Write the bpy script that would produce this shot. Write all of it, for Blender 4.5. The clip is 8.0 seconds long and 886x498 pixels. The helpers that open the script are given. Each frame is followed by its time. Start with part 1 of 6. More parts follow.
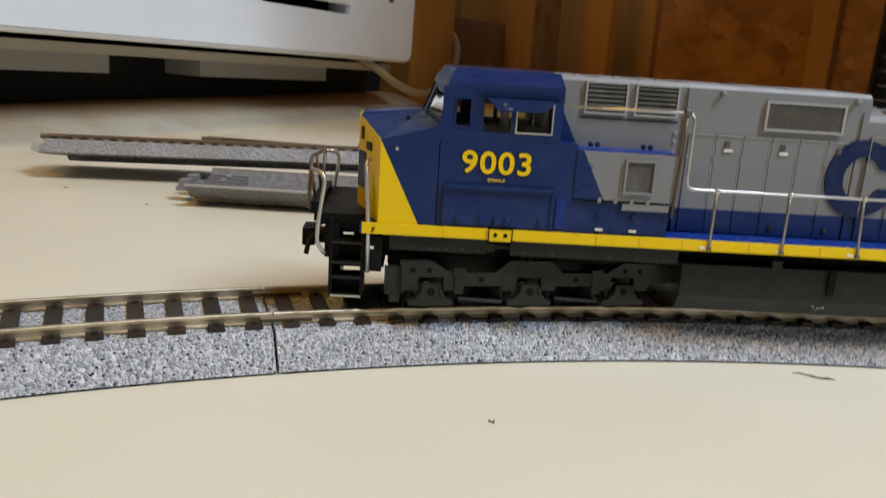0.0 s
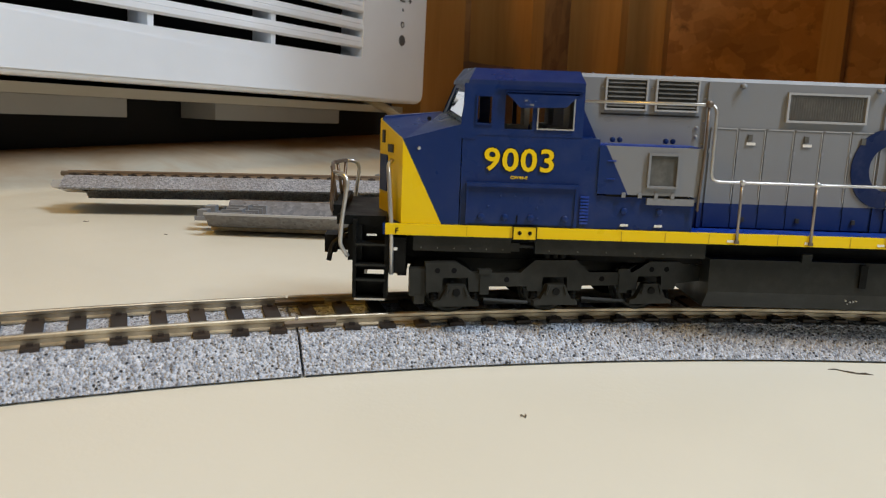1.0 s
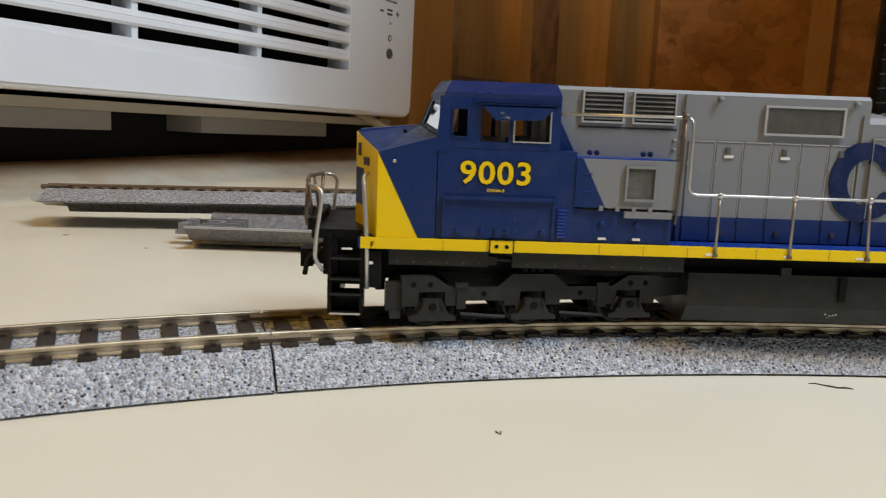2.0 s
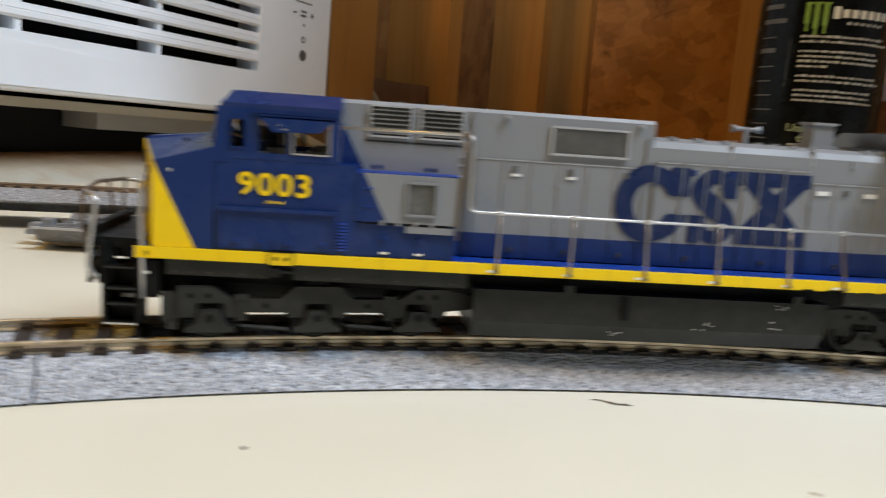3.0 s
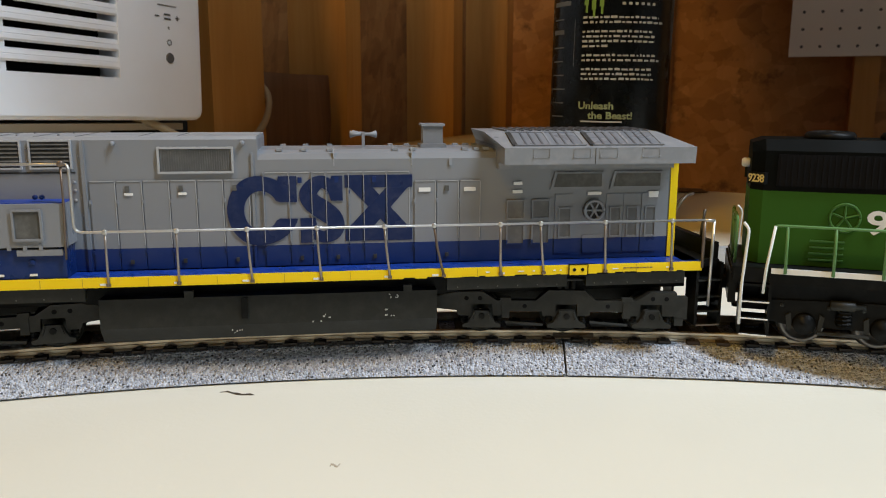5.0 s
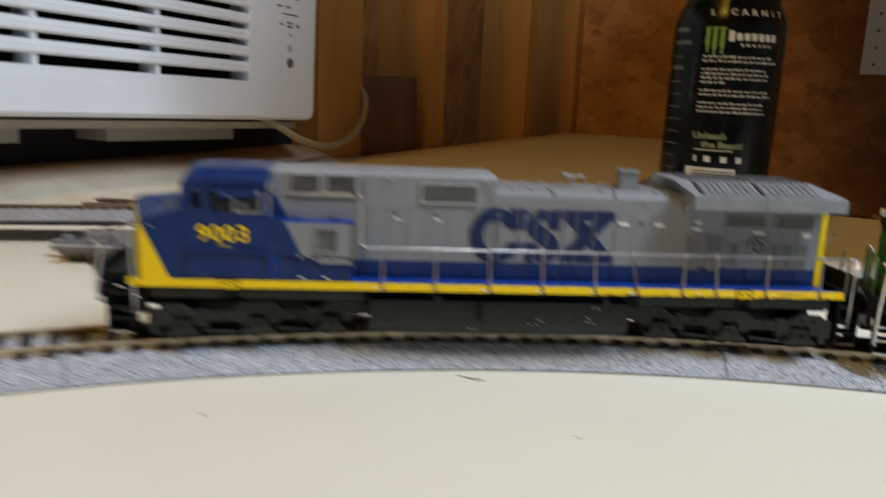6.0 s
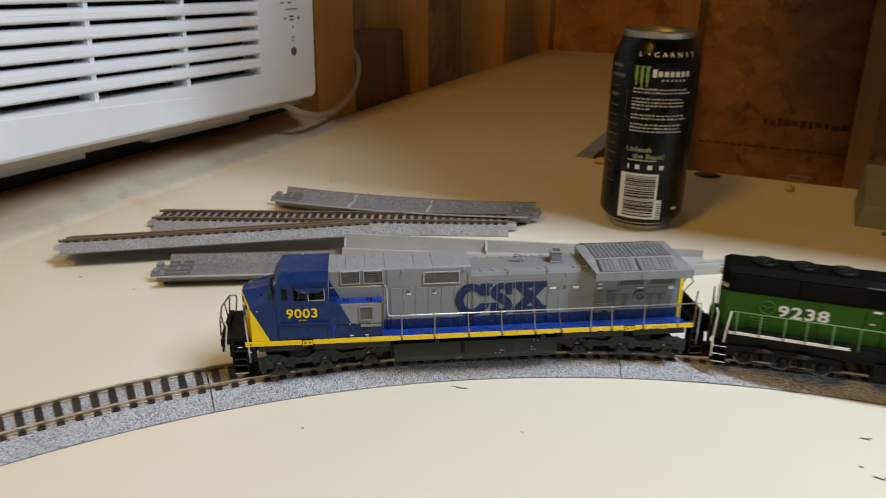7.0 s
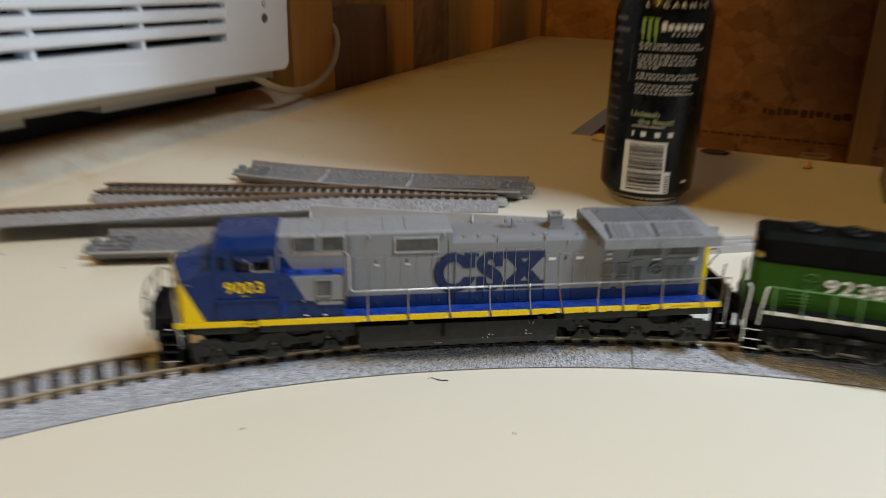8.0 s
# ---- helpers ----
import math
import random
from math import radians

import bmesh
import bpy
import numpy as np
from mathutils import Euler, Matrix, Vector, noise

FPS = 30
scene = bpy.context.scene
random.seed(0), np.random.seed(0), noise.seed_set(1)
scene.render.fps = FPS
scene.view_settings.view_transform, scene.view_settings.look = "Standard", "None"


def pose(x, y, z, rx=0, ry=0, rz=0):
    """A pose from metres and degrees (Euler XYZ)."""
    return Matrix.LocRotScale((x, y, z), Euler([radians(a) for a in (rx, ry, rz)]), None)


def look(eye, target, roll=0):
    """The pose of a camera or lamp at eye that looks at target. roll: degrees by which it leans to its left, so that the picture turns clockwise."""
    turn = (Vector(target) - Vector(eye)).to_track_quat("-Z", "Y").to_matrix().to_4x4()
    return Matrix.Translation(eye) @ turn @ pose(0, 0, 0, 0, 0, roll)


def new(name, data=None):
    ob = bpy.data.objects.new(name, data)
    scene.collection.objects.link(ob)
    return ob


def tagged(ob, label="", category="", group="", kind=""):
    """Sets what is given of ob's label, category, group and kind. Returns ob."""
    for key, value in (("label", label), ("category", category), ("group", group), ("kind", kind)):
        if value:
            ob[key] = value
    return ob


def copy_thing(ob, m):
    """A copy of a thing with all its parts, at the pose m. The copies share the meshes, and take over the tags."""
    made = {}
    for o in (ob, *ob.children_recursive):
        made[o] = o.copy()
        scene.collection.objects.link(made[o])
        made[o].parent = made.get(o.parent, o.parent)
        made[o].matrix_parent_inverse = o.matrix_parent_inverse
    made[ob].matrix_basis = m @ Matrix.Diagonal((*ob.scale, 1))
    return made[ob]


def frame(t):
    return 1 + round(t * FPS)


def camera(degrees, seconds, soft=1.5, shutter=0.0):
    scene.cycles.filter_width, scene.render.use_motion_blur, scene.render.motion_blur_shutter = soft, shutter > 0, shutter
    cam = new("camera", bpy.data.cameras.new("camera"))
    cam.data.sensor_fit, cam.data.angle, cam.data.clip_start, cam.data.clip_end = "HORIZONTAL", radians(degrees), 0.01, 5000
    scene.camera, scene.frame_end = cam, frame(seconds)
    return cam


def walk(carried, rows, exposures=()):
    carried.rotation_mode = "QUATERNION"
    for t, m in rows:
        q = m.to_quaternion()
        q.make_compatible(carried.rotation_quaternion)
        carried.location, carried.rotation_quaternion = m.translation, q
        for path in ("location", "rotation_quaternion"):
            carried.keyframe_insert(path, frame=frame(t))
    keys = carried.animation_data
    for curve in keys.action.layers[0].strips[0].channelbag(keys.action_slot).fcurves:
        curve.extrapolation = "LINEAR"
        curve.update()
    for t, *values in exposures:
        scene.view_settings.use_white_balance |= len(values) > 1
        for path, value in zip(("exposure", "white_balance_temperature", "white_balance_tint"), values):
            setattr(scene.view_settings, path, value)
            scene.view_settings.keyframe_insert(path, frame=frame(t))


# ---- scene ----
cam = camera(59.0, 8.0, 0.7, 0.5)
cam.data.dof.use_dof, cam.data.dof.focus_distance, cam.data.dof.aperture_fstop = True, 0.25, 48.0
PATH = [
    (0, (0.068, 0.012, 0.068), (0.176, 1.944, -0.439), 3.8),
    (0.2, (0.07, 0.01, 0.067), (0.135, 1.959, -0.387), 4.4),
    (0.5, (0.069, 0.01, 0.06), (0.091, 1.961, -0.38), 3.9),
    (1, (0.066, 0.011, 0.057), (0.137, 1.972, -0.326), 2.1),
    (2.5, (0.077, 0.013, 0.057), (0.204, 1.979, -0.291), 2.7),
    (3, (0.105, 0.011, 0.061), (0.322, 1.971, -0.275), 4.1),
    (3.2, (0.119, 0.008, 0.0595), (0.378, 1.964, -0.263), 4.8),
    (3.5, (0.135, -0.004, 0.06), (0.399, 1.951, -0.269), 4.1),
    (3.8, (0.151, -0.011, 0.0595), (0.404, 1.94, -0.296), 3.1),
    (4, (0.164, -0.016, 0.06), (0.421, 1.93, -0.323), 2.7),
    (4.2, (0.176, -0.017, 0.064), (0.446, 1.925, -0.334), 1.5),
    (5.3, (0.189, -0.015, 0.075), (0.455, 1.929, -0.312), 0.0),
    (5.5, (0.186, -0.017, 0.076), (0.447, 1.927, -0.316), -0.1),
    (5.7, (0.173, -0.031, 0.0745), (0.432, 1.914, -0.313), 1.6),
    (5.9, (0.146, -0.048, 0.081), (0.354, 1.9, -0.322), 2.6),
    (6, (0.132, -0.058, 0.091), (0.309, 1.89, -0.324), 2.5),
    (6.2, (0.117, -0.072, 0.123), (0.276, 1.867, -0.341), 1.5),
    (6.5, (0.122, -0.101, 0.158), (0.286, 1.807, -0.42), 0.9),
    (7, (0.118, -0.169, 0.208), (0.318, 1.688, -0.509), 0.3),
    (7.5, (0.114, -0.207, 0.245), (0.346, 1.635, -0.501), -0.4),
    (7.7, (0.115, -0.194, 0.223), (0.358, 1.649, -0.518), 0.0),
    (7.9, (0.121, -0.149, 0.192), (0.356, 1.698, -0.537), 0.2),
    (8, (0.13, -0.111, 0.168), (0.357, 1.744, -0.545), 0.7),
]
walk(cam, [(t, look(eye, target, roll)) for t, eye, target, roll in PATH],
     [(0, 0.0, 6450, 10), (1.0, 0.05, 6450, 10), (2.5, 0.0, 6450, 10), (3.0, 0.25, 6300, 10), (3.5, 0.0, 6450, 10), (4.0, -0.06, 6400, 10), (4.2, -0.02, 6350, 10), (5.5, 0.14, 6400, 10),
      (6.0, -0.05, 6250, 10), (6.5, 0.25, 6500, 10), (7.0, 0.0, 6450, 10), (7.5, -0.06, 6450, 10), (8.0, -0.1, 6400, 10)])

# ---- light ----
world = bpy.data.worlds.new("world")
scene.world = world
world.use_nodes = True
world.node_tree.nodes["Background"].inputs[0].default_value = (1.0, 0.9, 0.75, 1)
world.node_tree.nodes["Background"].inputs[1].default_value = 0.02


# one long cool shop light under the ceiling, to the right of the locomotives, beside the added shade board
ROOM = pose(0.346, 0.632, 0, 0, 0, 58)   # x runs along the window wall, y points out through it
tube_data = bpy.data.lights.new("shop_light", "AREA")
tube_data.shape, tube_data.size, tube_data.size_y = "RECTANGLE", 0.105, 1.10
tube_data.energy, tube_data.color = 33, (0.755, 0.868, 0.985)
shop_light = new("shop_light", tube_data)
shop_light.matrix_world = ROOM @ pose(-0.50, -1.05, 1.25)
# round unseen warm lamp, inferred from the amber shade, over the table's window end
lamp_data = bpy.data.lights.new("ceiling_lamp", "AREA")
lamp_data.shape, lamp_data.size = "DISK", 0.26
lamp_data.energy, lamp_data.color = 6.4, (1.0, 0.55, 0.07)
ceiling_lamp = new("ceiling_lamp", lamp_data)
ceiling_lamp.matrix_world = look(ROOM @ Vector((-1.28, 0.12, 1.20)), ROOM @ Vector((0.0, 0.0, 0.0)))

# ---- materials ----
def material(name, colour, rough=0.5, metal=0.0):
    m = bpy.data.materials.new(name)
    m.use_nodes = True
    b = m.node_tree.nodes["Principled BSDF"]
    b.inputs["Base Color"].default_value = (*colour, 1)
    b.inputs["Roughness"].default_value = rough
    b.inputs["Metallic"].default_value = metal
    return m


class Nodes:
    """Short calls for the nodes of one material."""

    def __init__(self, m):
        self.m, self.t = m, m.node_tree
        self.bsdf = self.t.nodes["Principled BSDF"]
        self.coord = self.t.nodes.new("ShaderNodeTexCoord").outputs["Object"]

    def link(self, a, b):
        self.t.links.new(a, b)

    def mapped(self, scale, turn=(0, 0, 0)):
        n = self.t.nodes.new("ShaderNodeMapping")
        n.inputs["Scale"].default_value = scale
        n.inputs["Rotation"].default_value = [radians(a) for a in turn]
        self.link(self.coord, n.inputs[0])
        return n.outputs[0]

    def noise(self, scale, detail=4, rough=0.6, vector=None, distortion=0.0):
        n = self.t.nodes.new("ShaderNodeTexNoise")
        n.inputs["Scale"].default_value, n.inputs["Detail"].default_value = scale, detail
        n.inputs["Roughness"].default_value, n.inputs["Distortion"].default_value = rough, distortion
        self.link(vector or self.coord, n.inputs["Vector"])
        return n.outputs["Fac"]

    def voronoi(self, scale, feature="F1", out="Distance", vector=None, random_=1.0):
        n = self.t.nodes.new("ShaderNodeTexVoronoi")
        n.feature = feature
        n.inputs["Scale"].default_value, n.inputs["Randomness"].default_value = scale, random_
        self.link(vector or self.coord, n.inputs["Vector"])
        return n.outputs[out]

    def ramp(self, fac, stops):
        n = self.t.nodes.new("ShaderNodeValToRGB")
        while len(n.color_ramp.elements) < len(stops):
            n.color_ramp.elements.new(0.5)
        for e, (at, c) in zip(n.color_ramp.elements, stops):
            e.position, e.color = at, (*c, 1) if isinstance(c, tuple) else (c, c, c, 1)
        self.link(fac, n.inputs[0])
        return n.outputs[0]

    def mix(self, fac, a, b, blend="MIX"):
        n = self.t.nodes.new("ShaderNodeMix")
        n.data_type, n.blend_type = "RGBA", blend
        for value, i in ((fac, 0), (a, 6), (b, 7)):
            if isinstance(value, bpy.types.NodeSocket):
                self.link(value, n.inputs[i])
            elif i == 0:
                n.inputs[0].default_value = value
            else:
                n.inputs[i].default_value = (*value, 1)
        return n.outputs[2]

    def math(self, op, a, b=0.0):
        n = self.t.nodes.new("ShaderNodeMath")
        n.operation = op
        for value, i in ((a, 0), (b, 1)):
            if isinstance(value, bpy.types.NodeSocket):
                self.link(value, n.inputs[i])
            else:
                n.inputs[i].default_value = value
        return n.outputs[0]

    def axes(self):
        n = self.t.nodes.new("ShaderNodeSeparateXYZ")
        self.link(self.coord, n.inputs[0])
        return n.outputs

    def pick(self):
        return self.t.nodes.new("ShaderNodeObjectInfo").outputs["Random"]

    def colour(self, c):
        self.link(c, self.bsdf.inputs["Base Color"])

    def rough(self, r):
        self.link(r, self.bsdf.inputs["Roughness"])

    def bump(self, height, distance, strength=1.0):
        n = self.t.nodes.new("ShaderNodeBump")
        n.inputs["Strength"].default_value, n.inputs["Distance"].default_value = strength, distance
        self.link(height, n.inputs["Height"])
        self.link(n.outputs[0], self.bsdf.inputs["Normal"])


def paint(name, colour, rough=0.38, dust=0.06, scale=260):
    """Model paint: fine grain, faint dust, slightly uneven gloss."""
    m = material(name, colour, rough)
    m.node_tree.nodes["Principled BSDF"].inputs["Specular IOR Level"].default_value = 0.24
    n = Nodes(m)
    d = n.ramp(n.noise(scale, 5, 0.65), [(0.45, 0.0), (0.75, 1.0)])
    dusty = tuple(c + (0.5 - c) * dust * 1.6 + 0.004 for c in colour)
    n.colour(n.mix(d, colour, dusty))
    n.rough(n.ramp(n.noise(90, 3), [(0.3, max(rough - 0.1, 0.05)), (0.7, rough + 0.14)]))
    n.bump(n.noise(2600, 2), 0.00004, 0.5)
    return m


def dull(m, level):
    m.node_tree.nodes["Principled BSDF"].inputs["Specular IOR Level"].default_value = level
    return m


def paint_by(name, stops, rough=0.38, dust=0.03):
    """Model paint in two colours, split along masks of the body's own x and z. stops: (colour, [(a, b, c), ...]): where a*x + b*z > c for all."""
    m = material(name, stops[0][0], rough)
    m.node_tree.nodes["Principled BSDF"].inputs["Specular IOR Level"].default_value = 0.24
    n = Nodes(m)
    x, _, z = n.axes()
    out = stops[0][0]
    for colour, cuts in stops[1:]:
        fac = None
        for a, b, c in cuts:
            s = n.math("GREATER_THAN", n.math("ADD", n.math("MULTIPLY", x, a), n.math("MULTIPLY", z, b)), c)
            fac = s if fac is None else n.math("MULTIPLY", fac, s)
        out = n.mix(fac, out, colour)
    d = n.ramp(n.noise(240, 5, 0.65), [(0.42, 0.0), (0.8, dust)])
    n.colour(n.mix(d, out, (0.30, 0.30, 0.29)))
    n.rough(n.ramp(n.noise(90, 3), [(0.3, rough - 0.08), (0.7, rough + 0.15)]))
    n.bump(n.noise(2600, 2), 0.00004, 0.5)
    return m


BLUE, YELLOW, GREY, BLACK = (0.0055, 0.023, 0.115), (0.80, 0.56, 0.002), (0.205, 0.215, 0.232), (0.0055, 0.006, 0.006)
GREEN = (0.034, 0.098, 0.014)
M = {
    "dark": dull(material("dark_inside", (0.006, 0.006, 0.007), 0.8), 0.1),
    "blue": paint("blue_paint", BLUE, 0.30, 0.012),
    "blue_bright": paint("bright_blue_paint", (0.010, 0.045, 0.30), 0.3, 0.03),
    "logo_blue": paint("logo_blue_paint", (0.0046, 0.0150, 0.068), 0.32, 0.02),
    "yellow": paint("yellow_paint", YELLOW, 0.36, 0.012),
    "grey": paint("grey_paint", GREY, 0.36, 0.1),
    # pale grey for frames and for highlights painted on door edges
    "trim": paint("trim_highlight_grey", (0.36, 0.37, 0.385), 0.32, 0.06),
    "grey_dark": paint("dark_grey_paint", (0.03, 0.03, 0.03), 0.6, 0.04),
    # lighter copy of the grey; the brighter lit roof is put into it
    "grey_roof": paint("lit_grey_paint", (0.245, 0.26, 0.283), 0.4, 0.08),
    "grille": paint("grille_grey", (0.080, 0.080, 0.074), 0.6, 0.08),
    "grille_pale": paint("pale_grille_grey", (0.125, 0.128, 0.128), 0.55, 0.08),
    "screen": paint("screen_grey_paint", (0.165, 0.178, 0.20), 0.3, 0.05),
    "screen_dark": paint("slot_grey_paint", (0.095, 0.10, 0.112), 0.4, 0.04),
    "black": dull(paint("black_paint", BLACK, 0.42, 0.004), 0.09),
    "yellow_dull": paint("worn_yellow_paint", (0.45, 0.31, 0.01), 0.5, 0.05),
    "truck_grey": dull(paint("truck_black", (0.0175, 0.0185, 0.0165), 0.42, 0.012), 0.25),
    "underbody": dull(paint("underbody_black", (0.0165, 0.0178, 0.0158), 0.45, 0.010), 0.25),
    "white_paint": paint("white_paint", (0.75, 0.75, 0.72), 0.4, 0.0),
    "wire": material("wire_metal", (0.56, 0.55, 0.53), 0.3, 0.75),
    "wire_post": material("dull_post_wire", (0.31, 0.28, 0.255), 0.38, 0.7),
    "blue_edge": paint("blue_edge_paint", (0.035, 0.065, 0.20), 0.3, 0.03),
    "wire_dark": material("bare_brown_wire", (0.15, 0.115, 0.09), 0.4, 0.5),
    "green_edge": paint("green_edge_paint", (0.042, 0.125, 0.020), 0.36, 0.02),
    "wire_green": paint("green_wire_paint", (0.10, 0.215, 0.07), 0.35, 0.02),
    "rubber": material("black_rubber", (0.01, 0.01, 0.01), 0.7),
    "steel": material("wheel_steel", (0.32, 0.30, 0.28), 0.35, 0.9),
    "wheel_dull": material("blackened_wheel", (0.16, 0.15, 0.14), 0.4, 0.8),
    "board_yellow": material("yellowed_board_print", (0.72, 0.58, 0.22), 0.5),
    "decal_white": material("white_decal", (0.72, 0.72, 0.70), 0.5),
    "cab_inside": material("cab_inside", (0.30, 0.26, 0.21), 0.7),
}

glass = material("clear_plastic", (0.95, 0.97, 0.97), 0.05)
glass.node_tree.nodes["Principled BSDF"].inputs["Transmission Weight"].default_value = 1.0
glass.node_tree.nodes["Principled BSDF"].inputs["IOR"].default_value = 1.1
M["glass"] = glass

# table: cream gloss paint on board, with faint brush marks, yellowed patches and specks
m = material("cream_table_paint", (0.70, 0.66, 0.53), 0.42)
n = Nodes(m)
base = n.mix(n.ramp(n.noise(3.2, 4, 0.55), [(0.35, 0.0), (0.7, 1.0)]), (0.72, 0.70, 0.60), (0.70, 0.655, 0.53))
stain = n.ramp(n.noise(7.5, 5, 0.6, distortion=0.6), [(0.52, 0.0), (0.70, 1.0)])
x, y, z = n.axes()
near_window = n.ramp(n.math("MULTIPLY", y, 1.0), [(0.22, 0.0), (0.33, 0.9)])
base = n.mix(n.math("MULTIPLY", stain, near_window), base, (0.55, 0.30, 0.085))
# brown blend along the window edge, broken up by noise
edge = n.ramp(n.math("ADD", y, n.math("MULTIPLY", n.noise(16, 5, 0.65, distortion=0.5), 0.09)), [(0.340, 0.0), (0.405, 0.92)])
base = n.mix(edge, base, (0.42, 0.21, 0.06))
specks = n.ramp(n.voronoi(46), [(0.018, 1.0), (0.03, 0.0)])
base = n.mix(n.math("MULTIPLY", specks, n.ramp(n.noise(9), [(0.62, 0.0), (0.66, 0.55)])), base, (0.25, 0.22, 0.18))
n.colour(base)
n.rough(n.ramp(n.noise(25, 4), [(0.3, 0.34), (0.7, 0.52)]))
n.bump(n.mix(0.5, n.noise(60, 3), n.noise(700, 2)), 0.0003, 0.35)
M["table"] = m

# moulded ballast: pale grey grains with dark specks
m = material("grey_moulded_ballast", (0.4, 0.42, 0.46), 0.75)
n = Nodes(m)
grain = n.voronoi(1650, out="Color")
g1 = n.ramp(grain, [(0.0, (0.19, 0.205, 0.25)), (0.4, (0.42, 0.45, 0.52)), (1.0, (0.76, 0.79, 0.86))])
dark = n.ramp(n.voronoi(1250, "F1", "Color"), [(0.24, 1.0), (0.29, 0.0)])
core = n.ramp(n.voronoi(1250), [(0.34, 1.0), (0.46, 0.0)])
g1 = n.mix(n.math("MULTIPLY", dark, core), g1, (0.022, 0.024, 0.030))
g1 = n.mix(n.ramp(n.noise(30, 3), [(0.35, 0.0), (0.75, 0.2)]), g1, (0.34, 0.34, 0.34))
n.colour(g1)
n.bump(n.ramp(n.voronoi(1650), [(0.0, 1.0), (0.7, 0.0)]), 0.0006, 1.0)
M["ballast"] = m

# the same plastic, darker and browner, for the spare pieces
m = material("darker_moulded_ballast", (0.26, 0.26, 0.28), 0.75)
n = Nodes(m)
g1 = n.ramp(n.voronoi(1500, out="Color"), [(0.0, (0.11, 0.115, 0.13)), (0.4, (0.25, 0.26, 0.29)), (1.0, (0.46, 0.47, 0.50))])
g1 = n.mix(n.ramp(n.noise(40, 4), [(0.4, 0.0), (0.75, 0.5)]), g1, (0.22, 0.19, 0.16))
n.colour(g1)
n.bump(n.voronoi(1500), 0.0005, 0.8)
M["ballast_spare"] = m

# darker copy of the same plastic for the undersides, with dark dots
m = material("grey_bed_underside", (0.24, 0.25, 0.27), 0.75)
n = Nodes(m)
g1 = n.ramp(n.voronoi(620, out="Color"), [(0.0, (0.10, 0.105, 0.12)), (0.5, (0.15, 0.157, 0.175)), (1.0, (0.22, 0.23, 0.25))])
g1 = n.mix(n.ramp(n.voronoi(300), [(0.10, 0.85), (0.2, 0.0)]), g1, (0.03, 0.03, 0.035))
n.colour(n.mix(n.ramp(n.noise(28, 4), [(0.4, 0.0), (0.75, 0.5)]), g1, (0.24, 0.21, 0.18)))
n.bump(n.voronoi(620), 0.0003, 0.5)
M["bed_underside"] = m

m = material("grey_plastic_plain", (0.40, 0.40, 0.40), 0.55)
n = Nodes(m)
n.colour(n.mix(n.ramp(n.noise(60, 4), [(0.3, 0.0), (0.7, 1.0)]), (0.42, 0.42, 0.42), (0.36, 0.355, 0.35)))
n.bump(n.noise(900, 2), 0.0001, 0.3)
M["plastic_grey"] = m
# darker clip grey for the upturned pieces
M["clip_grey"] = material("darker_clip_grey", (0.20, 0.205, 0.215), 0.6)

# brown for the far rim only; the near rim stays plain grey
M["rim_brown"] = paint("brown_rim_plastic", (0.16, 0.115, 0.08), 0.6, 0.1, 120)

m = material("dark_brown_tie", (0.03, 0.02, 0.014), 0.6)
n = Nodes(m)
n.colour(n.mix(n.pick(), (0.016, 0.010, 0.007), (0.038, 0.025, 0.017)))
n.bump(n.noise(1500, 3, vector=n.mapped((1, 0.15, 1))), 0.0001, 0.5)
M["tie"] = m

m = material("nickel_silver_rail", (0.62, 0.52, 0.36), 0.32, 1.0)
n = Nodes(m)
n.colour(n.mix(n.ramp(n.noise(140, 4), [(0.35, 0.0), (0.7, 1.0)]), (0.68, 0.60, 0.46), (0.38, 0.31, 0.215)))
n.rough(n.ramp(n.noise(220, 3), [(0.3, 0.36), (0.7, 0.55)]))
M["rail"] = m
M["rail_brown"] = dull(material("browned_rail", (0.26, 0.20, 0.145), 0.5, 0.7), 0.4)
M["joiner"] = material("dull_joiner_metal", (0.15, 0.115, 0.08), 0.6, 0.5)


def timber(name, a, b, turn=(0, 0, 0)):
    m = material(name, a, 0.62)
    n = Nodes(m)
    v = n.mapped((26, 26, 1.6), turn)
    grain = n.noise(2.2, 6, 0.6, v, 1.2)
    c = n.ramp(grain, [(0.25, b), (0.55, a), (0.8, tuple(x * 0.78 for x in a))])
    c = n.mix(n.ramp(n.noise(3.0, 3), [(0.3, 0.0), (0.75, 0.55)]), c, tuple(x * 0.62 for x in a))
    knots = n.ramp(n.voronoi(5.0, vector=n.mapped((1.6, 1.6, 0.8))), [(0.05, 1.0), (0.12, 0.0)])
    n.colour(n.mix(knots, c, (0.07, 0.03, 0.012)))
    n.bump(grain, 0.0012, 0.4)
    return m


M["stud"] = timber("pale_pine", (0.49, 0.222, 0.045), (0.57, 0.285, 0.07))
# orange of the unseen shade board, tuned to throw amber light below
M["shelf"] = timber("orange_shade_board", (0.84, 0.45, 0.13), (0.88, 0.52, 0.18))
M["block"] = timber("weathered_block", (0.14, 0.065, 0.028), (0.22, 0.11, 0.05))

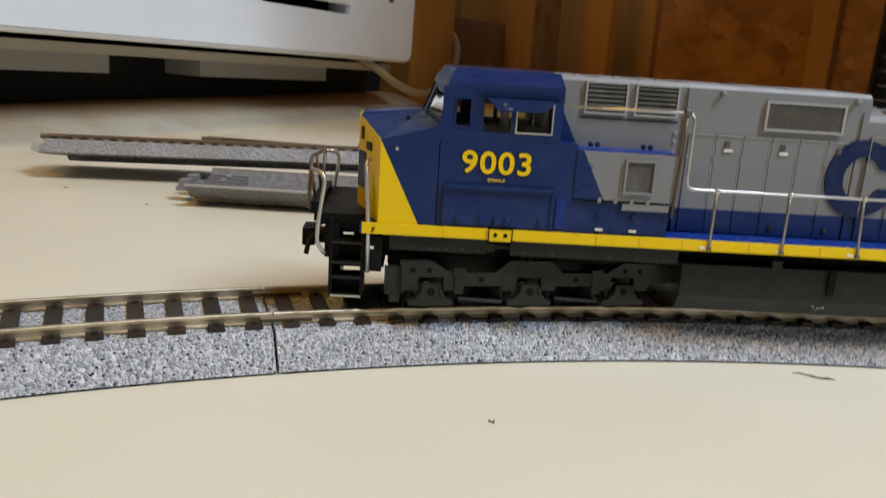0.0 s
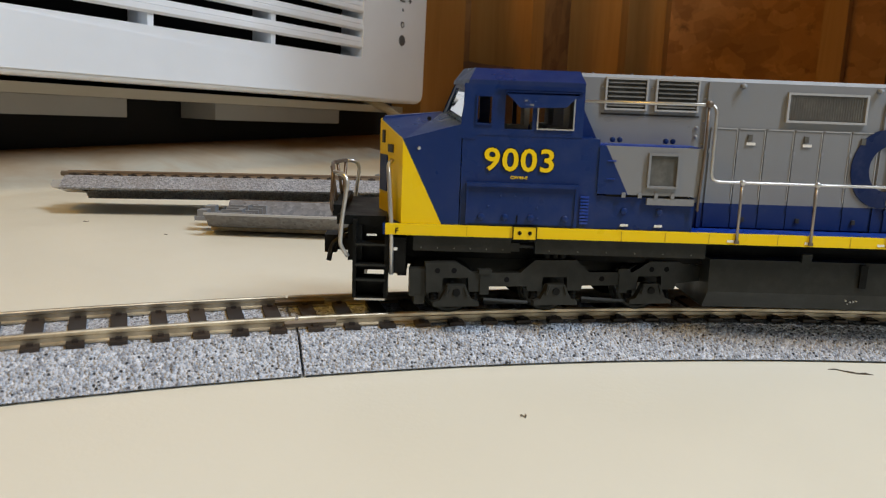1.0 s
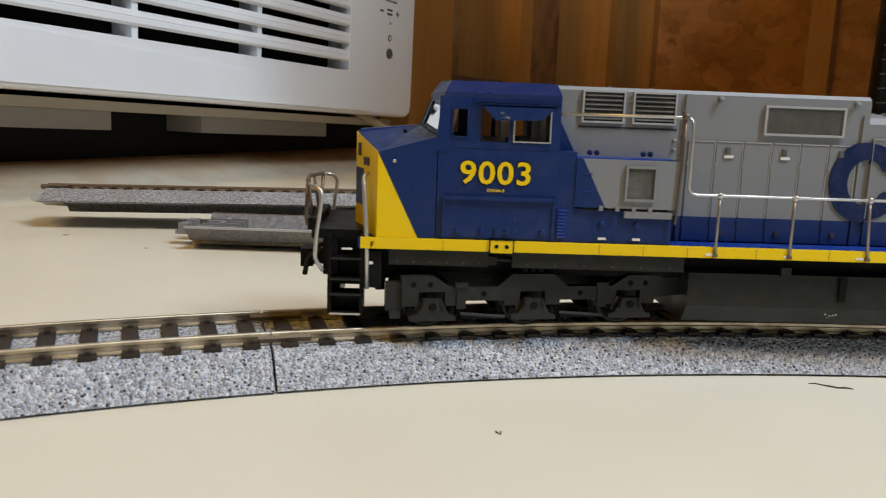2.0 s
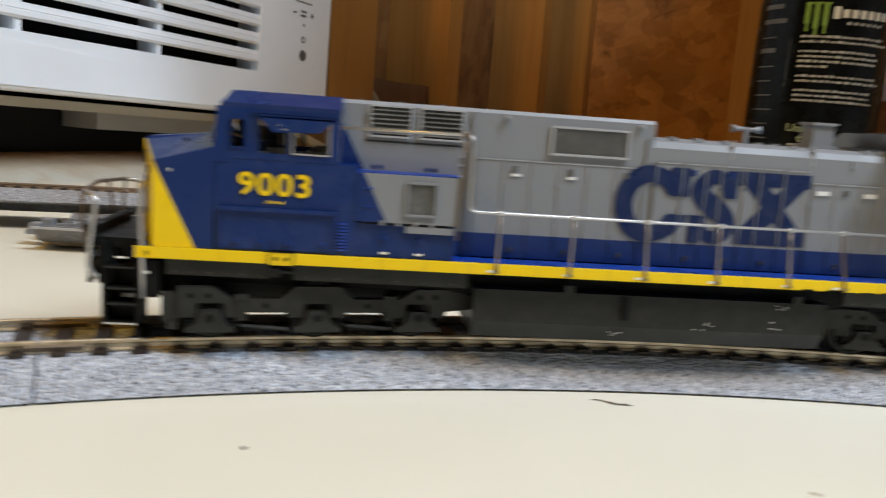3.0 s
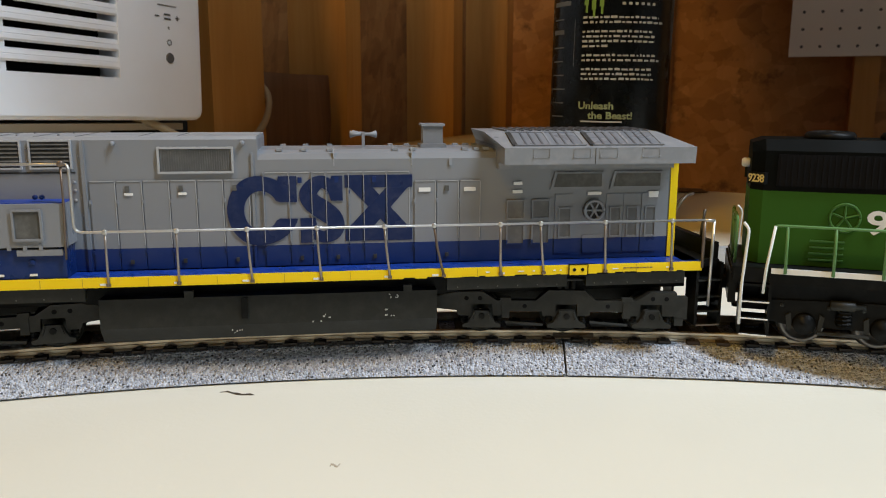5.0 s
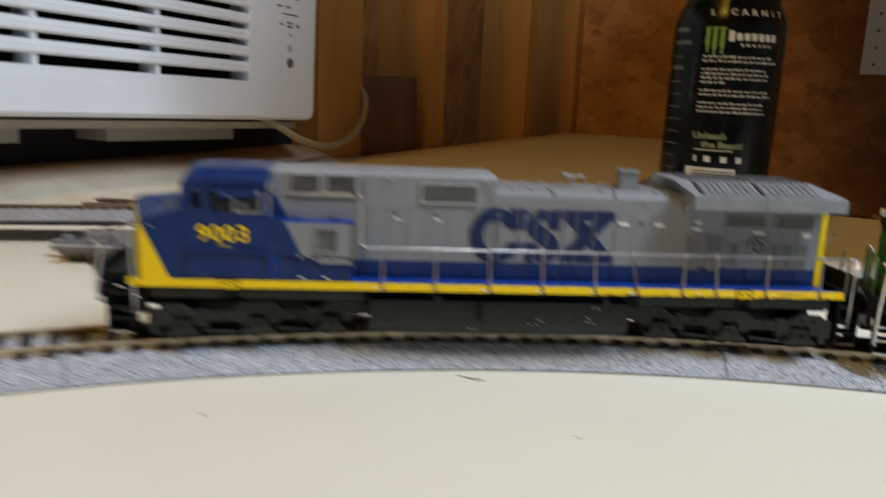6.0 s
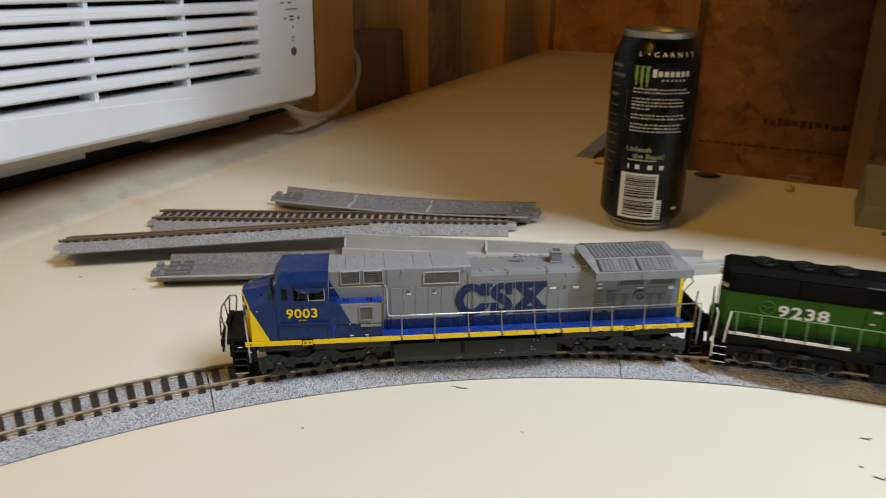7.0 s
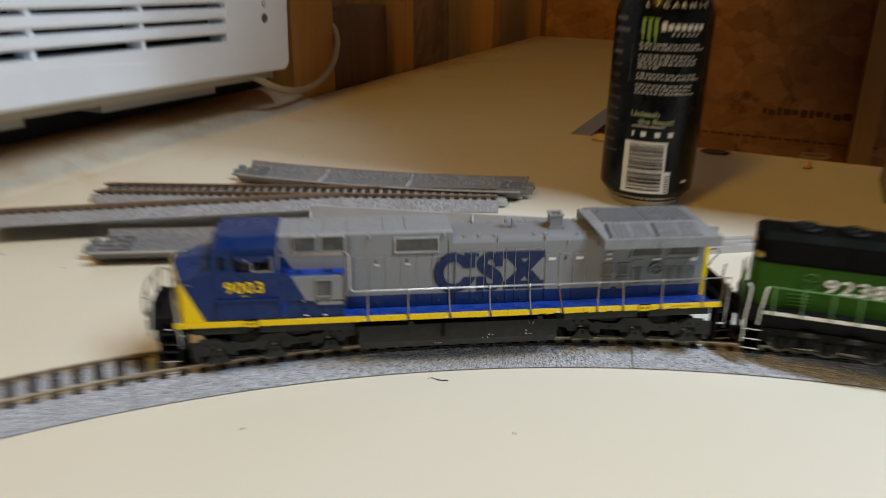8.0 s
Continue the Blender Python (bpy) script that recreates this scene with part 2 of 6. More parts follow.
# oriented strand board: overlapping flakes; k0 scales the tone to each wall's brightness
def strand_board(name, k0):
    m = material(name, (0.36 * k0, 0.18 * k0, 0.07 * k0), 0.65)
    n = Nodes(m)
    out = None
    for turn, scale, k in ((20, 16, 0.0), (100, 19, 0.42), (150, 23, 0.48)):
        v = n.mapped((1.0, 1.0, 1.0), (turn, turn * 0.7, turn))
        warp = n.t.nodes.new("ShaderNodeMapping")
        warp.inputs["Scale"].default_value = (1.0, 1.0, 3.2)
        n.link(v, warp.inputs[0])
        wob = n.t.nodes.new("ShaderNodeVectorMath")
        wob.operation = "MULTIPLY_ADD"
        nz = n.t.nodes.new("ShaderNodeTexNoise")
        nz.inputs["Scale"].default_value, nz.inputs["Detail"].default_value = 30, 5
        n.link(n.coord, nz.inputs["Vector"])
        n.link(nz.outputs["Color"], wob.inputs[0])
        wob.inputs[1].default_value = (0.05, 0.05, 0.05)
        n.link(warp.outputs[0], wob.inputs[2])
        flake = n.voronoi(scale, "F1", "Color", wob.outputs[0])
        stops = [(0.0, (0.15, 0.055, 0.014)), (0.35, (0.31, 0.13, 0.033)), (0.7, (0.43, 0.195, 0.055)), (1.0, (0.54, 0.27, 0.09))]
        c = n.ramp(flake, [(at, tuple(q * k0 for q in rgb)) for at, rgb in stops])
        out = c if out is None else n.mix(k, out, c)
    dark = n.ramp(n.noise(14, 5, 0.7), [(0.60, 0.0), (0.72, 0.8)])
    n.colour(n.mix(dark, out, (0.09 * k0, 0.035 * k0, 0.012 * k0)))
    n.bump(n.voronoi(22), 0.002, 0.4)
    return m


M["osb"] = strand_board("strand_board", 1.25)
M["osb_dark"] = strand_board("dark_strand_board", 0.68)

m = material("white_appliance_plastic", (0.80, 0.80, 0.80), 0.42)
n = Nodes(m)
n.colour(n.mix(n.ramp(n.noise(9, 4), [(0.4, 0.0), (0.8, 1.0)]), (0.855, 0.875, 0.905), (0.79, 0.80, 0.815)))
n.bump(n.noise(900, 2), 0.0001, 0.35)
M["appliance"] = m
# the white underside's shade is put into this beige
M["pan"] = paint("shaded_pan_beige", (0.46, 0.42, 0.34), 0.5, 0.05, 40)
M["pan_grey"] = paint("grey_bracket_plastic", (0.36, 0.35, 0.33), 0.5, 0.05, 40)
M["foam"] = material("black_foam", (0.008, 0.008, 0.008), 0.9)
M["ink"] = material("dark_grey_print", (0.10, 0.10, 0.10), 0.5)
M["cable"] = material("cream_cable_sheath", (0.40, 0.32, 0.20), 0.5)
M["can_black"] = dull(paint("can_black_lacquer", (0.003, 0.0034, 0.003), 0.20, 0.0), 0.2)
M["can_metal"] = material("bare_aluminium", (0.62, 0.62, 0.60), 0.3, 1.0)
M["lid_metal"] = material("dull_lid_aluminium", (0.34, 0.33, 0.30), 0.38, 1.0)
M["can_dim"] = material("faint_print", (0.10, 0.10, 0.095), 0.4)
M["can_green"] = material("lime_print", (0.22, 0.36, 0.06), 0.4)
M["can_lime"] = material("dull_lime_print", (0.50, 0.56, 0.30), 0.4)
M["can_grey"] = material("silver_print", (0.50, 0.50, 0.48), 0.4)
M["can_white"] = material("white_print", (0.72, 0.72, 0.70), 0.45)
M["dull_ring"] = material("dull_ring_wire", (0.24, 0.17, 0.10), 0.6)
M["case"] = paint("grey_case_plastic", (0.22, 0.225, 0.195), 0.55, 0.05, 60)
M["chip"] = timber("raw_wood_chip", (0.62, 0.42, 0.20), (0.7, 0.5, 0.27))
M["board_white"] = paint("off_white_board", (0.80, 0.76, 0.70), 0.8, 0.03, 40)
M["plaster"] = paint("grey_plasterboard", (0.33, 0.33, 0.32), 0.8, 0.05, 20)
M["concrete"] = paint("grey_concrete", (0.22, 0.21, 0.20), 0.8, 0.1, 12)
M["stamp"] = material("faded_wall_stamp", (0.17, 0.07, 0.024), 0.8)
M["scratch"] = material("dark_scratch", (0.05, 0.035, 0.02), 0.8)
M["scratch_pale"] = material("faint_scratch", (0.42, 0.36, 0.27), 0.7)

# ---- geometry helpers ----
def box(bm, x0, y0, z0, x1, y1, z1):
    vs = [bm.verts.new(p) for p in ((x0, y0, z0), (x1, y0, z0), (x1, y1, z0), (x0, y1, z0), (x0, y0, z1), (x1, y0, z1), (x1, y1, z1), (x0, y1, z1))]
    return [bm.faces.new([vs[i] for i in f]) for f in ((0, 3, 2, 1), (4, 5, 6, 7), (0, 1, 5, 4), (1, 2, 6, 5), (2, 3, 7, 6), (3, 0, 4, 7))]


def soften(bm, width, segments=1):
    if width > 0:
        bmesh.ops.bevel(bm, geom=[e for e in bm.edges if e.calc_face_angle(0) > 0.35], offset=width, segments=segments, profile=0.5, affect="EDGES", clamp_overlap=True)
    return bm


def part(name, bm, mat, parent=None, label="", smooth=False, shift=None):
    me = bpy.data.meshes.new(name)
    bmesh.ops.recalc_face_normals(bm, faces=bm.faces)
    if shift:
        bmesh.ops.translate(bm, verts=bm.verts, vec=shift)
    bm.to_mesh(me)
    bm.free()
    me.materials.append(mat)
    if smooth:
        me.shade_smooth()
    ob = new(name, me)
    while parent and parent.parent and parent.parent.parent:
        parent = parent.parent
    ob.parent = parent
    if label:
        ob["label"] = label
    return ob


def prism(bm, outline, a, b, axis="y"):
    """A solid with the outline (two coordinates a point) drawn out from a to b along the axis."""
    def at(p, k):
        return {"y": (p[0], k, p[1]), "z": (p[0], p[1], k), "x": (k, p[0], p[1])}[axis]
    lo, hi = [bm.verts.new(at(p, a)) for p in outline], [bm.verts.new(at(p, b)) for p in outline]
    bm.faces.new(lo)
    bm.faces.new(hi[::-1])
    for i in range(len(outline)):
        j = (i + 1) % len(outline)
        bm.faces.new((lo[i], lo[j], hi[j], hi[i]))


def loft(bm, rings, closed=True, caps=True):
    rows = [[bm.verts.new(p) for p in r] for r in rings]
    k = len(rows[0])
    for a, b in zip(rows, rows[1:]):
        for i in range(k if closed else k - 1):
            bm.faces.new((a[i], a[(i + 1) % k], b[(i + 1) % k], b[i]))
    if caps and closed:
        bm.faces.new(rows[0][::-1])
        bm.faces.new(rows[-1])


def rounded(points, radius, steps=4):
    """A path with its corners rounded off."""
    pts = [Vector(p) for p in points]
    out = [pts[0]]
    for a, b, c in zip(pts, pts[1:], pts[2:]):
        d0, d1 = (a - b), (c - b)
        k = min(radius, d0.length * 0.49, d1.length * 0.49)
        p, q = b + d0.normalized() * k, b + d1.normalized() * k
        for i in range(steps + 1):
            s = i / steps
            out.append((1 - s) ** 2 * p + 2 * s * (1 - s) * b + s * s * q)
    return out + [pts[-1]]


def tube(bm, points, r, sides=8):
    pts = [Vector(p) for p in points]
    rings, side = [], None
    for i, p in enumerate(pts):
        d = (pts[min(i + 1, len(pts) - 1)] - pts[max(i - 1, 0)]).normalized()
        if side is None:
            side = d.orthogonal().normalized()
        side = (side - d * side.dot(d)).normalized()
        up = d.cross(side)
        rings.append([p + r * (math.cos(2 * math.pi * k / sides) * side + math.sin(2 * math.pi * k / sides) * up) for k in range(sides)])
    loft(bm, rings)


def lathe(bm, profile, centre=(0, 0, 0), axis="z", sides=32, caps=True):
    """profile: (radius, height) rows, turned about the axis."""
    rings = []
    for r, h in profile:
        ring = []
        for k in range(sides):
            a = 2 * math.pi * k / sides
            u, v = r * math.cos(a), r * math.sin(a)
            p = {"z": (u, v, h), "y": (u, h, v), "x": (h, u, v)}[axis]
            ring.append(Vector(centre) + Vector(p))
        rings.append(ring)
    loft(bm, rings, True, caps)


def letters(text, height, bold=0.0, width=1.0):
    """The mesh data of a word in the built-in font, standing in x and z, facing -y, with its middle at the origin."""
    cu = bpy.data.curves.new("word", "FONT")
    cu.body, cu.size, cu.offset, cu.extrude, cu.resolution_u = text, 1.0, bold, 0.02, 3
    ob = bpy.data.objects.new("word", cu)
    me = bpy.data.meshes.new_from_object(ob)
    bpy.data.objects.remove(ob)
    co = np.array([v.co for v in me.vertices])
    lo, hi = co.min(0), co.max(0)
    k = height / (hi[1] - lo[1])
    for v in me.vertices:
        c = Vector(((v.co.x - (lo[0] + hi[0]) / 2) * k * width, -v.co.z * k * 0.3, (v.co.y - (lo[1] + hi[1]) / 2) * k))
        v.co = c
    return me


def number(text, height, step, bold, width, mat, parent, name, m):
    """A number, each figure a mesh of its own."""
    for i, ch in enumerate(text):
        me = letters(ch, height, bold, width)
        me.materials.append(mat)
        ob = new(name, me)
        ob.parent = parent
        ob.matrix_local = m @ pose((i - (len(text) - 1) / 2) * step, 0, 0)


def empty(name, m, label, category, group="", kind=""):
    ob = new(name)
    ob.empty_display_size = 0.02
    ob.matrix_world = m
    return tagged(ob, label, category, group, kind)



# ---- the room ----
def slab(name, c, mat, label, category, kind="structure", soft=0.0, group=""):
    """A board in the room's own axes."""
    bm = bmesh.new()
    box(bm, *c)
    ob = part(name, soften(bm, soft), mat)
    ob.matrix_world = ROOM
    return tagged(ob, label, category, group, kind)


# the table is one L-shaped board: a wide front and a strip along the window wall
bm = bmesh.new()
outline = [(-1.9, 0.450), (0.0, 0.450), (0.0, 0.338), (0.90, 0.338), (0.90, 0.018), (0.0, 0.0), (0.0, -0.72), (-1.9, -0.72)]
prism(bm, outline, -0.019, 0.0, "z")
soften(bm, 0.0012)
table = part("tabletop", bm, M["table"])
table.matrix_world = ROOM
tagged(table, "cream painted plywood table top with yellowed stains and scratches", "table", "", "structure")

slab("wall_north", (-2.4, 0.43, -0.8, 1.0, 0.46, -0.02), M["osb_dark"], "bare strand board wall under the window", "wall")
slab("wall_north_upper", (0.001, 0.43, -0.0195, 1.0, 0.46, 1.75), M["osb_dark"], "bare strand board wall between pale studs", "wall")
slab("window_wall", (-2.4, 0.452, -0.0195, -0.021, 0.47, 1.75), M["foam"], "black foam sealed window opening", "wall")
slab("wall_east", (0.95, -2.4, -0.8, 0.98, 0.46, 1.75), M["osb"], "reddish brown strand board wall with dark stamps", "wall")
# unseen board added to block the shop light from the table's back
bm = bmesh.new()
prism(bm, [(-0.3377, -1.1), (0.9499, -1.1), (0.9499, -0.02), (-0.155, -0.02), (-0.3377, -0.21)], 0.520, 0.538, "z")
overhead = part("overhead_shelf", bm, M["shelf"])
overhead.matrix_world = ROOM
tagged(overhead, "unseen board with a cut corner, added over the table for shade", "shelf", "", "structure")
# unseen walls, ceiling and floor close the room; grey set for neutral bounce
slab("wall_west", (-2.43, -2.4, -0.8, -2.4, 0.47, 1.75), M["plaster"], "plain grey plasterboard wall", "wall")
slab("wall_far", (-2.4, -2.43, -0.8, 0.98, -2.4, 1.75), M["plaster"], "plain grey plasterboard wall", "wall")
slab("ceiling", (-2.43, -2.43, 1.75, 1.0, 0.47, 1.78), M["plaster"], "plain grey plasterboard ceiling", "ceiling")
slab("floor", (-2.43, -2.43, -0.83, 1.0, 0.47, -0.8), M["concrete"], "plain grey concrete floor", "floor")

# studs of the window wall and of the end wall
for i, (u0, u1) in enumerate(((0.018, 0.105), (0.283, 0.322), (0.640, 0.679), (0.912, 0.949))):
    slab("stud", (u0, 0.340, -0.8, u1, 0.4299, 0.80), M["stud"], "pale pine wall stud beside the strand board", "stud", "structure", 0.0015, "studs of the walls")
for v in (-0.055, 0.288, 0.62):
    slab("stud", (0.862, -v - 0.038, -0.8, 0.9499, -v, 0.5199), M["stud"], "pale pine wall stud beside the strand board", "stud", "structure", 0.0015, "studs of the walls")

# sole board in the first bay
bm = bmesh.new()
box(bm, 0.1065, 0.346, -0.03, 0.2495, 0.405, 0.096)
bmesh.ops.subdivide_edges(bm, edges=bm.edges, cuts=5, use_grid_fill=True)
for w in bm.verts:
    w.co += Vector((noise.noise(w.co * 22), noise.noise(w.co * 25 + Vector((7, 0, 0))), noise.noise(w.co * 20 + Vector((0, 9, 0))))) * 0.0022
wood_block = part("wood_block", bm, M["block"], None, "", True)
wood_block.matrix_world = ROOM
tagged(wood_block, "dark weathered wooden block wedged between two studs", "wood block")

# ---- the window air conditioner ----
ac = empty("air_conditioner", ROOM @ pose(-0.0875, 0, 0.103, 0, 1.7, 0) @ pose(0.0875, 0, -0.103), "white window air conditioner with slatted grille over black foam", "air conditioner")
F = 0.2955          # front plane
LO, HI = 0.0495, 0.372
bm = bmesh.new()
box(bm, -0.535, 0.335, 0.062, -0.062, 0.60, 0.362)
part("casing", soften(bm, 0.004, 2), M["appliance"], ac)
# bezel: ring round the grille, with the control panel at its end
G0, G1, GL, GH = -0.515, -0.1445, 0.0835, 0.3475
bm = bmesh.new()
outer = [(-0.545, LO), (-0.047, LO), (-0.047, HI), (-0.545, HI)]
inner = [(G0, GL), (G1, GL), (G1, GH), (G0, GH)]
fo, fi = [bm.verts.new((a, F, b)) for a, b in outer], [bm.verts.new((a, F, b)) for a, b in inner]
bo, bi = [bm.verts.new((a, F + 0.041, b)) for a, b in outer], [bm.verts.new((a, F + 0.041, b)) for a, b in inner]
for i in range(4):
    j = (i + 1) % 4
    bm.faces.new((fo[i], fo[j], fi[j], fi[i]))
    bm.faces.new((bo[j], bo[i], bi[i], bi[j]))
    bm.faces.new((fo[j], fo[i], bo[i], bo[j]))
    bm.faces.new((fi[i], fi[j], bi[j], bi[i]))
geom = [e for e in bm.edges if any(w in fo for w in e.verts) and any(w in bo for w in e.verts)]
bmesh.ops.bevel(bm, geom=geom, offset=0.010, segments=5, profile=0.5, affect="EDGES")
geom = [e for e in bm.edges if all(abs(w.co.y - F) < 1e-5 for w in e.verts) and not any(w in fi for w in e.verts) and e.calc_face_angle(0.0) > 1.0]
bmesh.ops.bevel(bm, geom=geom, offset=0.0035, segments=4, profile=0.5, affect="EDGES")
bezel = part("bezel", bm, M["appliance"], ac, "white plastic front frame")
# curved lower lip of the front
bm = bmesh.new()
top = [(-0.545 + 0.43 * s, 0.0835 - 0.018 * s ** 1.4) for s in [i / 14 for i in range(15)]]
prism(bm, [(-0.540, LO + 0.0032), (-0.118, LO + 0.0032)] + top[::-1], F - 0.0007, F + 0.004)
part("lower_lip", bm, M["appliance"], bezel)
PITCH = 0.01388
slat_mesh = None
for i in range(19):
    z = 0.0905 + i * PITCH
    if slat_mesh is None:
        bm = bmesh.new()
        prism(bm, [(F + 0.0015, 0.0), (F + 0.0002, 0.0016), (F + 0.0004, 0.0047), (F + 0.0013, 0.0051), (F + 0.0008, 0.0055), (F + 0.0014, 0.0090), (F + 0.0085, 0.0101), (F + 0.0105, 0.0085), (F + 0.0100, 0.0012)], G0, G1, "x")
        ob = part("slat", bm, M["appliance"], ac)
        slat_mesh = ob.data
    else:
        ob = new("slat", slat_mesh)
        ob.parent = ac
    ob.location.z = z
for u in (-0.2465, -0.351, -0.4555):
    bm = bmesh.new()
    box(bm, u - 0.0022, F + 0.0026, GL, u + 0.0022, F + 0.02, GH)
    part("rib", bm, M["appliance"], ac)
# black sheet stands in for the shaded inside behind the slats
bm = bmesh.new()
box(bm, G0 - 0.004, F + 0.022, GL - 0.004, G1 + 0.004, F + 0.026, GH + 0.004)
part("filter", bm, M["dark"], ac, "black sheet behind the slats for the dark inside")
# printed marks of the control panel
def mark(u, z, w, h, mat="ink"):
    bm = bmesh.new()
    box(bm, u - w / 2, F - 0.0004, z - h / 2, u + w / 2, F + 0.001, z + h / 2)
    part("printed_mark", bm, M[mat], bezel)


bm = bmesh.new()
lathe(bm, [(0.0001, F - 0.0008), (0.0042, F - 0.0008), (0.0046, F - 0.0002), (0.0046, F + 0.002)], (-0.0875, 0, 0.1030), "y", 24)
part("power_button", bm, M["ink"], bezel, "round dark power button")
bm = bmesh.new()
lathe(bm, [(0.0018, F - 0.0005), (0.0026, F - 0.0005), (0.0026, F + 0.001), (0.0018, F + 0.001)], (-0.0878, 0, 0.1162), "y", 20, False)
part("printed_mark", bm, M["ink"], bezel)
mark(-0.0878, 0.1285, 0.0014, 0.0024)
for dz in (0.136, 0.1395):
    mark(-0.0890, dz, 0.0075, 0.0016)
mark(-0.1010, 0.1375, 0.0050, 0.0012)
mark(-0.0770, 0.1375, 0.0044, 0.0012)
mark(-0.0770, 0.1375, 0.0012, 0.0044)
mark(-0.0890, 0.1470, 0.022, 0.0010)
for row in range(4):
    for k in range(3 - (row == 0)):
        mark(-0.1045 + k * 0.0125, 0.1535 + row * 0.0085, 0.0065, 0.0014)
# sloping painted sill from the table to the foam, shaped to fit the camera's view
bm = bmesh.new()
rise = [(0.285 + 0.084 * k / 14, -0.0004 + 0.0162 * (0.5 - 0.5 * math.cos(math.pi * k / 14))) for k in range(15)]
prism(bm, rise + [(0.4515, 0.0158), (0.4515, -0.0004)], -1.2, 0.0175, "x")
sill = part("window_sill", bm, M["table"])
sill.matrix_world = ROOM
tagged(sill, "cream painted sill with orange stains under the air conditioner", "window sill", "", "structure")
# black sill foam filling the dark gap under the unit, with two pale brackets
bm = bmesh.new()
box(bm, -0.56, 0.375, 0.0158, 0.0175, 0.4515, 0.0615)
foam = part("sill_foam", soften(bm, 0.002), M["foam"])
foam.matrix_world = ROOM
tagged(foam, "black foam strip on the sill under the air conditioner", "foam strip")
bm = bmesh.new()
box(bm, -0.535, 0.311, 0.0408, -0.058, 0.3735, 0.0466)
part("base_pan", soften(bm, 0.002, 2), M["pan"], ac, "base pan under the front, its shade put in as beige")
for u0, u1 in ((-0.535, -0.337), (-0.262, -0.118)):
    bm = bmesh.new()
    box(bm, u0, 0.338, 0.0290, u1, 0.3735, 0.0406)
    part("base_bracket", soften(bm, 0.001), M["pan_grey"], ac, "pale base bracket")

cable_path = [(-0.115, 0.33, 0.056), (-0.098, 0.305, 0.0455), (-0.062, 0.300, 0.0300), (0.0, 0.312, 0.0215), (0.055, 0.322, 0.0285), (0.088, 0.326, 0.050), (0.1085, 0.338, 0.078), (0.1125, 0.368, 0.105), (0.110, 0.40, 0.15)]
bm = bmesh.new()
pts = []
c = [Vector(p) for p in cable_path]
for i in range(len(c) - 1):
    p0, p1, p2, p3 = c[max(i - 1, 0)], c[i], c[i + 1], c[min(i + 2, len(c) - 1)]
    for k in range(6):
        s = k / 6
        pts.append(0.5 * (2 * p1 + (p2 - p0) * s + (2 * p0 - 5 * p1 + 4 * p2 - p3) * s * s + (3 * p1 - p0 - 3 * p2 + p3) * s ** 3))
tube(bm, pts + [c[-1]], 0.0036, 10)
part("power_cable", bm, M["cable"], ac, "cream power cable looped round a stud", True)

# ---- the curved track ----
CX, CY, RC = 0.1733, -0.2856, 0.4862        # middle and radius of the curve
STEP = 25.32                                # degrees of one section
HB, HS, BED = 0.0203, 0.0128, 0.0070        # half widths at foot and shoulder, bed height
PROFILE = [(-HB + 0.0012, 0.0)] + [(-HB + (HB - HS) * k / 14, 0.0006 + (BED - 0.0006) * k / 14) for k in range(15)] + \
          [(-HS + 2 * HS * k / 44, BED) for k in range(1, 44)] + [(HB - (HB - HS) * k / 14, 0.0006 + (BED - 0.0006) * k / 14) for k in range(14, -1, -1)] + [(HB - 0.0012, 0.0)]


HOLLOW = [(HB - 0.0018, 0.0), (HS - 0.0012, 0.0042), (-HS + 0.0012, 0.0042), (-HB + 0.0018, 0.0)]


def bed_mesh(along, place, hollow=False):
    """A grained roadbed: the profile set at every step of the way."""
    rows = []
    for i, s in enumerate(along):
        row = []
        for w, h in PROFILE + (HOLLOW if hollow else []):
            p = Vector(place(s, w, h))
            if h > 0.001 and 0 < i < len(along) - 1:
                q = p * 900
                k = (noise.noise(q) * 0.6 + noise.noise(q * 2.3) * 0.4) * (0.45 if h >= BED - 1e-6 else 1.15)
                p += Vector((0, 0, 0.00042 * k)) + Vector((noise.noise(q + Vector((5, 5, 5))), noise.noise(q + Vector((9, 0, 3))), 0)) * 0.00018
            row.append(p)
        rows.append(row)
    bm = bmesh.new()
    loft(bm, rows, True, True)
    return bm


RAIL = [(-0.0009, 0.0), (0.0009, 0.0), (0.0009, 0.0003), (0.0003, 0.0006), (0.0003, 0.0014), (0.00055, 0.0017), (0.00055, 0.0023), (0.0004, 0.0025), (-0.0004, 0.0025), (-0.00055, 0.0023), (-0.00055, 0.0017), (-0.0003, 0.0014), (-0.0003, 0.0006), (-0.0009, 0.0003)]


def rail_mesh(along, place, offset):
    bm = bmesh.new()
    loft(bm, [[Vector(place(s, offset + w, BED + 0.0002 + h)) for w, h in RAIL] for s in along])
    return bm


def tie_mesh(k=1.0):
    bm = bmesh.new()
    prism(bm, [(-0.00175 * k, 0.0050), (0.00175 * k, 0.0050), (0.00165 * k, 0.0078), (-0.00165 * k, 0.0078)], -0.0121, 0.0121)
    for s in (-1, 1):
        for d in (-0.0015, 0.0015):
            y = s * 0.00885 + d
            box(bm, -0.0006, y - 0.0004, 0.0076, 0.0006, y + 0.0004, 0.0083)
    return bm


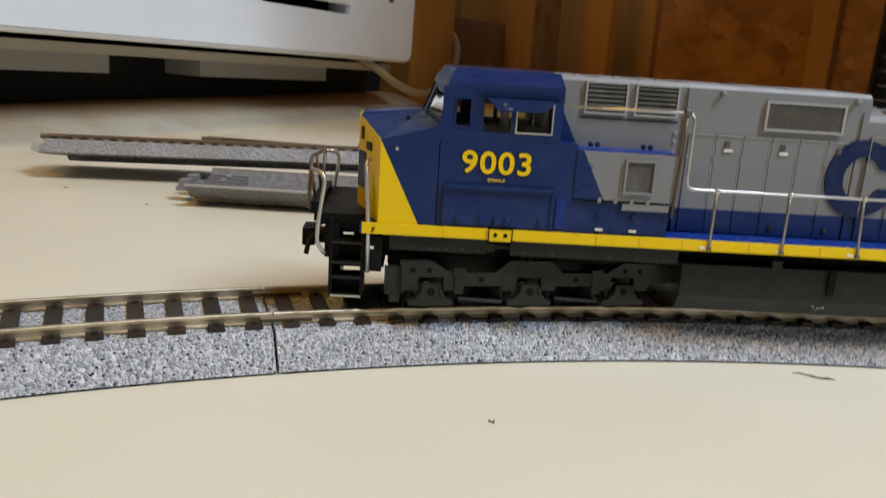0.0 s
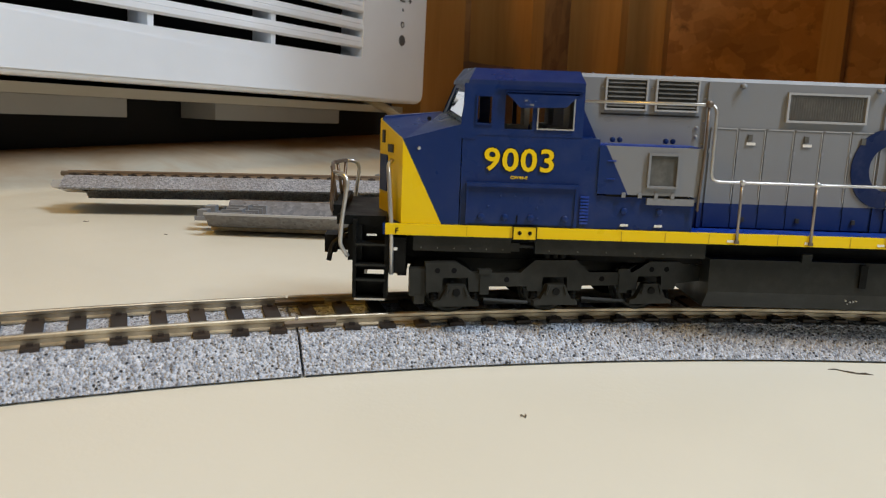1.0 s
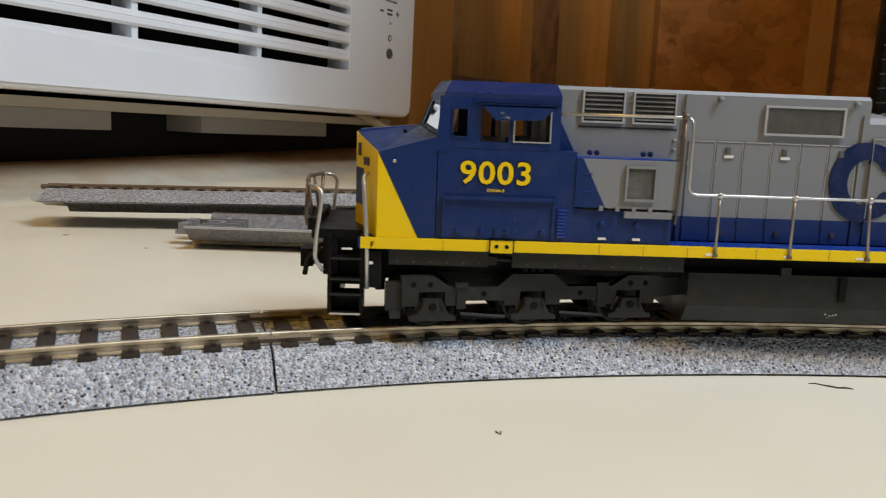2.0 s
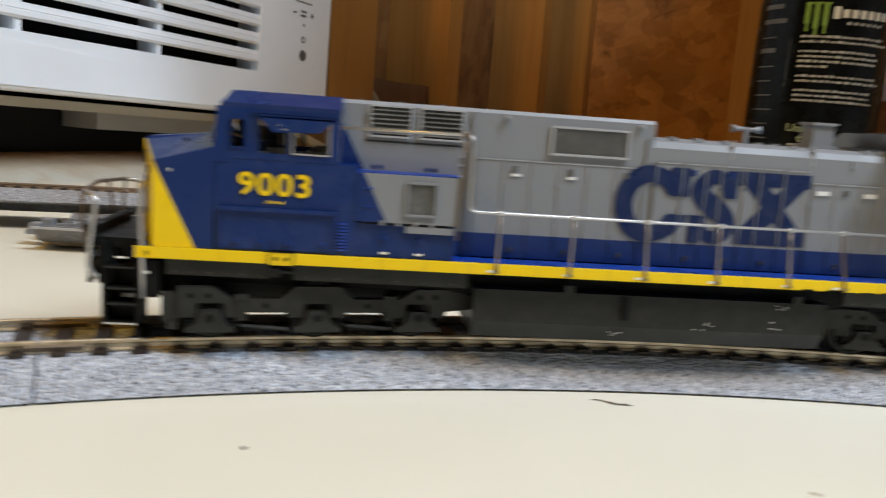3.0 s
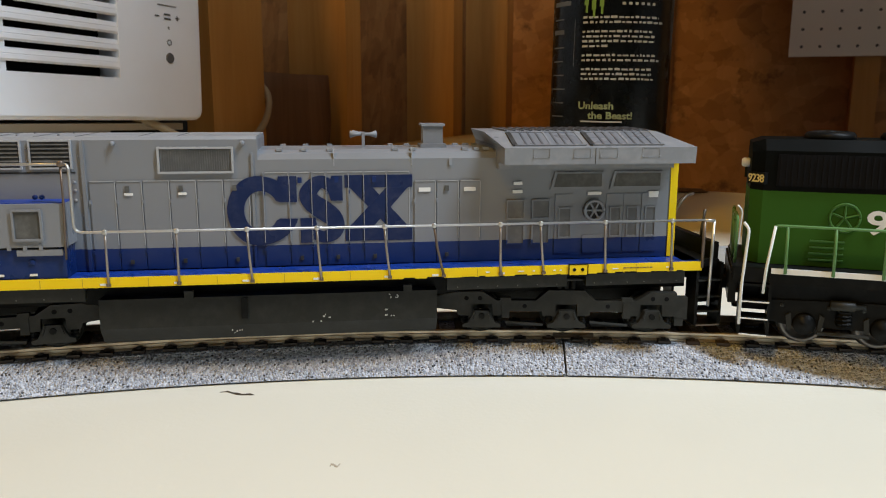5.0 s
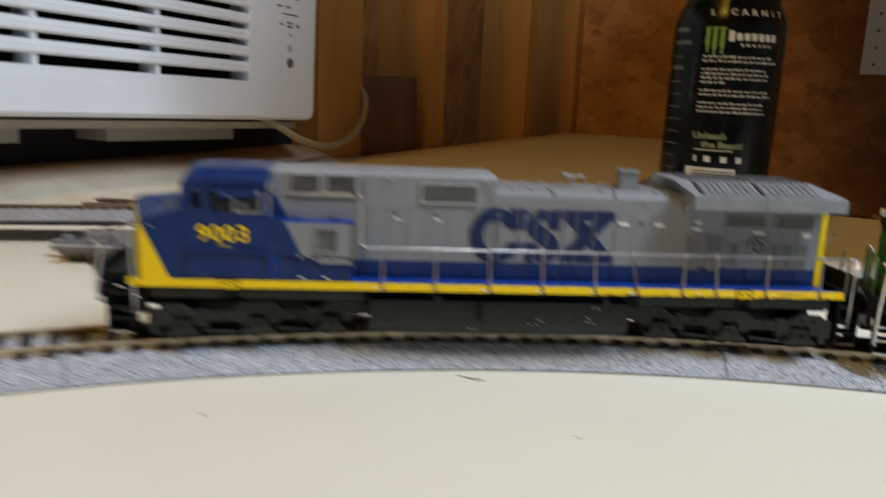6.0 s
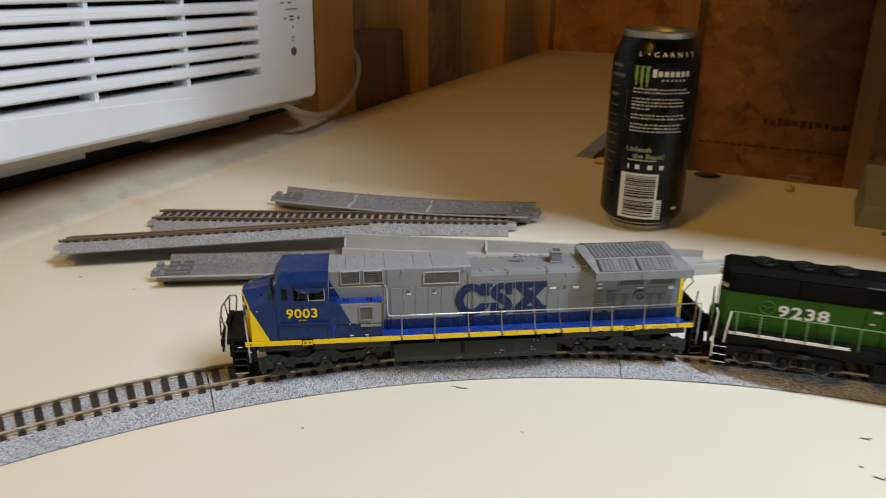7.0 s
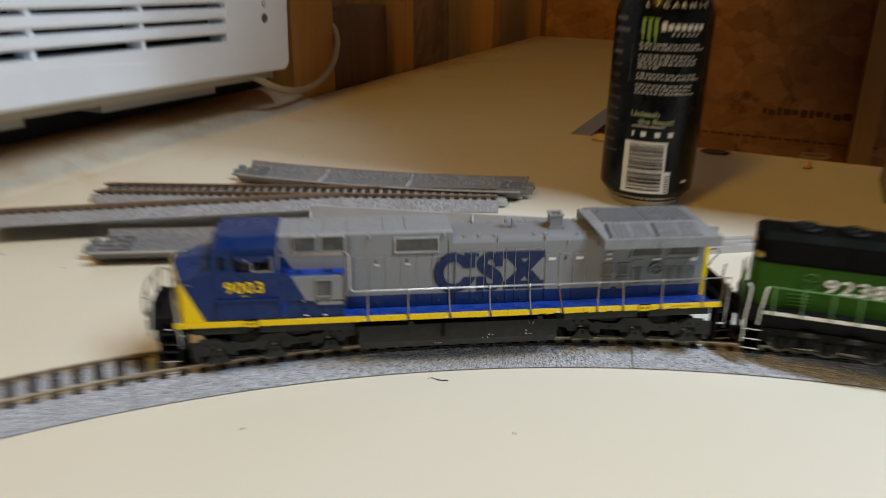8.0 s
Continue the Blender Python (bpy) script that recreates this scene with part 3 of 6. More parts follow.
def track_section(name, label, place, along, ties, turn_of, m, metal="rail", wide=1.0):
    ob = empty(name, m, label, "track section", "track sections")
    part("roadbed", bed_mesh(along, place, metal != "rail"), M["ballast" if metal == "rail" else "ballast_spare"], ob, "grey moulded ballast with dark specks")
    for s in (-1, 1):
        part("rail", rail_mesh(along[:: 6] + [along[-1]], place, s * 0.00885), M[metal], ob, "nickel silver rail" if metal == "rail" else "browned metal rail")
        end = along[0]
        bm = bmesh.new()
        a, b = Vector(place(end, s * 0.00885, BED)), Vector(place(along[14], s * 0.00885, BED))
        tube(bm, [a - (b - a) * 0.35 + Vector((0, 0, 0.0012)), b + Vector((0, 0, 0.0012))], 0.0011, 6)
        part("rail_joiner", bm, M["joiner"], ob, "dull brown rail joiner")
    shared = None
    for s in ties:
        if shared is None:
            t = part("tie", tie_mesh(wide), M["tie"], ob)
            shared = t.data
        else:
            t = new("tie", shared)
            t.parent = ob
        t.location = place(s, 0, 0)
        t.rotation_euler.z = turn_of(s)
    return ob


def on_curve(a, w, h):
    r = RC + w
    return (r * math.sin(a), r * math.cos(a), h)


GAP = radians(0.035)
along = [GAP + (radians(STEP) - 2 * GAP) * i / 360 for i in range(361)]
n_ties = 27
ties = [radians(STEP) * (i + 0.5) / n_ties for i in range(n_ties)]
first = track_section("track_section", "curved grey ballast track section with brown ties", on_curve, along, ties, lambda a: -a, pose(CX, CY, 0, 0, 0, 16.08))
for k in (-2, -1, 1, 2):
    copy_thing(first, pose(CX, CY, 0, 0, 0, 16.08 - k * STEP))


# ---- spare track pieces behind the locomotive ----
def on_line(s, w, h):
    return (s, w, h)


def straight(length, label, m):
    steps = int(length / 0.0006)
    along = [length * i / steps for i in range(steps + 1)]
    n = int(length / 0.0062)
    ob = track_section("track_section", label, on_line, along, [length * (i + 0.5) / n for i in range(n)], lambda s: 0.0, m, "rail_brown", 1.0)
    for x, d in ((0.0, -1), (length, 1)):
        for y in (-0.0055, 0.0055):
            bm = bmesh.new()
            prism(bm, [(x - d * 0.003, 0.0015), (x + d * 0.0065, 0.0018), (x + d * 0.0075, 0.0032), (x + d * 0.0065, 0.0052), (x - d * 0.003, 0.0055)], y - 0.0034, y + 0.0034)
            part("end_clip", bm, M["plastic_grey"], ob, "grey plastic end clip")
    ob["group"] = "spare track pieces"
    return ob


def upturned(length, bow, label, m, ribs):
    """A section lying on its rails: a hollow trough with its wide foot upwards. bow: sideways bend at the middle."""
    ob = empty("upturned_track", m, label, "track section", "spare track pieces")
    H = 0.0094
    outer = [(-HB, H), (-HB + 0.0012, H), (-HS - 0.0005, H - 0.0050), (HS + 0.0005, H - 0.0050), (HB - 0.0012, H), (HB, H), (HB - 0.0006, H - 0.0007), (HS, H - 0.0064), (-HS, H - 0.0064), (-HB + 0.0006, H - 0.0007)]
    n = 40

    def bend(s, w, h):
        k = s / length
        return (s + (k - 0.5) * 8 * bow / length * w * 0.5, w - 4 * bow * k * (1 - k), h)
    bm = bmesh.new()
    loft(bm, [[Vector(bend(length * i / n, w, h)) for w, h in outer] for i in range(n + 1)])
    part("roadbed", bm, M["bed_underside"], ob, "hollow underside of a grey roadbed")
    for s in (-1, 1):
        bm = bmesh.new()
        loft(bm, [[Vector(bend(length * i / n, s * (HB + dw), h)) for dw, h in ((0.0002, H + 0.0002), (-0.0011, H + 0.0002), (-0.0011, H - 0.0004), (0.0002, H - 0.0006))] for i in range(n + 1)])
        part("bed_rim", bm, M["rim_brown"] if s > 0 else M["plastic_grey"], ob, "thin rim of the roadbed")
    for end, d in ((0.0, 1), (length, -1)):
        for w in (-0.0105, -0.0035, 0.0035, 0.0105):
            bm = bmesh.new()
            x0, y0, _ = bend(end + d * 0.010, w, 0)
            box(bm, min(x0 - 0.0075, x0 + 0.0075), y0 - 0.0006, H - 0.0049, max(x0 - 0.0075, x0 + 0.0075), y0 + 0.0006, H - 0.0008)
            part("end_rib", bm, M["clip_grey"], ob)
    for s in (-1, 1):
        bm = bmesh.new()
        tube(bm, [bend(length * i / 12, s * 0.00885, 0.0020) for i in range(13)], 0.0013, 6)
        part("rail", bm, M["rail"], ob)
        for end, d in ((0.0, -1), (length, 1)):
            bm = bmesh.new()
            x0, y0, _ = bend(end, s * 0.0055, 0)
            box(bm, min(x0 - d * 0.012, x0 + d * 0.007), y0 - 0.0032, 0.0046, max(x0 - d * 0.012, x0 + d * 0.007), y0 + 0.0032, 0.0062)
            box(bm, min(x0 - d * 0.012, x0 - d * 0.010), y0 - 0.0034, 0.0040, max(x0 - d * 0.012, x0 - d * 0.010), y0 + 0.0034, 0.0095)
            box(bm, min(x0 + d * 0.002, x0 + d * 0.006), y0 - 0.0026, 0.0050, max(x0 + d * 0.002, x0 + d * 0.006), y0 + 0.0026, 0.0088)
            part("end_clip", bm, M["clip_grey"], ob, "grey plastic end clip")
    for k in ribs:
        bm = bmesh.new()
        a, b = Vector(bend(length * k, -HS, 0)), Vector(bend(length * k, HS, 0))
        box(bm, a.x - 0.0007, a.y, H - 0.0055, a.x + 0.0007, b.y, H - 0.0022)
        box(bm, a.x - 0.0007, b.y - 0.002, H - 0.0055, a.x + 0.0007, b.y + 0.005, H - 0.0002)
        part("rib", bm, M["plastic_grey"], ob)
    return ob


straight(0.213, "straight grey track section leaning on other spare pieces", pose(-0.0900, 0.3715, 0.0072, -13.5, -0.3, 4.4))
straight(0.278, "straight grey track section lying flat behind another", pose(-0.0440, 0.4465, 0.0, 0, 0, -7.4))
upturned(0.217, 0.009, "upturned curved track section showing its hollow underside", pose(0.0480, 0.4925, 0.0, 0, 0, -17.4), (0.30, 0.61))
upturned(0.215, 0.0, "upturned track section lying under other spare pieces", pose(-0.0155, 0.3325, 0.0, 0, 0, -1.5), (0.42, 0.72))

# plain grey girder piece lying open side up, and its loose end plate
girder = empty("girder_piece", pose(0.1025, 0.3150, 0.0, 0, 2.6, -2.4), "plain grey plastic girder piece lying open side up", "track part", "spare track pieces")
W, LEN, T0 = 0.0300, 0.2560, 0.0115
bm = bmesh.new()
box(bm, 0, 0, T0, LEN, W, T0 + 0.0015)
part("floor_plate", bm, M["plastic_grey"], girder)
for name, y in (("side_wall", 0.0), ("side_wall", W - 0.0016)):
    bm = bmesh.new()
    prism(bm, [(0, T0 + 0.0016), (LEN, T0 + 0.0016), (LEN, T0 + 0.0065), (0, T0 + 0.0125)], y, y + 0.0016)
    part(name, soften(bm, 0.0003), M["plastic_grey"], girder)
for x in (0.0, 0.098, 0.19):
    bm = bmesh.new()
    prism(bm, [(0.0018, T0 + 0.0016), (W - 0.0018, T0 + 0.0016), (W - 0.0018, T0 + 0.0095), (W - 0.006, T0 + 0.0045), (0.006, T0 + 0.0045), (0.0018, T0 + 0.0075)], x, x + 0.0014, "x")
    part("rib", bm, M["plastic_grey"], girder)
plate = empty("end_plate", pose(0.3345, 0.3030, 0.0, 0, 0, 3), "thin grey plastic end plate beside the girder piece", "track part", "spare track pieces")
bm = bmesh.new()
box(bm, 0, 0, 0.0, 0.056, 0.0165, 0.0042)
part("plate", soften(bm, 0.0008), M["plastic_grey"], plate)
for y in (0.0045, 0.0105):
    bm = bmesh.new()
    box(bm, 0.004, y, 0.0042, 0.046, y + 0.0014, 0.0052)
    part("ridge", bm, M["plastic_grey"], plate)

# ---- the blue, grey and yellow model locomotive ----
YC = 0.1938
SH = (-0.057, -YC, 0.0)                    # the locomotive's own origin: under its nose tip
loco = empty("model_locomotive", pose(0.057, YC, 0), "blue, grey and yellow model diesel locomotive on the curved track", "model locomotive", "model locomotives")

X0 = 0.057
hood_paint = paint_by("hood_paint", [(GREY, []), (BLUE, [(0, -1, -0.0357)]), (BLUE, [(-1, -0.515, -(0.1000 - X0) - 0.515 * 0.0588)])], 0.34)
nose_paint = paint_by("nose_paint", [(BLUE, []), (YELLOW, [(-1, -0.486, -(0.0626 - X0) - 0.486 * 0.0483)])], 0.32)


def lp(name, bm, mat, parent=None, label="", smooth=False):
    return part(name, bm, M[mat] if isinstance(mat, str) else mat, parent or loco, label, smooth, SH)


def lbox(name, c, mat, parent=None, label="", soft=0.0002, both=False):
    """A softened box. c is given for the near side, y as distance from the middle line; both: also on the far side."""
    x0, d0, z0, x1, d1, z1 = c
    out = None
    for s in ((-1, 1) if both else (-1,)):
        bm = bmesh.new()
        ya, yb = YC + s * d0, YC + s * d1
        box(bm, x0, min(ya, yb), z0, x1, max(ya, yb), z1)
        ob = lp(name, soften(bm, soft), mat, parent, label)
        out = out or ob
    return out


def across(name, c, mat, parent=None, label="", soft=0.0003):
    """A softened box right across the body. c: x0, half width, z0, x1, z1."""
    x0, d, z0, x1, z1 = c
    bm = bmesh.new()
    box(bm, x0, YC - d, z0, x1, YC + d, z1)
    return lp(name, soften(bm, soft, 2), mat, parent, label)


def wire(name, pts, r=0.00042, mat="wire", parent=None, label="", bend=0.0018, both=False):
    """A bent wire; pts are (x, distance from the middle line, z) of the near side."""
    out = None
    for s in ((-1, 1) if both else (-1,)):
        bm = bmesh.new()
        tube(bm, rounded([(x, YC + s * d, z) for x, d, z in pts], bend), r, 6)
        ob = lp(name, bm, mat, parent, label, True)
        out = out or ob
    return out


def knob(name, x, d, z, r, h, mat, parent=None, sides=10):
    bm = bmesh.new()
    lathe(bm, [(0.00001, YC - d - h), (r * 0.85, YC - d - h), (r, YC - d - h * 0.7), (r, YC - d + 0.0001)], (x, 0, z), "y", sides)
    return lp(name, bm, mat, parent, "", True)


CABW, HOODW, SILLW = 0.0184, 0.0108, 0.0184
# frame, deck and yellow sill
across("underframe", (0.0600, 0.0105, 0.0215, 0.2835, 0.0268), "black")
for x0, x1 in ((0.0655, 0.0866), (0.0918, 0.1290), (0.2165, 0.2478), (0.2530, 0.2800)):
    lbox("side_skirt", (x0, 0.0160, 0.0243, x1, SILLW - 0.0006, 0.0277), "underbody", None, "", 0.0002, True)
    for k in range(6):
        knob("rivet", x0 + (x1 - x0) * (k + 0.5) / 6, SILLW - 0.0006, 0.0250, 0.00018, 0.00015, "grille", None, 6)
deck = across("deck", (0.0590, SILLW - 0.0002, 0.0277, 0.2845, 0.0300), "blue_bright", None, "bright blue walkway deck")
for s in (-1, 1):
    bm = bmesh.new()
    y = YC + s * SILLW
    box(bm, 0.0595, min(y, y + s * 0.0005), 0.0278, 0.2842, max(y, y + s * 0.0005), 0.0302)
    sill = lp("side_sill", soften(bm, 0.0001), "yellow", None, "yellow side sill")
for x in (0.0868, 0.2480):
    lbox("jacking_pad", (x, SILLW + 0.0004, 0.0276, x + 0.0048, SILLW + 0.0008, 0.0303), "yellow", None, "", 0.0001)
    for c in ((x - 0.0002, 0.0276, x, 0.0303), (x + 0.0048, 0.0276, x + 0.0050, 0.0303), (x - 0.0002, 0.0303, x + 0.0050, 0.0305), (x - 0.0002, 0.0274, x + 0.0050, 0.0276)):
        lbox("pad_edge", (c[0], SILLW + 0.0003, c[1], c[2], SILLW + 0.0009, c[3]), "black", None, "", 0)
    for dx in (0.0013, 0.0035):
        knob("bolt", x + dx, SILLW + 0.0008, 0.0290, 0.00045, 0.0002, "black", None, 8)
for x in (0.133, 0.150, 0.166, 0.183, 0.2005, 0.2125, 0.2295):
    lbox("sill_decal", (x, SILLW + 0.0005, 0.0283, x + 0.0016, SILLW + 0.00062, 0.0288), "decal_white", None, "small white print", 0)

for k in range(9):
    lbox("sill_print", (0.2626 + k * 0.0009, SILLW + 0.0005, 0.0289 + 0.0001 * (k % 2), 0.2632 + k * 0.0009, SILLW + 0.00062, 0.0292), "wire_dark", None, "small dark print", 0)
for x in (0.0768, 0.1100, 0.1195, 0.1290, 0.1440, 0.1600, 0.1760, 0.1920, 0.2240, 0.2660):
    lbox("sill_seam", (x, SILLW + 0.0004, 0.0279, x + 0.00012, SILLW + 0.00058, 0.0300), "yellow_dull", None, "", 0)
# worn lower edge of the sill; the pale strips are painted glints
wear = random.Random(5)
for k in range(16):
    x = 0.2050 + k * 0.0049 + wear.uniform(-0.0015, 0.0015)
    lbox("worn_edge", (x, SILLW + 0.0005, 0.0277, x + wear.uniform(0.0010, 0.0034), SILLW + 0.00064, 0.0279 + wear.uniform(0.0, 0.00025)), "black", None, "", 0)
for x, w in ((0.2262, 0.0010), (0.2345, 0.0016), (0.2384, 0.0005), (0.2437, 0.0008), (0.2455, 0.0005), (0.2596, 0.0016), (0.2742, 0.0007)):
    lbox("scuff", (x, SILLW + 0.0005, 0.0288, x + w, SILLW + 0.00062, 0.0291), "decal_white", None, "pale painted glint on the yellow sill", 0)
# pipes and brackets hanging under the walkway
for x0, x1 in ((0.0690, 0.1180), (0.2260, 0.2770)):
    wire("air_pipe", [(x0, 0.0146, 0.0252), (x0 + 0.012, 0.0150, 0.0256), (x1 - 0.010, 0.0150, 0.0254), (x1, 0.0146, 0.0248)], 0.0006, "truck_grey", None, "", 0.002, True)
    for k in range(4):
        x = x0 + 0.006 + k * 0.0115
        lbox("pipe_bracket", (x, 0.0143, 0.0243, x + 0.0022, 0.0159, 0.0262), "truck_grey", None, "", 0.0002, True)
    lbox("pad_foot", ((x0 + x1) / 2 - 0.0028, 0.0150, 0.0268, (x0 + x1) / 2 + 0.0028, 0.0170, 0.0275), "underbody", None, "", 0.0002, True)
# nose: swept front corners, sloping top
def plan(x, front, z, w):
    return [(front, YC - 0.0036, z), (x, YC - w, z), (0.0750, YC - w, z), (0.0750, YC + w, z), (x, YC + w, z), (front, YC + 0.0036, z)]


bm = bmesh.new()
lo, hi = [(plan(0.0628, 0.0574, 0.0302, CABW - 0.0001))], None
a = [bm.verts.new(p) for p in plan(0.0628, 0.0574, 0.0302, CABW - 0.0001)]
b = [bm.verts.new(p) for p in ((0.0574, YC - 0.0036, 0.0515), (0.0628, YC - CABW, 0.0480), (0.0750, YC - CABW, 0.0515), (0.0750, YC + CABW, 0.0515), (0.0628, YC + CABW, 0.0480), (0.0574, YC + 0.0036, 0.0515))]
bm.faces.new(a[::-1])
for i in range(6):
    j = (i + 1) % 6
    bm.faces.new((a[i], a[j], b[j], b[i]))
bm.faces.new(b)
nose = lp("nose", soften(bm, 0.0004, 2), nose_paint, None, "nose with yellow front and blue sides")
bm = bmesh.new()
t = [bm.verts.new(p) for p in ((0.0577, YC - 0.0036, 0.0514), (0.0629, YC - CABW + 0.0002, 0.0479), (0.0750, YC - CABW + 0.0002, 0.0514), (0.0750, YC + CABW - 0.0002, 0.0514), (0.0629, YC + CABW - 0.0002, 0.0479), (0.0577, YC + 0.0036, 0.0514))]
r = [bm.verts.new(p) for p in ((0.0582, YC - 0.0030, 0.0521), (0.0712, YC - 0.0045, 0.0535), (0.0712, YC + 0.0045, 0.0535), (0.0582, YC + 0.0030, 0.0521))]
for f in ((t[0], t[1], r[1], r[0]), (t[1], t[2], r[1]), (t[3], t[4], r[2]), (t[4], t[5], r[3], r[2]), (t[5], t[0], r[0], r[3]), (r[0], r[1], r[2], r[3]), (t[2], t[3], r[2], r[1])):
    bm.faces.new(f)
lp("nose_top", bm, "blue", nose, "sloping blue nose top")
# dark plates on the facet, painted as the nose's shaded recesses
for x, d, z, w, h in ((0.05845, 0.0066, 0.0478, 0.0014, 0.0028), (0.0602, 0.01135, 0.0455, 0.0034, 0.0017)):
    bm = bmesh.new()
    box(bm, -w / 2, -0.0003, -h / 2, w / 2, 0.0001, h / 2)
    bmesh.ops.transform(bm, matrix=pose(x, YC - d, z, 0, 0, -70), verts=bm.verts)
    lp("light_recess", bm, "grey_dark", nose)
bm = bmesh.new()
box(bm, -0.0024, -0.0003, -0.0040, 0.0024, 0.0002, 0.0040)
bmesh.ops.transform(bm, matrix=pose(0.0586, YC - 0.0068, 0.0398, 0, 0, -70), verts=bm.verts)
lp("nose_emblem", bm, "blue", nose, "dark emblem on the yellow nose")
knob("rivet", 0.0662, CABW, 0.0462, 0.0004, 0.0002, "wire", nose, 6)
knob("rivet", 0.0682, CABW - 0.006, 0.0522, 0.0005, 0.0002, "black", nose, 6)

# cab with real window openings
def wall_with_windows(x0, x1, z0, z1, windows, y, thick):
    """Side wall in x and z with rectangular openings, built as a grid of solid cells."""
    xs = sorted({x0, x1, *[w[0] for w in windows], *[w[2] for w in windows]})
    zs = sorted({z0, z1, *[w[1] for w in windows], *[w[3] for w in windows]})
    bm = bmesh.new()
    for xa, xb in zip(xs, xs[1:]):
        for za, zb in zip(zs, zs[1:]):
            if not any(w[0] <= xa and xb <= w[2] and w[1] <= za and zb <= w[3] for w in windows):
                box(bm, xa, min(y, y + thick), za, xb, max(y, y + thick), zb)
    bmesh.ops.remove_doubles(bm, verts=bm.verts, dist=1e-6)
    double = [f for f in bm.faces if sum(1 for g in bm.faces if (g.calc_center_median() - f.calc_center_median()).length < 1e-7) > 1]
    bmesh.ops.delete(bm, geom=double, context="FACES_ONLY")
    return bm


CABF, CABR = 0.0752, 0.1003
windows = [(0.0779, 0.0516, 0.0812, 0.0575), (0.0838, 0.0508, 0.0896, 0.0578), (0.0906, 0.0508, 0.0983, 0.0578)]
cab = across("cab", (CABF, CABW - 0.0001, 0.0302, CABR, 0.0495), "blue", None, "blue cab with side windows", 0.0002)
for s in (-1, 1):
    lp("cab_wall", wall_with_windows(CABF, CABR, 0.0494, 0.0598, windows, YC + s * CABW, -s * 0.0007), "blue", cab, "blue cab wall with window openings")
for s in (-1, 1):
    bm = bmesh.new()
    y = YC + s * (CABW + 0.00005)
    prism(bm, [(0.0744, 0.0485), (0.0780, 0.0485), (0.0780, 0.0598), (0.0757, 0.0598)], min(y, y - s * 0.0012), max(y, y - s * 0.0012))
    lp("corner_pillar", bm, "blue", cab)
# windscreen corners, swept like the nose
for s in (-1, 1):
    bm = bmesh.new()
    lo = [(0.0712, YC + s * 0.0040, 0.0526), (0.0752, YC + s * CABW, 0.0500), (0.0757, YC + s * (CABW - 0.0007), 0.0500), (0.0719, YC + s * 0.0040, 0.0526)]
    hi = [(0.0742, YC + s * 0.0040, 0.0600), (0.0764, YC + s * CABW, 0.0598), (0.0770, YC + s * (CABW - 0.0007), 0.0598), (0.0750, YC + s * 0.0040, 0.0600)]

    def at(k, h):
        a = Vector(lo[0]).lerp(Vector(lo[1]), k).lerp(Vector(hi[0]).lerp(Vector(hi[1]), k), h)
        return a
    for k0, k1, h0, h1 in ((0.0, 1.0, 0.0, 0.16), (0.0, 1.0, 0.86, 1.0), (0.0, 0.10, 0.16, 0.86), (0.86, 1.0, 0.16, 0.86)):
        front = [at(k0, h0), at(k1, h0), at(k1, h1), at(k0, h1)]
        back = [p + Vector((0.0006, 0, 0)) for p in front]
        loft(bm, [front, back])
    lp("windscreen_frame", bm, "blue", cab)
    bm = bmesh.new()
    loft(bm, [[at(0.08, 0.14) + Vector((0.0002, 0, 0)), at(0.88, 0.14) + Vector((0.0002, 0, 0)), at(0.88, 0.88) + Vector((0.0002, 0, 0)), at(0.08, 0.88) + Vector((0.0002, 0, 0))],
              [at(0.08, 0.14) + Vector((0.0004, 0, 0)), at(0.88, 0.14) + Vector((0.0004, 0, 0)), at(0.88, 0.88) + Vector((0.0004, 0, 0)), at(0.08, 0.88) + Vector((0.0004, 0, 0))]])
    pane = lp("windscreen_pane", bm, "glass", cab)
    pane.visible_shadow = False
    # roof over the cab: eaves, chamfer, flat top
bm = bmesh.new()
def roof_ring(x_side, x_mid, inset, z):
    w = CABW - inset
    return [(x_mid, YC - 0.0040, z), (x_side, YC - w, z), (CABR, YC - w, z), (CABR, YC + w, z), (x_side, YC + w, z), (x_mid, YC + 0.0040, z)]
loft(bm, [roof_ring(0.0760, 0.0738, 0.0, 0.0597), roof_ring(0.0762, 0.0740, -0.0001, 0.0606), roof_ring(0.0778, 0.0760, 0.0066, 0.0632)])
roof = lp("cab_roof", soften(bm, 0.0003, 2), "blue", cab, "blue cab roof with chamfered sides")
# rear wall, floor, seats seen through the windows
across("cab_rear_wall", (CABR - 0.0008, CABW - 0.0009, 0.0494, CABR - 0.0001, 0.0597), "cab_inside", cab)
for x, d in ((0.0850, 0.010), (0.0935, 0.010), (0.0935, -0.010)):
    bm = bmesh.new()
    box(bm, x, YC - d - 0.003, 0.0494, x + 0.0045, YC - d + 0.003, 0.0515)
    box(bm, x + 0.0035, YC - d - 0.003, 0.0515, x + 0.0047, YC - d + 0.003, 0.0560)
    lp("cab_seat", soften(bm, 0.0006), "cab_inside", cab)
for x0, z0, x1, z1 in windows[1:]:
    for s in (-1, 1):
        bm = bmesh.new()
        box(bm, x0, YC + s * (CABW - 0.0005) - 0.0001, z0, x1, YC + s * (CABW - 0.0005) + 0.0001, z1)
        pane = lp("window_pane", bm, "glass", cab)
        pane.visible_shadow = False
def frame_of(x0, z0, x1, z1, w, mat, name, parent, d, proud=0.0003):
    bm = bmesh.new()
    for c in ((x0 - w, z0 - w, x1 + w, z0), (x0 - w, z1, x1 + w, z1 + w), (x0 - w, z0, x0, z1), (x1, z0, x1 + w, z1)):
        box(bm, c[0], YC - d - proud, c[1], c[2], YC - d + 0.0003, c[3])
    return lp(name, bm, mat, parent)
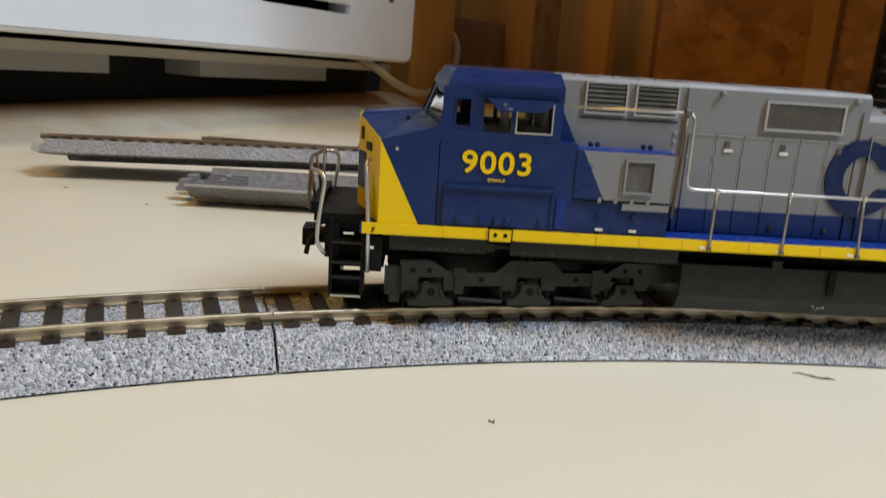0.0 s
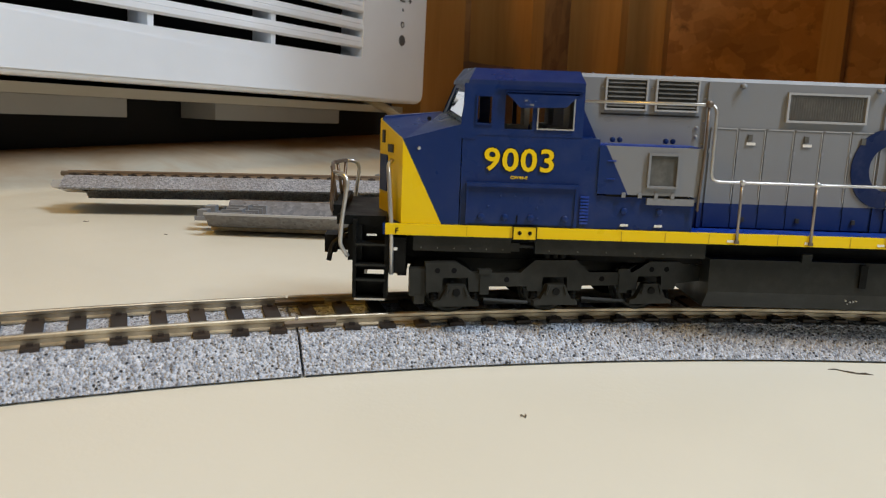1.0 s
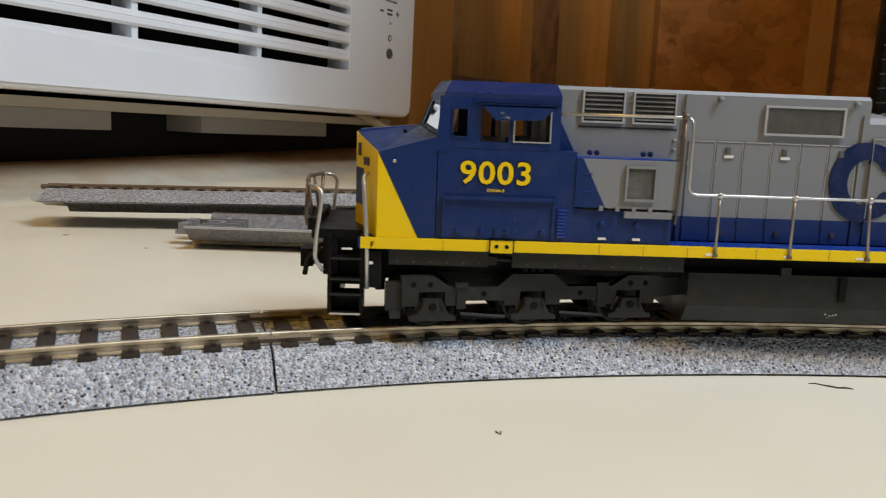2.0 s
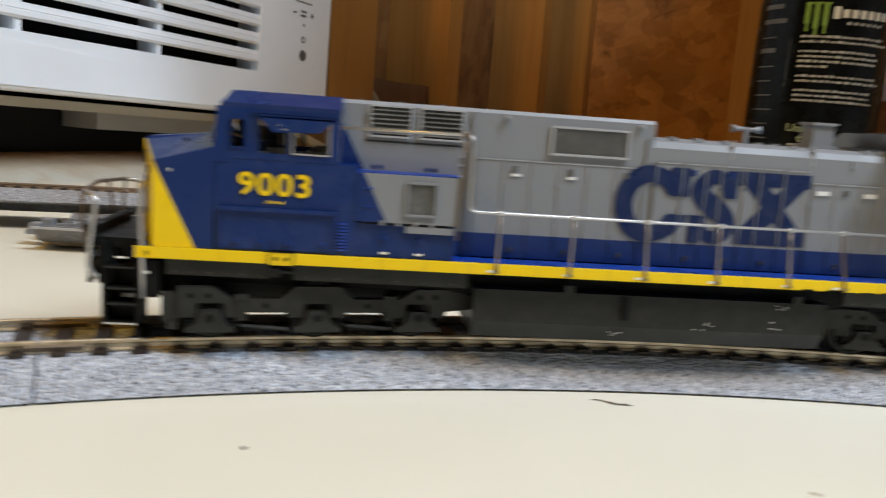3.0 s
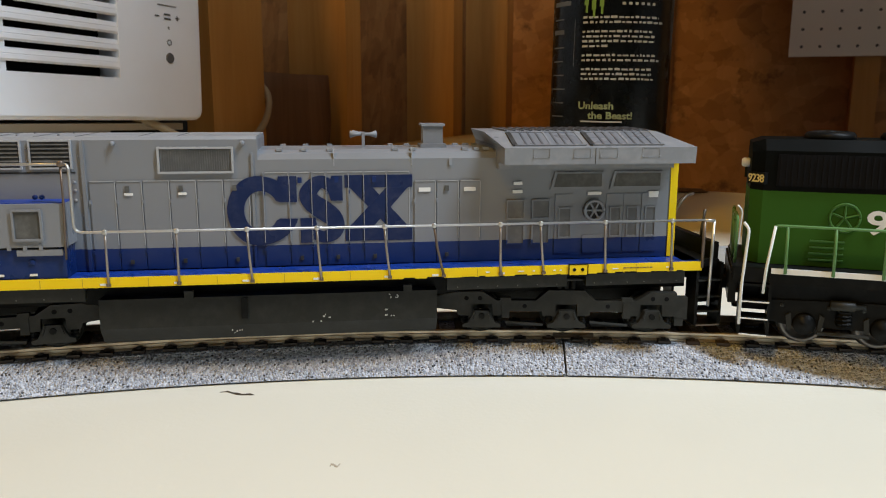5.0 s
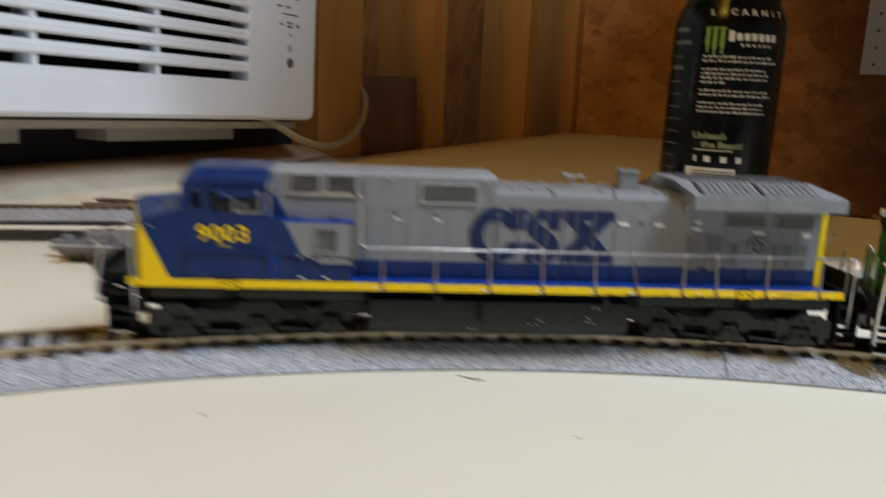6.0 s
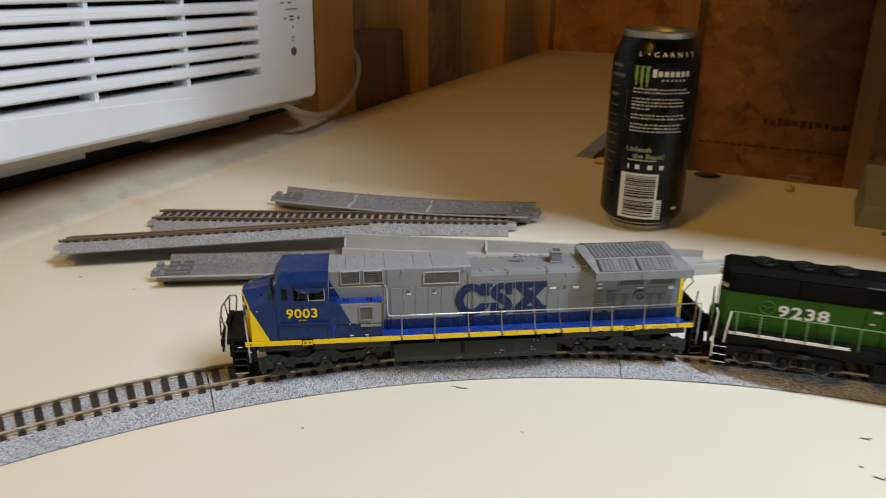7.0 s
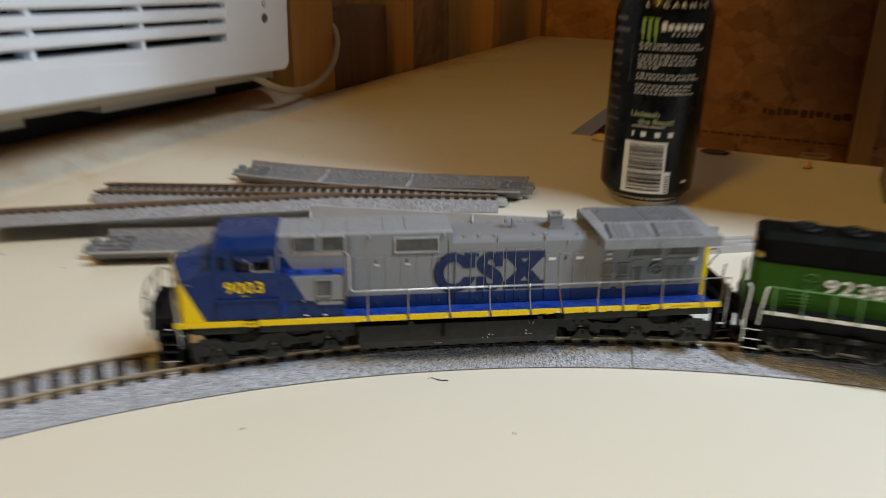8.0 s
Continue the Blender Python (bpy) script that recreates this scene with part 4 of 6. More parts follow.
frame_of(0.0908, 0.0511, 0.0981, 0.0576, 0.00028, "wire", "window_frame", cab, CABW)
frame_of(0.0781, 0.0518, 0.0810, 0.0573, 0.0003, "blue", "window_frame", cab, CABW)
# sunshade over the side windows
bm = bmesh.new()
prism(bm, [(0.0836, 0.0583), (0.0992, 0.0584), (0.0962, 0.0555), (0.0868, 0.0552)], YC - CABW - 0.0014, YC - CABW - 0.0010)
box(bm, 0.0838, YC - CABW - 0.0014, 0.0580, 0.0990, YC - CABW + 0.0001, 0.0586)
shade = lp("sunshade", bm, "blue", cab, "blue sunshade with a bare worn spot")
rng = random.Random(21)
for k in range(9):
    x, z = 0.0871 + rng.uniform(0, 0.0030), 0.0556 + rng.uniform(0, 0.0014)
    lbox("worn_spot", (x, CABW + 0.0013, z, x + rng.uniform(0.0003, 0.0008), CABW + 0.00148, z + rng.uniform(0.0002, 0.0005)), "blue_edge" if k % 3 else "wire", shade, "", 0)
lbox("drip_rail", (0.0822, CABW, 0.0588, 0.1000, CABW + 0.0005, 0.0592), "blue", cab, "", 0.0001)
# raised equipment panel, bolts and louvre below the number
lbox("side_panel", (0.0768, CABW - 0.0002, 0.0308, 0.0998, CABW + 0.0003, 0.0388), "blue", cab, "", 0.0002)
lbox("panel_lip", (0.0764, CABW, 0.0387, 0.1002, CABW + 0.0010, 0.0395), "blue", cab, "", 0.00025)
for x in (0.0764, 0.0995):
    lbox("panel_edge", (x, CABW, 0.0306, x + 0.0006, CABW + 0.0006, 0.0387), "blue", cab, "", 0.0002)
lbox("panel_seam", (0.0873, CABW + 0.0002, 0.0310, 0.0875, CABW + 0.0005, 0.0327), "black", cab, "", 0)
for x in (0.0797, 0.0848, 0.0902, 0.0976):
    knob("bolt", x, CABW + 0.0003, 0.0322, 0.00075, 0.0004, "blue", cab, 12)
for x, z in ((0.0812, 0.0345), (0.0838, 0.0368), (0.0868, 0.0368), (0.0916, 0.0345), (0.0918, 0.0322)):
    knob("rivet", x, CABW + 0.0003, z, 0.00018, 0.0002, "blue_edge", cab, 6)
number("9003", 0.0049, 0.00388, 0.018, 1.1, M["yellow"], cab, "road_figure", pose(0.08735 - X0, -CABW - 0.00016, 0.0444))
number("9003", 0.0052, 0.00388, 0.036, 1.12, M["black"], cab, "figure_outline", pose(0.08735 - X0, -CABW - 0.00004, 0.0444))
me = letters("CW44-9", 0.0007, 0.03, 1.15)
me.materials.append(M["yellow"])
ob = new("class_lettering", me)
ob.parent, ob.location = cab, (0.0874 - X0, -CABW - 0.00008, 0.0407)
me = letters("F", 0.0012, 0.02)
me.materials.append(M["black"])
ob = new("end_letter", me)
ob.parent, ob.location = loco, (0.0620 - X0, -SILLW - 0.00062, 0.0287)
ob["label"] = "small black letter"
# narrow locker behind the cab, with a louvre
lbox("locker", (CABR, CABW - 0.012, 0.0302, 0.1042, CABW - 0.0003, 0.0493), "blue", None, "narrow blue locker behind the cab", 0.0004)
for i in range(9):
    lbox("louvre_slat", (0.1008, CABW - 0.0003, 0.0312 + i * 0.0007, 0.1026, CABW + 0.0001, 0.0316 + i * 0.0007), "blue_bright", None, "", 0)

# hood blocks
h1 = across("front_hood", (CABR, HOODW, 0.0302, 0.1700, 0.0622), hood_paint, None, "tall grey hood with a blue lower band", 0.0004)
bm = bmesh.new()
prism(bm, [(YC - HOODW, 0.0621), (YC + HOODW, 0.0621), (YC + HOODW - 0.0008, 0.0630), (YC - HOODW + 0.0008, 0.0630)], CABR, 0.1699, "x")
lp("hood_roof", soften(bm, 0.0002), "grey_roof", h1)
bm = bmesh.new()
W2 = HOODW
prism(bm, [(YC - W2, 0.0302), (YC + W2, 0.0302), (YC + W2, 0.0572), (YC + W2 - 0.0008, 0.0586), (YC + W2 - 0.0028, 0.0594), (YC - W2 + 0.0028, 0.0594), (YC - W2 + 0.0008, 0.0586), (YC - W2, 0.0572)], 0.1700, 0.2300, "x")
h2 = lp("engine_hood", bm, hood_paint, None, "grey engine hood with a blue lower band")
h3 = across("radiator_hood", (0.2300, HOODW, 0.0302, 0.2790, 0.0600), hood_paint, None, "grey radiator hood with a blue lower band", 0.0003)
rear = across("hood_end", (0.2776, HOODW + 0.0003, 0.0302, 0.2796, 0.0575), "yellow", None, "yellow rear end of the hood", 0.0001)
# roof joints of the front hood
for x in (0.1085, 0.1180, 0.1275, 0.1420, 0.1510):
    lbox("roof_joint", (x, -HOODW + 0.001, 0.0630, x + 0.0002, HOODW - 0.001, 0.06312), "grille_pale", h1, "", 0)
for x in (0.104, 0.1128, 0.1223):
    for d in (0.006, -0.006):
        lbox("roof_latch", (x, d - 0.0004, 0.0630, x + 0.0004, d + 0.0004, 0.0634), "grey", h1, "", 0)
# inlet louvres behind the cab
for x0, x1 in ((0.1062, 0.1153), (0.1172, 0.1266)):
    z0, z1 = 0.0555, 0.0622
    grille = lbox("inlet", (x0, HOODW - 0.0001, z0, x1, HOODW + 0.0002, z1), "grey_dark", h1, "louvred air inlet", 0)
    frame_of(x0 + 0.0003, z0 + 0.0003, x1 - 0.0003, z1 - 0.0003, 0.0004, "trim", "inlet_frame", grille, HOODW, 0.0007)
    for i in range(6):
        z = z0 + 0.0007 + i * 0.00098
        bm = bmesh.new()
        prism(bm, [(YC - HOODW - 0.0001, z), (YC - HOODW - 0.0007, z), (YC - HOODW - 0.0001, z + 0.0007)], x0 + 0.0005, x1 - 0.0005, "x")
        lp("louvre_slat", bm, "grille", grille)
    for k in range(2):
        knob("rivet", x0 - 0.0007, HOODW, 0.0572 + k * 0.003, 0.0003, 0.0003, "grey_roof", h1, 6)
lbox("inlet_shadow_gap", (0.1055, HOODW, 0.0543, 0.1272, HOODW + 0.0001, 0.0547), "grey_dark", h1, "", 0)
for z in (0.0478, 0.0502, 0.0522):
    knob("rivet", 0.1268, HOODW, z, 0.0004, 0.0004, "grey_roof", h1, 6)
# large equipment box behind the cab, flush with the deck's edge
eq = lbox("equipment_box", (0.1042, HOODW - 0.0005, 0.0378, 0.1262, CABW, 0.0480), hood_paint, None, "grey and blue equipment box with a filter", 0.0004)
lbox("box_lid", (0.1042, HOODW, 0.0479, 0.1260, CABW - 0.0012, 0.0482), "blue_bright", eq, "bright blue top of the box", 0.0001)
lbox("box_foot", (0.1042, HOODW - 0.0005, 0.0302, 0.1255, CABW - 0.0007, 0.0374), "blue", eq, "", 0.0004)
lbox("drip_gap", (0.1062, CABW - 0.0014, 0.0373, 0.1240, CABW - 0.0002, 0.0379), "black", eq, "", 0)
for i in range(4):
    lbox("hinge", (0.1095 + i * 0.0035, CABW - 0.0004, 0.0372, 0.1103 + i * 0.0035, CABW + 0.0002, 0.0383), "grey", eq, "", 0.0001)
lbox("box_step", (0.1150, CABW - 0.0006, 0.0358, 0.1252, CABW + 0.0001, 0.0372), "grey", eq, "worn pale step under the box", 0.0002)
frame_of(0.1151, 0.0399, 0.1208, 0.0463, 0.0005, "grey", "filter_frame", eq, CABW, 0.0006)
lbox("filter_mesh", (0.1151, CABW - 0.0001, 0.0399, 0.1208, CABW + 0.0002, 0.0463), "grille", eq, "dark olive filter mesh", 0.0001)
for z in (0.0410, 0.0448):
    lbox("hinge", (0.1060, CABW, z, 0.1078, CABW + 0.00025, z + 0.0002), "blue_bright", eq, "", 0)
for x in (0.1104, 0.1180):
    knob("bolt", x, CABW - 0.0007, 0.0342, 0.0007, 0.0004, "blue", eq, 12)
for x in (0.1098, 0.1172):
    lbox("white_label", (x, CABW - 0.0006, 0.0309, x + 0.0017, CABW - 0.0004, 0.0314), "decal_white", eq, "", 0)
for x in (0.1075, 0.1090, 0.1190, 0.1205):
    knob("lifting_lug", x, CABW - 0.0035, 0.0492, 0.0006, 0.0006, "blue", eq, 8)
# hood doors, one panel each
def door(x0, x1, z0, z1, latch=True, label=False, hood=None, w=HOODW, iron="grey_roof"):
    d = lbox("hood_door", (x0, w - 0.0001, z0, x1, w + 0.0003, z1), hood_paint, hood, "", 0.0001)
    lbox("hinge", (x0 - 0.0003, w, z0 + 0.004, x0 + 0.0002, w + 0.0006, z0 + 0.0048), hood_paint, d, "", 0)
    lbox("hinge", (x0 - 0.0003, w, z1 - 0.0055, x0 + 0.0002, w + 0.0006, z1 - 0.0047), iron, d, "", 0)
    # pale strips put the highlights of the door's rim into the colour
    lbox("door_rim", (x0 + 0.0002, w + 0.0001, z1 - 0.00022, x1 - 0.0002, w + 0.00045, z1), "trim", d, "", 0)
    lbox("door_rim", (x1 - 0.00022, w + 0.0001, max(z0, 0.0366), x1 - 0.00004, w + 0.00042, z1 - 0.0003), "trim", d, "", 0)
    if latch:
        lbox("latch", (x0 + 0.0020, w + 0.0003, z1 - 0.0027, x0 + 0.0030, w + 0.0007, z1 - 0.0013), "grille" if iron == "grey_roof" else iron, d, "", 0.0001)
        lbox("latch", (x0 + 0.0022, w + 0.0003, 0.0318, x0 + 0.0030, w + 0.0007, 0.0328), "grey_dark", d, "", 0.0001)
    if label:
        lbox("white_label", (x0 + 0.0018, w + 0.0003, z1 - 0.0036, x0 + 0.0038, w + 0.0006, z1 - 0.0030), "decal_white", d, "", 0)
    return d
xs = [0.1300, 0.1362, 0.1424, 0.1488, 0.1552, 0.1616, 0.1680]
for i, (a, b) in enumerate(zip(xs, xs[1:])):
    door(a + 0.00012, b - 0.00012, 0.0304, 0.0524, i % 2 == 1, i in (1, 3), h1)
xs = [0.1712, 0.1775, 0.1830, 0.1866, 0.1922, 0.1960, 0.2018, 0.2078]
for i, (a, b) in enumerate(zip(xs, xs[1:])):
    door(a + 0.00012, b - 0.00012, 0.0304, 0.0541, i % 2 == 1, False, h2, HOODW, "blue")
    # thin pale ridges painted as highlights between the doors
    lbox("door_edge", (a - 0.00008, HOODW + 0.0003, 0.0364, a + 0.00010, HOODW + 0.00072, 0.0533), "grey_roof", h2, "", 0.00005)
    lbox("door_edge", (a - 0.00008, HOODW + 0.0001, 0.0534, a + 0.00012, HOODW + 0.0006, 0.0542), "grey_roof", h2, "", 0.00005)
xs = [0.2088, 0.2146, 0.2205, 0.2262]
for i, (a, b) in enumerate(zip(xs, xs[1:])):
    d = door(a + 0.00012, b - 0.00012, 0.0304, 0.0516, i == 1, False, h2)
    if i != 1:
        lbox("white_label", (a + 0.0012, HOODW + 0.0003, 0.0488, a + 0.0042, HOODW + 0.0006, 0.0498), "decal_white", d, "", 0)
for x, w, proud, top in ((0.1286, 0.0009, 0.0006, 0.0621), (0.1684, 0.0006, 0.00045, 0.0590)):
    lbox("corner_post", (x, HOODW - 0.0001, 0.0302, x + w, HOODW + proud, top), hood_paint, h1, "", 0.0002)
for z in (0.0440, 0.0485, 0.0535, 0.0585):
    knob("rivet", 0.1283, HOODW, z, 0.0003, 0.0003, "grey_roof", h1, 6)
# dynamic brake grille of the front hood
frame_of(0.1468, 0.0545, 0.1638, 0.0600, 0.0005, "trim", "grille_frame", h1, HOODW, 0.0007)
gr = lbox("brake_grille", (0.1468, HOODW - 0.0001, 0.0545, 0.1638, HOODW + 0.0002, 0.0600), "grille_pale", h1, "dark ribbed grille", 0)
for i in range(30):
    x = 0.1471 + i * 0.000565
    lbox("grille_rib", (x, HOODW + 0.0002, 0.0547, x + 0.0002, HOODW + 0.0004, 0.0598), "grille_pale", gr, "", 0)
for x in (0.1362, 0.1665):
    knob("lifting_lug", x, HOODW, 0.0614, 0.0006, 0.0012, "grey_roof", h1, 8)
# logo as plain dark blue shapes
def logo(bm):
    return lp("logo_shape", bm, "logo_blue", h2, "large dark blue logo shape")


def slab_shape(corners, lift):
    """A flat block of the logo, cut as one outline."""
    bm = bmesh.new()
    prism(bm, corners, YC - HOODW - 0.00036 - lift, YC - HOODW - 0.0001)
    return logo(bm)


def band(path, lift):
    """A flat band along a smooth path of (x, z, width)."""
    pts = [path[0]] + path + [path[-1]]
    line = []
    for i in range(len(path) - 1):
        p0, p1, p2, p3 = (Vector(p) for p in pts[i:i + 4])
        for k in range(6):
            u = k / 6
            line.append(0.5 * (2 * p1 + (p2 - p0) * u + (2 * p0 - 5 * p1 + 4 * p2 - p3) * u * u + (3 * p1 - p0 - 3 * p2 + p3) * u ** 3))
    line.append(Vector(path[-1]))
    left, right = [], []
    for i, p in enumerate(line):
        d = line[min(i + 1, len(line) - 1)] - line[max(i - 1, 0)]
        d = Vector((d.x, d.y)).normalized() * p.z / 2
        left.append((p.x - d.y, p.y + d.x))
        right.append((p.x + d.y, p.y - d.x))
    return slab_shape(left + right[::-1], lift)


def ring_arc(cx, cz, rx, rz, a0, a1, n=18):
    return [(cx + rx * math.cos(radians(a0 + (a1 - a0) * i / n)), cz + rz * math.sin(radians(a0 + (a1 - a0) * i / n))) for i in range(n + 1)]


slab_shape(ring_arc(0.1696, 0.0445, 0.0102, 0.0087, 60, 90, 6) + ring_arc(0.1696, 0.0445, 0.0074, 0.0087, 95, 265, 28) + ring_arc(0.1696, 0.0445, 0.0102, 0.0087, 270, 346, 12)
           + [(0.1750, 0.0425)] + ring_arc(0.1705, 0.0445, 0.0042, 0.0050, -30, -330, 30) + [(0.1752, 0.0466), (0.1793, 0.0466), (0.1793, 0.0531), (0.1748, 0.0531)], 0.00026)
band([(0.1878, 0.0504, 0.0030), (0.1857, 0.0516, 0.0031), (0.1836, 0.0508, 0.0037), (0.1821, 0.0486, 0.0044), (0.1831, 0.0464, 0.0047), (0.1857, 0.0445, 0.0050), (0.1880, 0.0427, 0.0047), (0.1890, 0.0405, 0.0041), (0.1882, 0.0386, 0.0037), (0.1862, 0.0376, 0.0030), (0.1842, 0.0381, 0.0028), (0.1828, 0.0392, 0.0026)], 0.00016)
slab_shape([(0.1868, 0.0500), (0.1877, 0.0468), (0.1907, 0.0468), (0.1907, 0.0531), (0.1880, 0.0531)], 0.00026)
slab_shape([(0.1800, 0.0362), (0.1828, 0.0362), (0.1844, 0.0388), (0.1838, 0.0425), (0.1800, 0.0425)], 0.00026)
slab_shape([(0.1912, 0.0500), (0.2083, 0.0500), (0.2083, 0.0532), (0.1912, 0.0532)], 0.00010)
slab_shape([(0.1912, 0.0364), (0.2083, 0.0364), (0.2083, 0.0400), (0.1912, 0.0400)], 0.00010)
slab_shape([(0.1925, 0.0500), (0.2020, 0.0400), (0.2072, 0.0400), (0.1983, 0.0500)], 0.00006)
slab_shape([(0.2017, 0.0500), (0.1922, 0.0400), (0.1983, 0.0400), (0.2072, 0.0500)], 0.00014)
# radiator wing roof
bm = bmesh.new()
WW = 0.0206
def wing(x0, x1, w, z):
    return [(x0, YC - w, z), (x1, YC - w, z), (x1, YC + w, z), (x0, YC + w, z)]
loft(bm, [wing(0.2302, 0.2797, WW, 0.0562), wing(0.2302, 0.2799, WW, 0.0603), wing(0.2270, 0.2733, 0.0095, 0.0638)])
radiator = lp("radiator_roof", soften(bm, 0.0003, 2), "grey", None, "overhanging grey radiator roof with dark screens")
across("wing_neck", (0.2302, HOODW + 0.0030, 0.0545, 0.2770, 0.0563), "grey", radiator)
s_ang = math.degrees(math.atan2(0.0035, WW - 0.0095))
for x0, x1 in ((0.2330, 0.2508), (0.2528, 0.2712)):
    for s in (-1, 1):
        fr = Matrix.Translation((0, YC + s * (WW + 0.0095) / 2, 0.06205)) @ pose(0, 0, 0, -s * s_ang)
        bm = bmesh.new()
        box(bm, x0, -0.0045, -0.0001, x1, 0.0045, 0.00025)
        bmesh.ops.transform(bm, matrix=fr, verts=bm.verts)
        scr = lp("radiator_screen", bm, "screen", radiator, "grey radiator screen with dark slots")
        for x, w, mat in [(x0, 0.0006, "grey_dark")] + [(x0 + (x1 - x0) * k / 12, 0.00022, "screen_dark") for k in (2, 3.4, 4.8, 7.4, 8.8, 10.2)] + [((x0 + x1) / 2 + 0.0003, 0.0003, "grey"), (x1, 0.0004, "grey")]:
            bm = bmesh.new()
            box(bm, x - w, -0.0046, 0.0, x + w, 0.0046, 0.0004 if w < 0.0007 else 0.0005)
            bmesh.ops.transform(bm, matrix=fr, verts=bm.verts)
            lp("screen_rib", bm, mat, scr)
        for y0 in (-0.0047, 0.0043):
            bm = bmesh.new()
            box(bm, x0, y0, 0.0, x1, y0 + 0.0004, 0.0004)
            bmesh.ops.transform(bm, matrix=fr, verts=bm.verts)
            lp("screen_rib", bm, "grey", scr)
    bm = bmesh.new()
    box(bm, x0, YC - 0.0085, 0.0637, x1, YC + 0.0085, 0.0640)
    top = lp("radiator_screen", bm, "screen", radiator)
    for i in range(9):
        x = x0 + (x1 - x0) * i / 8
        bm = bmesh.new()
        box(bm, x - 0.0003, YC - 0.0086, 0.0637, x + 0.0003, YC + 0.0086, 0.06425)
        lp("screen_rib", bm, "screen_dark", top)
for x in (0.2375, 0.2415, 0.2478, 0.2520, 0.2545, 0.2590, 0.2655, 0.2700):
    knob("bolt", x, WW, 0.0581, 0.00022, 0.0003, "grey_roof", radiator, 6)
for xa, xb in ((0.2375, 0.2415), (0.2478, 0.2520), (0.2545, 0.2590), (0.2655, 0.2700)):
    frame_of(xa, 0.0579, xb, 0.0601, 0.0001, "grey_roof", "grab_iron", radiator, WW, 0.0001)
lbox("wing_seam", (0.2532, WW - 0.0001, 0.0563, 0.2534, WW + 0.0001, 0.0602), "grille", radiator, "", 0)
# side screens, vents and louvres below the wing
for x0, x1 in ((0.2445, 0.2590), (0.2606, 0.2752)):
    bm = bmesh.new()
    prism(bm, [(x0, 0.0488), (x1, 0.0488), (x1, 0.0534), (x0 + 0.0012, 0.0534)], YC - HOODW - 0.0006, YC - HOODW)
    fr = lp("screen_frame", soften(bm, 0.0002), "grey", h3)
    bm = bmesh.new()
    prism(bm, [(x0 + 0.0010, 0.0495), (x1 - 0.0007, 0.0495), (x1 - 0.0007, 0.0529), (x0 + 0.0018, 0.0529)], YC - HOODW - 0.0008, YC - HOODW - 0.0004)
    lp("screen", bm, "grille", fr, "dark side screen")
for x0, w, z0, z1 in ((0.2330, 0.0048, 0.0412, 0.0462), (0.2330, 0.0048, 0.0345, 0.0400), (0.2398, 0.0048, 0.0412, 0.0462), (0.2398, 0.0048, 0.0345, 0.0400), (0.2470, 0.0034, 0.0360, 0.0440), (0.2610, 0.0030, 0.0360, 0.0440), (0.2657, 0.0030, 0.0360, 0.0440), (0.2708, 0.0030, 0.0360, 0.0440)):
    v = lbox("vent", (x0, HOODW - 0.0001, z0, x0 + w, HOODW + 0.00042, z1), "grille_pale", h3, "dark mesh vent", 0)
    frame_of(x0 + 0.0003, z0 + 0.0003, x0 + w - 0.0003, z1 - 0.0003, 0.0004, hood_paint, "vent_frame", v, HOODW, 0.0007)
for x in (0.2460, 0.2600, 0.2648, 0.2698):
    lbox("hood_door", (x, HOODW - 0.0001, 0.0318, x + 0.0046, HOODW + 0.0003, 0.0475), hood_paint, h3, "", 0.0002)
lbox("locker_door", (0.2537, HOODW, 0.0318, 0.2592, HOODW + 0.0004, 0.0366), hood_paint, h3, "", 0.0002)
# hand brake wheel
bm = bmesh.new()
rr = 0.0026
tube(bm, [(0.2566 + rr * math.cos(2 * math.pi * k / 20), YC - HOODW - 0.0009, 0.0432 + rr * math.sin(2 * math.pi * k / 20)) for k in range(21)], 0.00045, 6)
wheel = lp("brake_wheel", bm, "grey_roof", h3, "grey spoked hand brake wheel", True)
for k in range(6):
    a = 2 * math.pi * k / 6
    bm = bmesh.new()
    tube(bm, [(0.2566, YC - HOODW - 0.0007, 0.0432), (0.2566 + rr * math.cos(a), YC - HOODW - 0.0009, 0.0432 + rr * math.sin(a))], 0.0003, 5)
    lp("spoke", bm, "grey_roof", wheel)
knob("wheel_hub", 0.2566, HOODW + 0.0003, 0.0432, 0.0007, 0.0008, "grey_roof", wheel)
# flat darker disc painted as the shaded recess behind the wheel
bm = bmesh.new()
lathe(bm, [(0.0001, YC - HOODW - 0.0001), (0.0030, YC - HOODW - 0.0001), (0.0030, YC - HOODW)], (0.2566, 0, 0.0432), "y", 20)
lp("wheel_recess", bm, "grille", wheel)
for x, z, w in ((0.2348, 0.0502, 0.0022), (0.2345, 0.0480, 0.0026), (0.2548, 0.0473, 0.0036), (0.2715, 0.0472, 0.0028), (0.2716, 0.0464, 0.0026)):
    lbox("white_label", (x, HOODW, z, x + w, HOODW + 0.0006, z + 0.0008), "decal_white", h3, "", 0)
# horn, exhaust, roof bolts
bm = bmesh.new()
lathe(bm, [(0.00055, -0.0036), (0.0010, -0.0034), (0.00045, -0.0018), (0.0004, 0.0), (0.00045, 0.0018), (0.0010, 0.0034), (0.00055, 0.0036)], (0.1965, YC, 0.0628), "x", 12)
horn = lp("horn", bm, "grey_roof", None, "grey double horn", True)
lbox("horn_post", (0.1961, -0.0005, 0.0593, 0.1969, 0.0005, 0.0634), "grey_roof", horn, "", 0.0001)
bm = bmesh.new()
lathe(bm, [(0.0005, -0.0030), (0.0009, -0.0028), (0.0004, -0.0012), (0.0004, 0.0)], (0.1965, YC + 0.0016, 0.0630), "x", 12)
lp("horn_bell", bm, "grey_roof", horn, "", True)
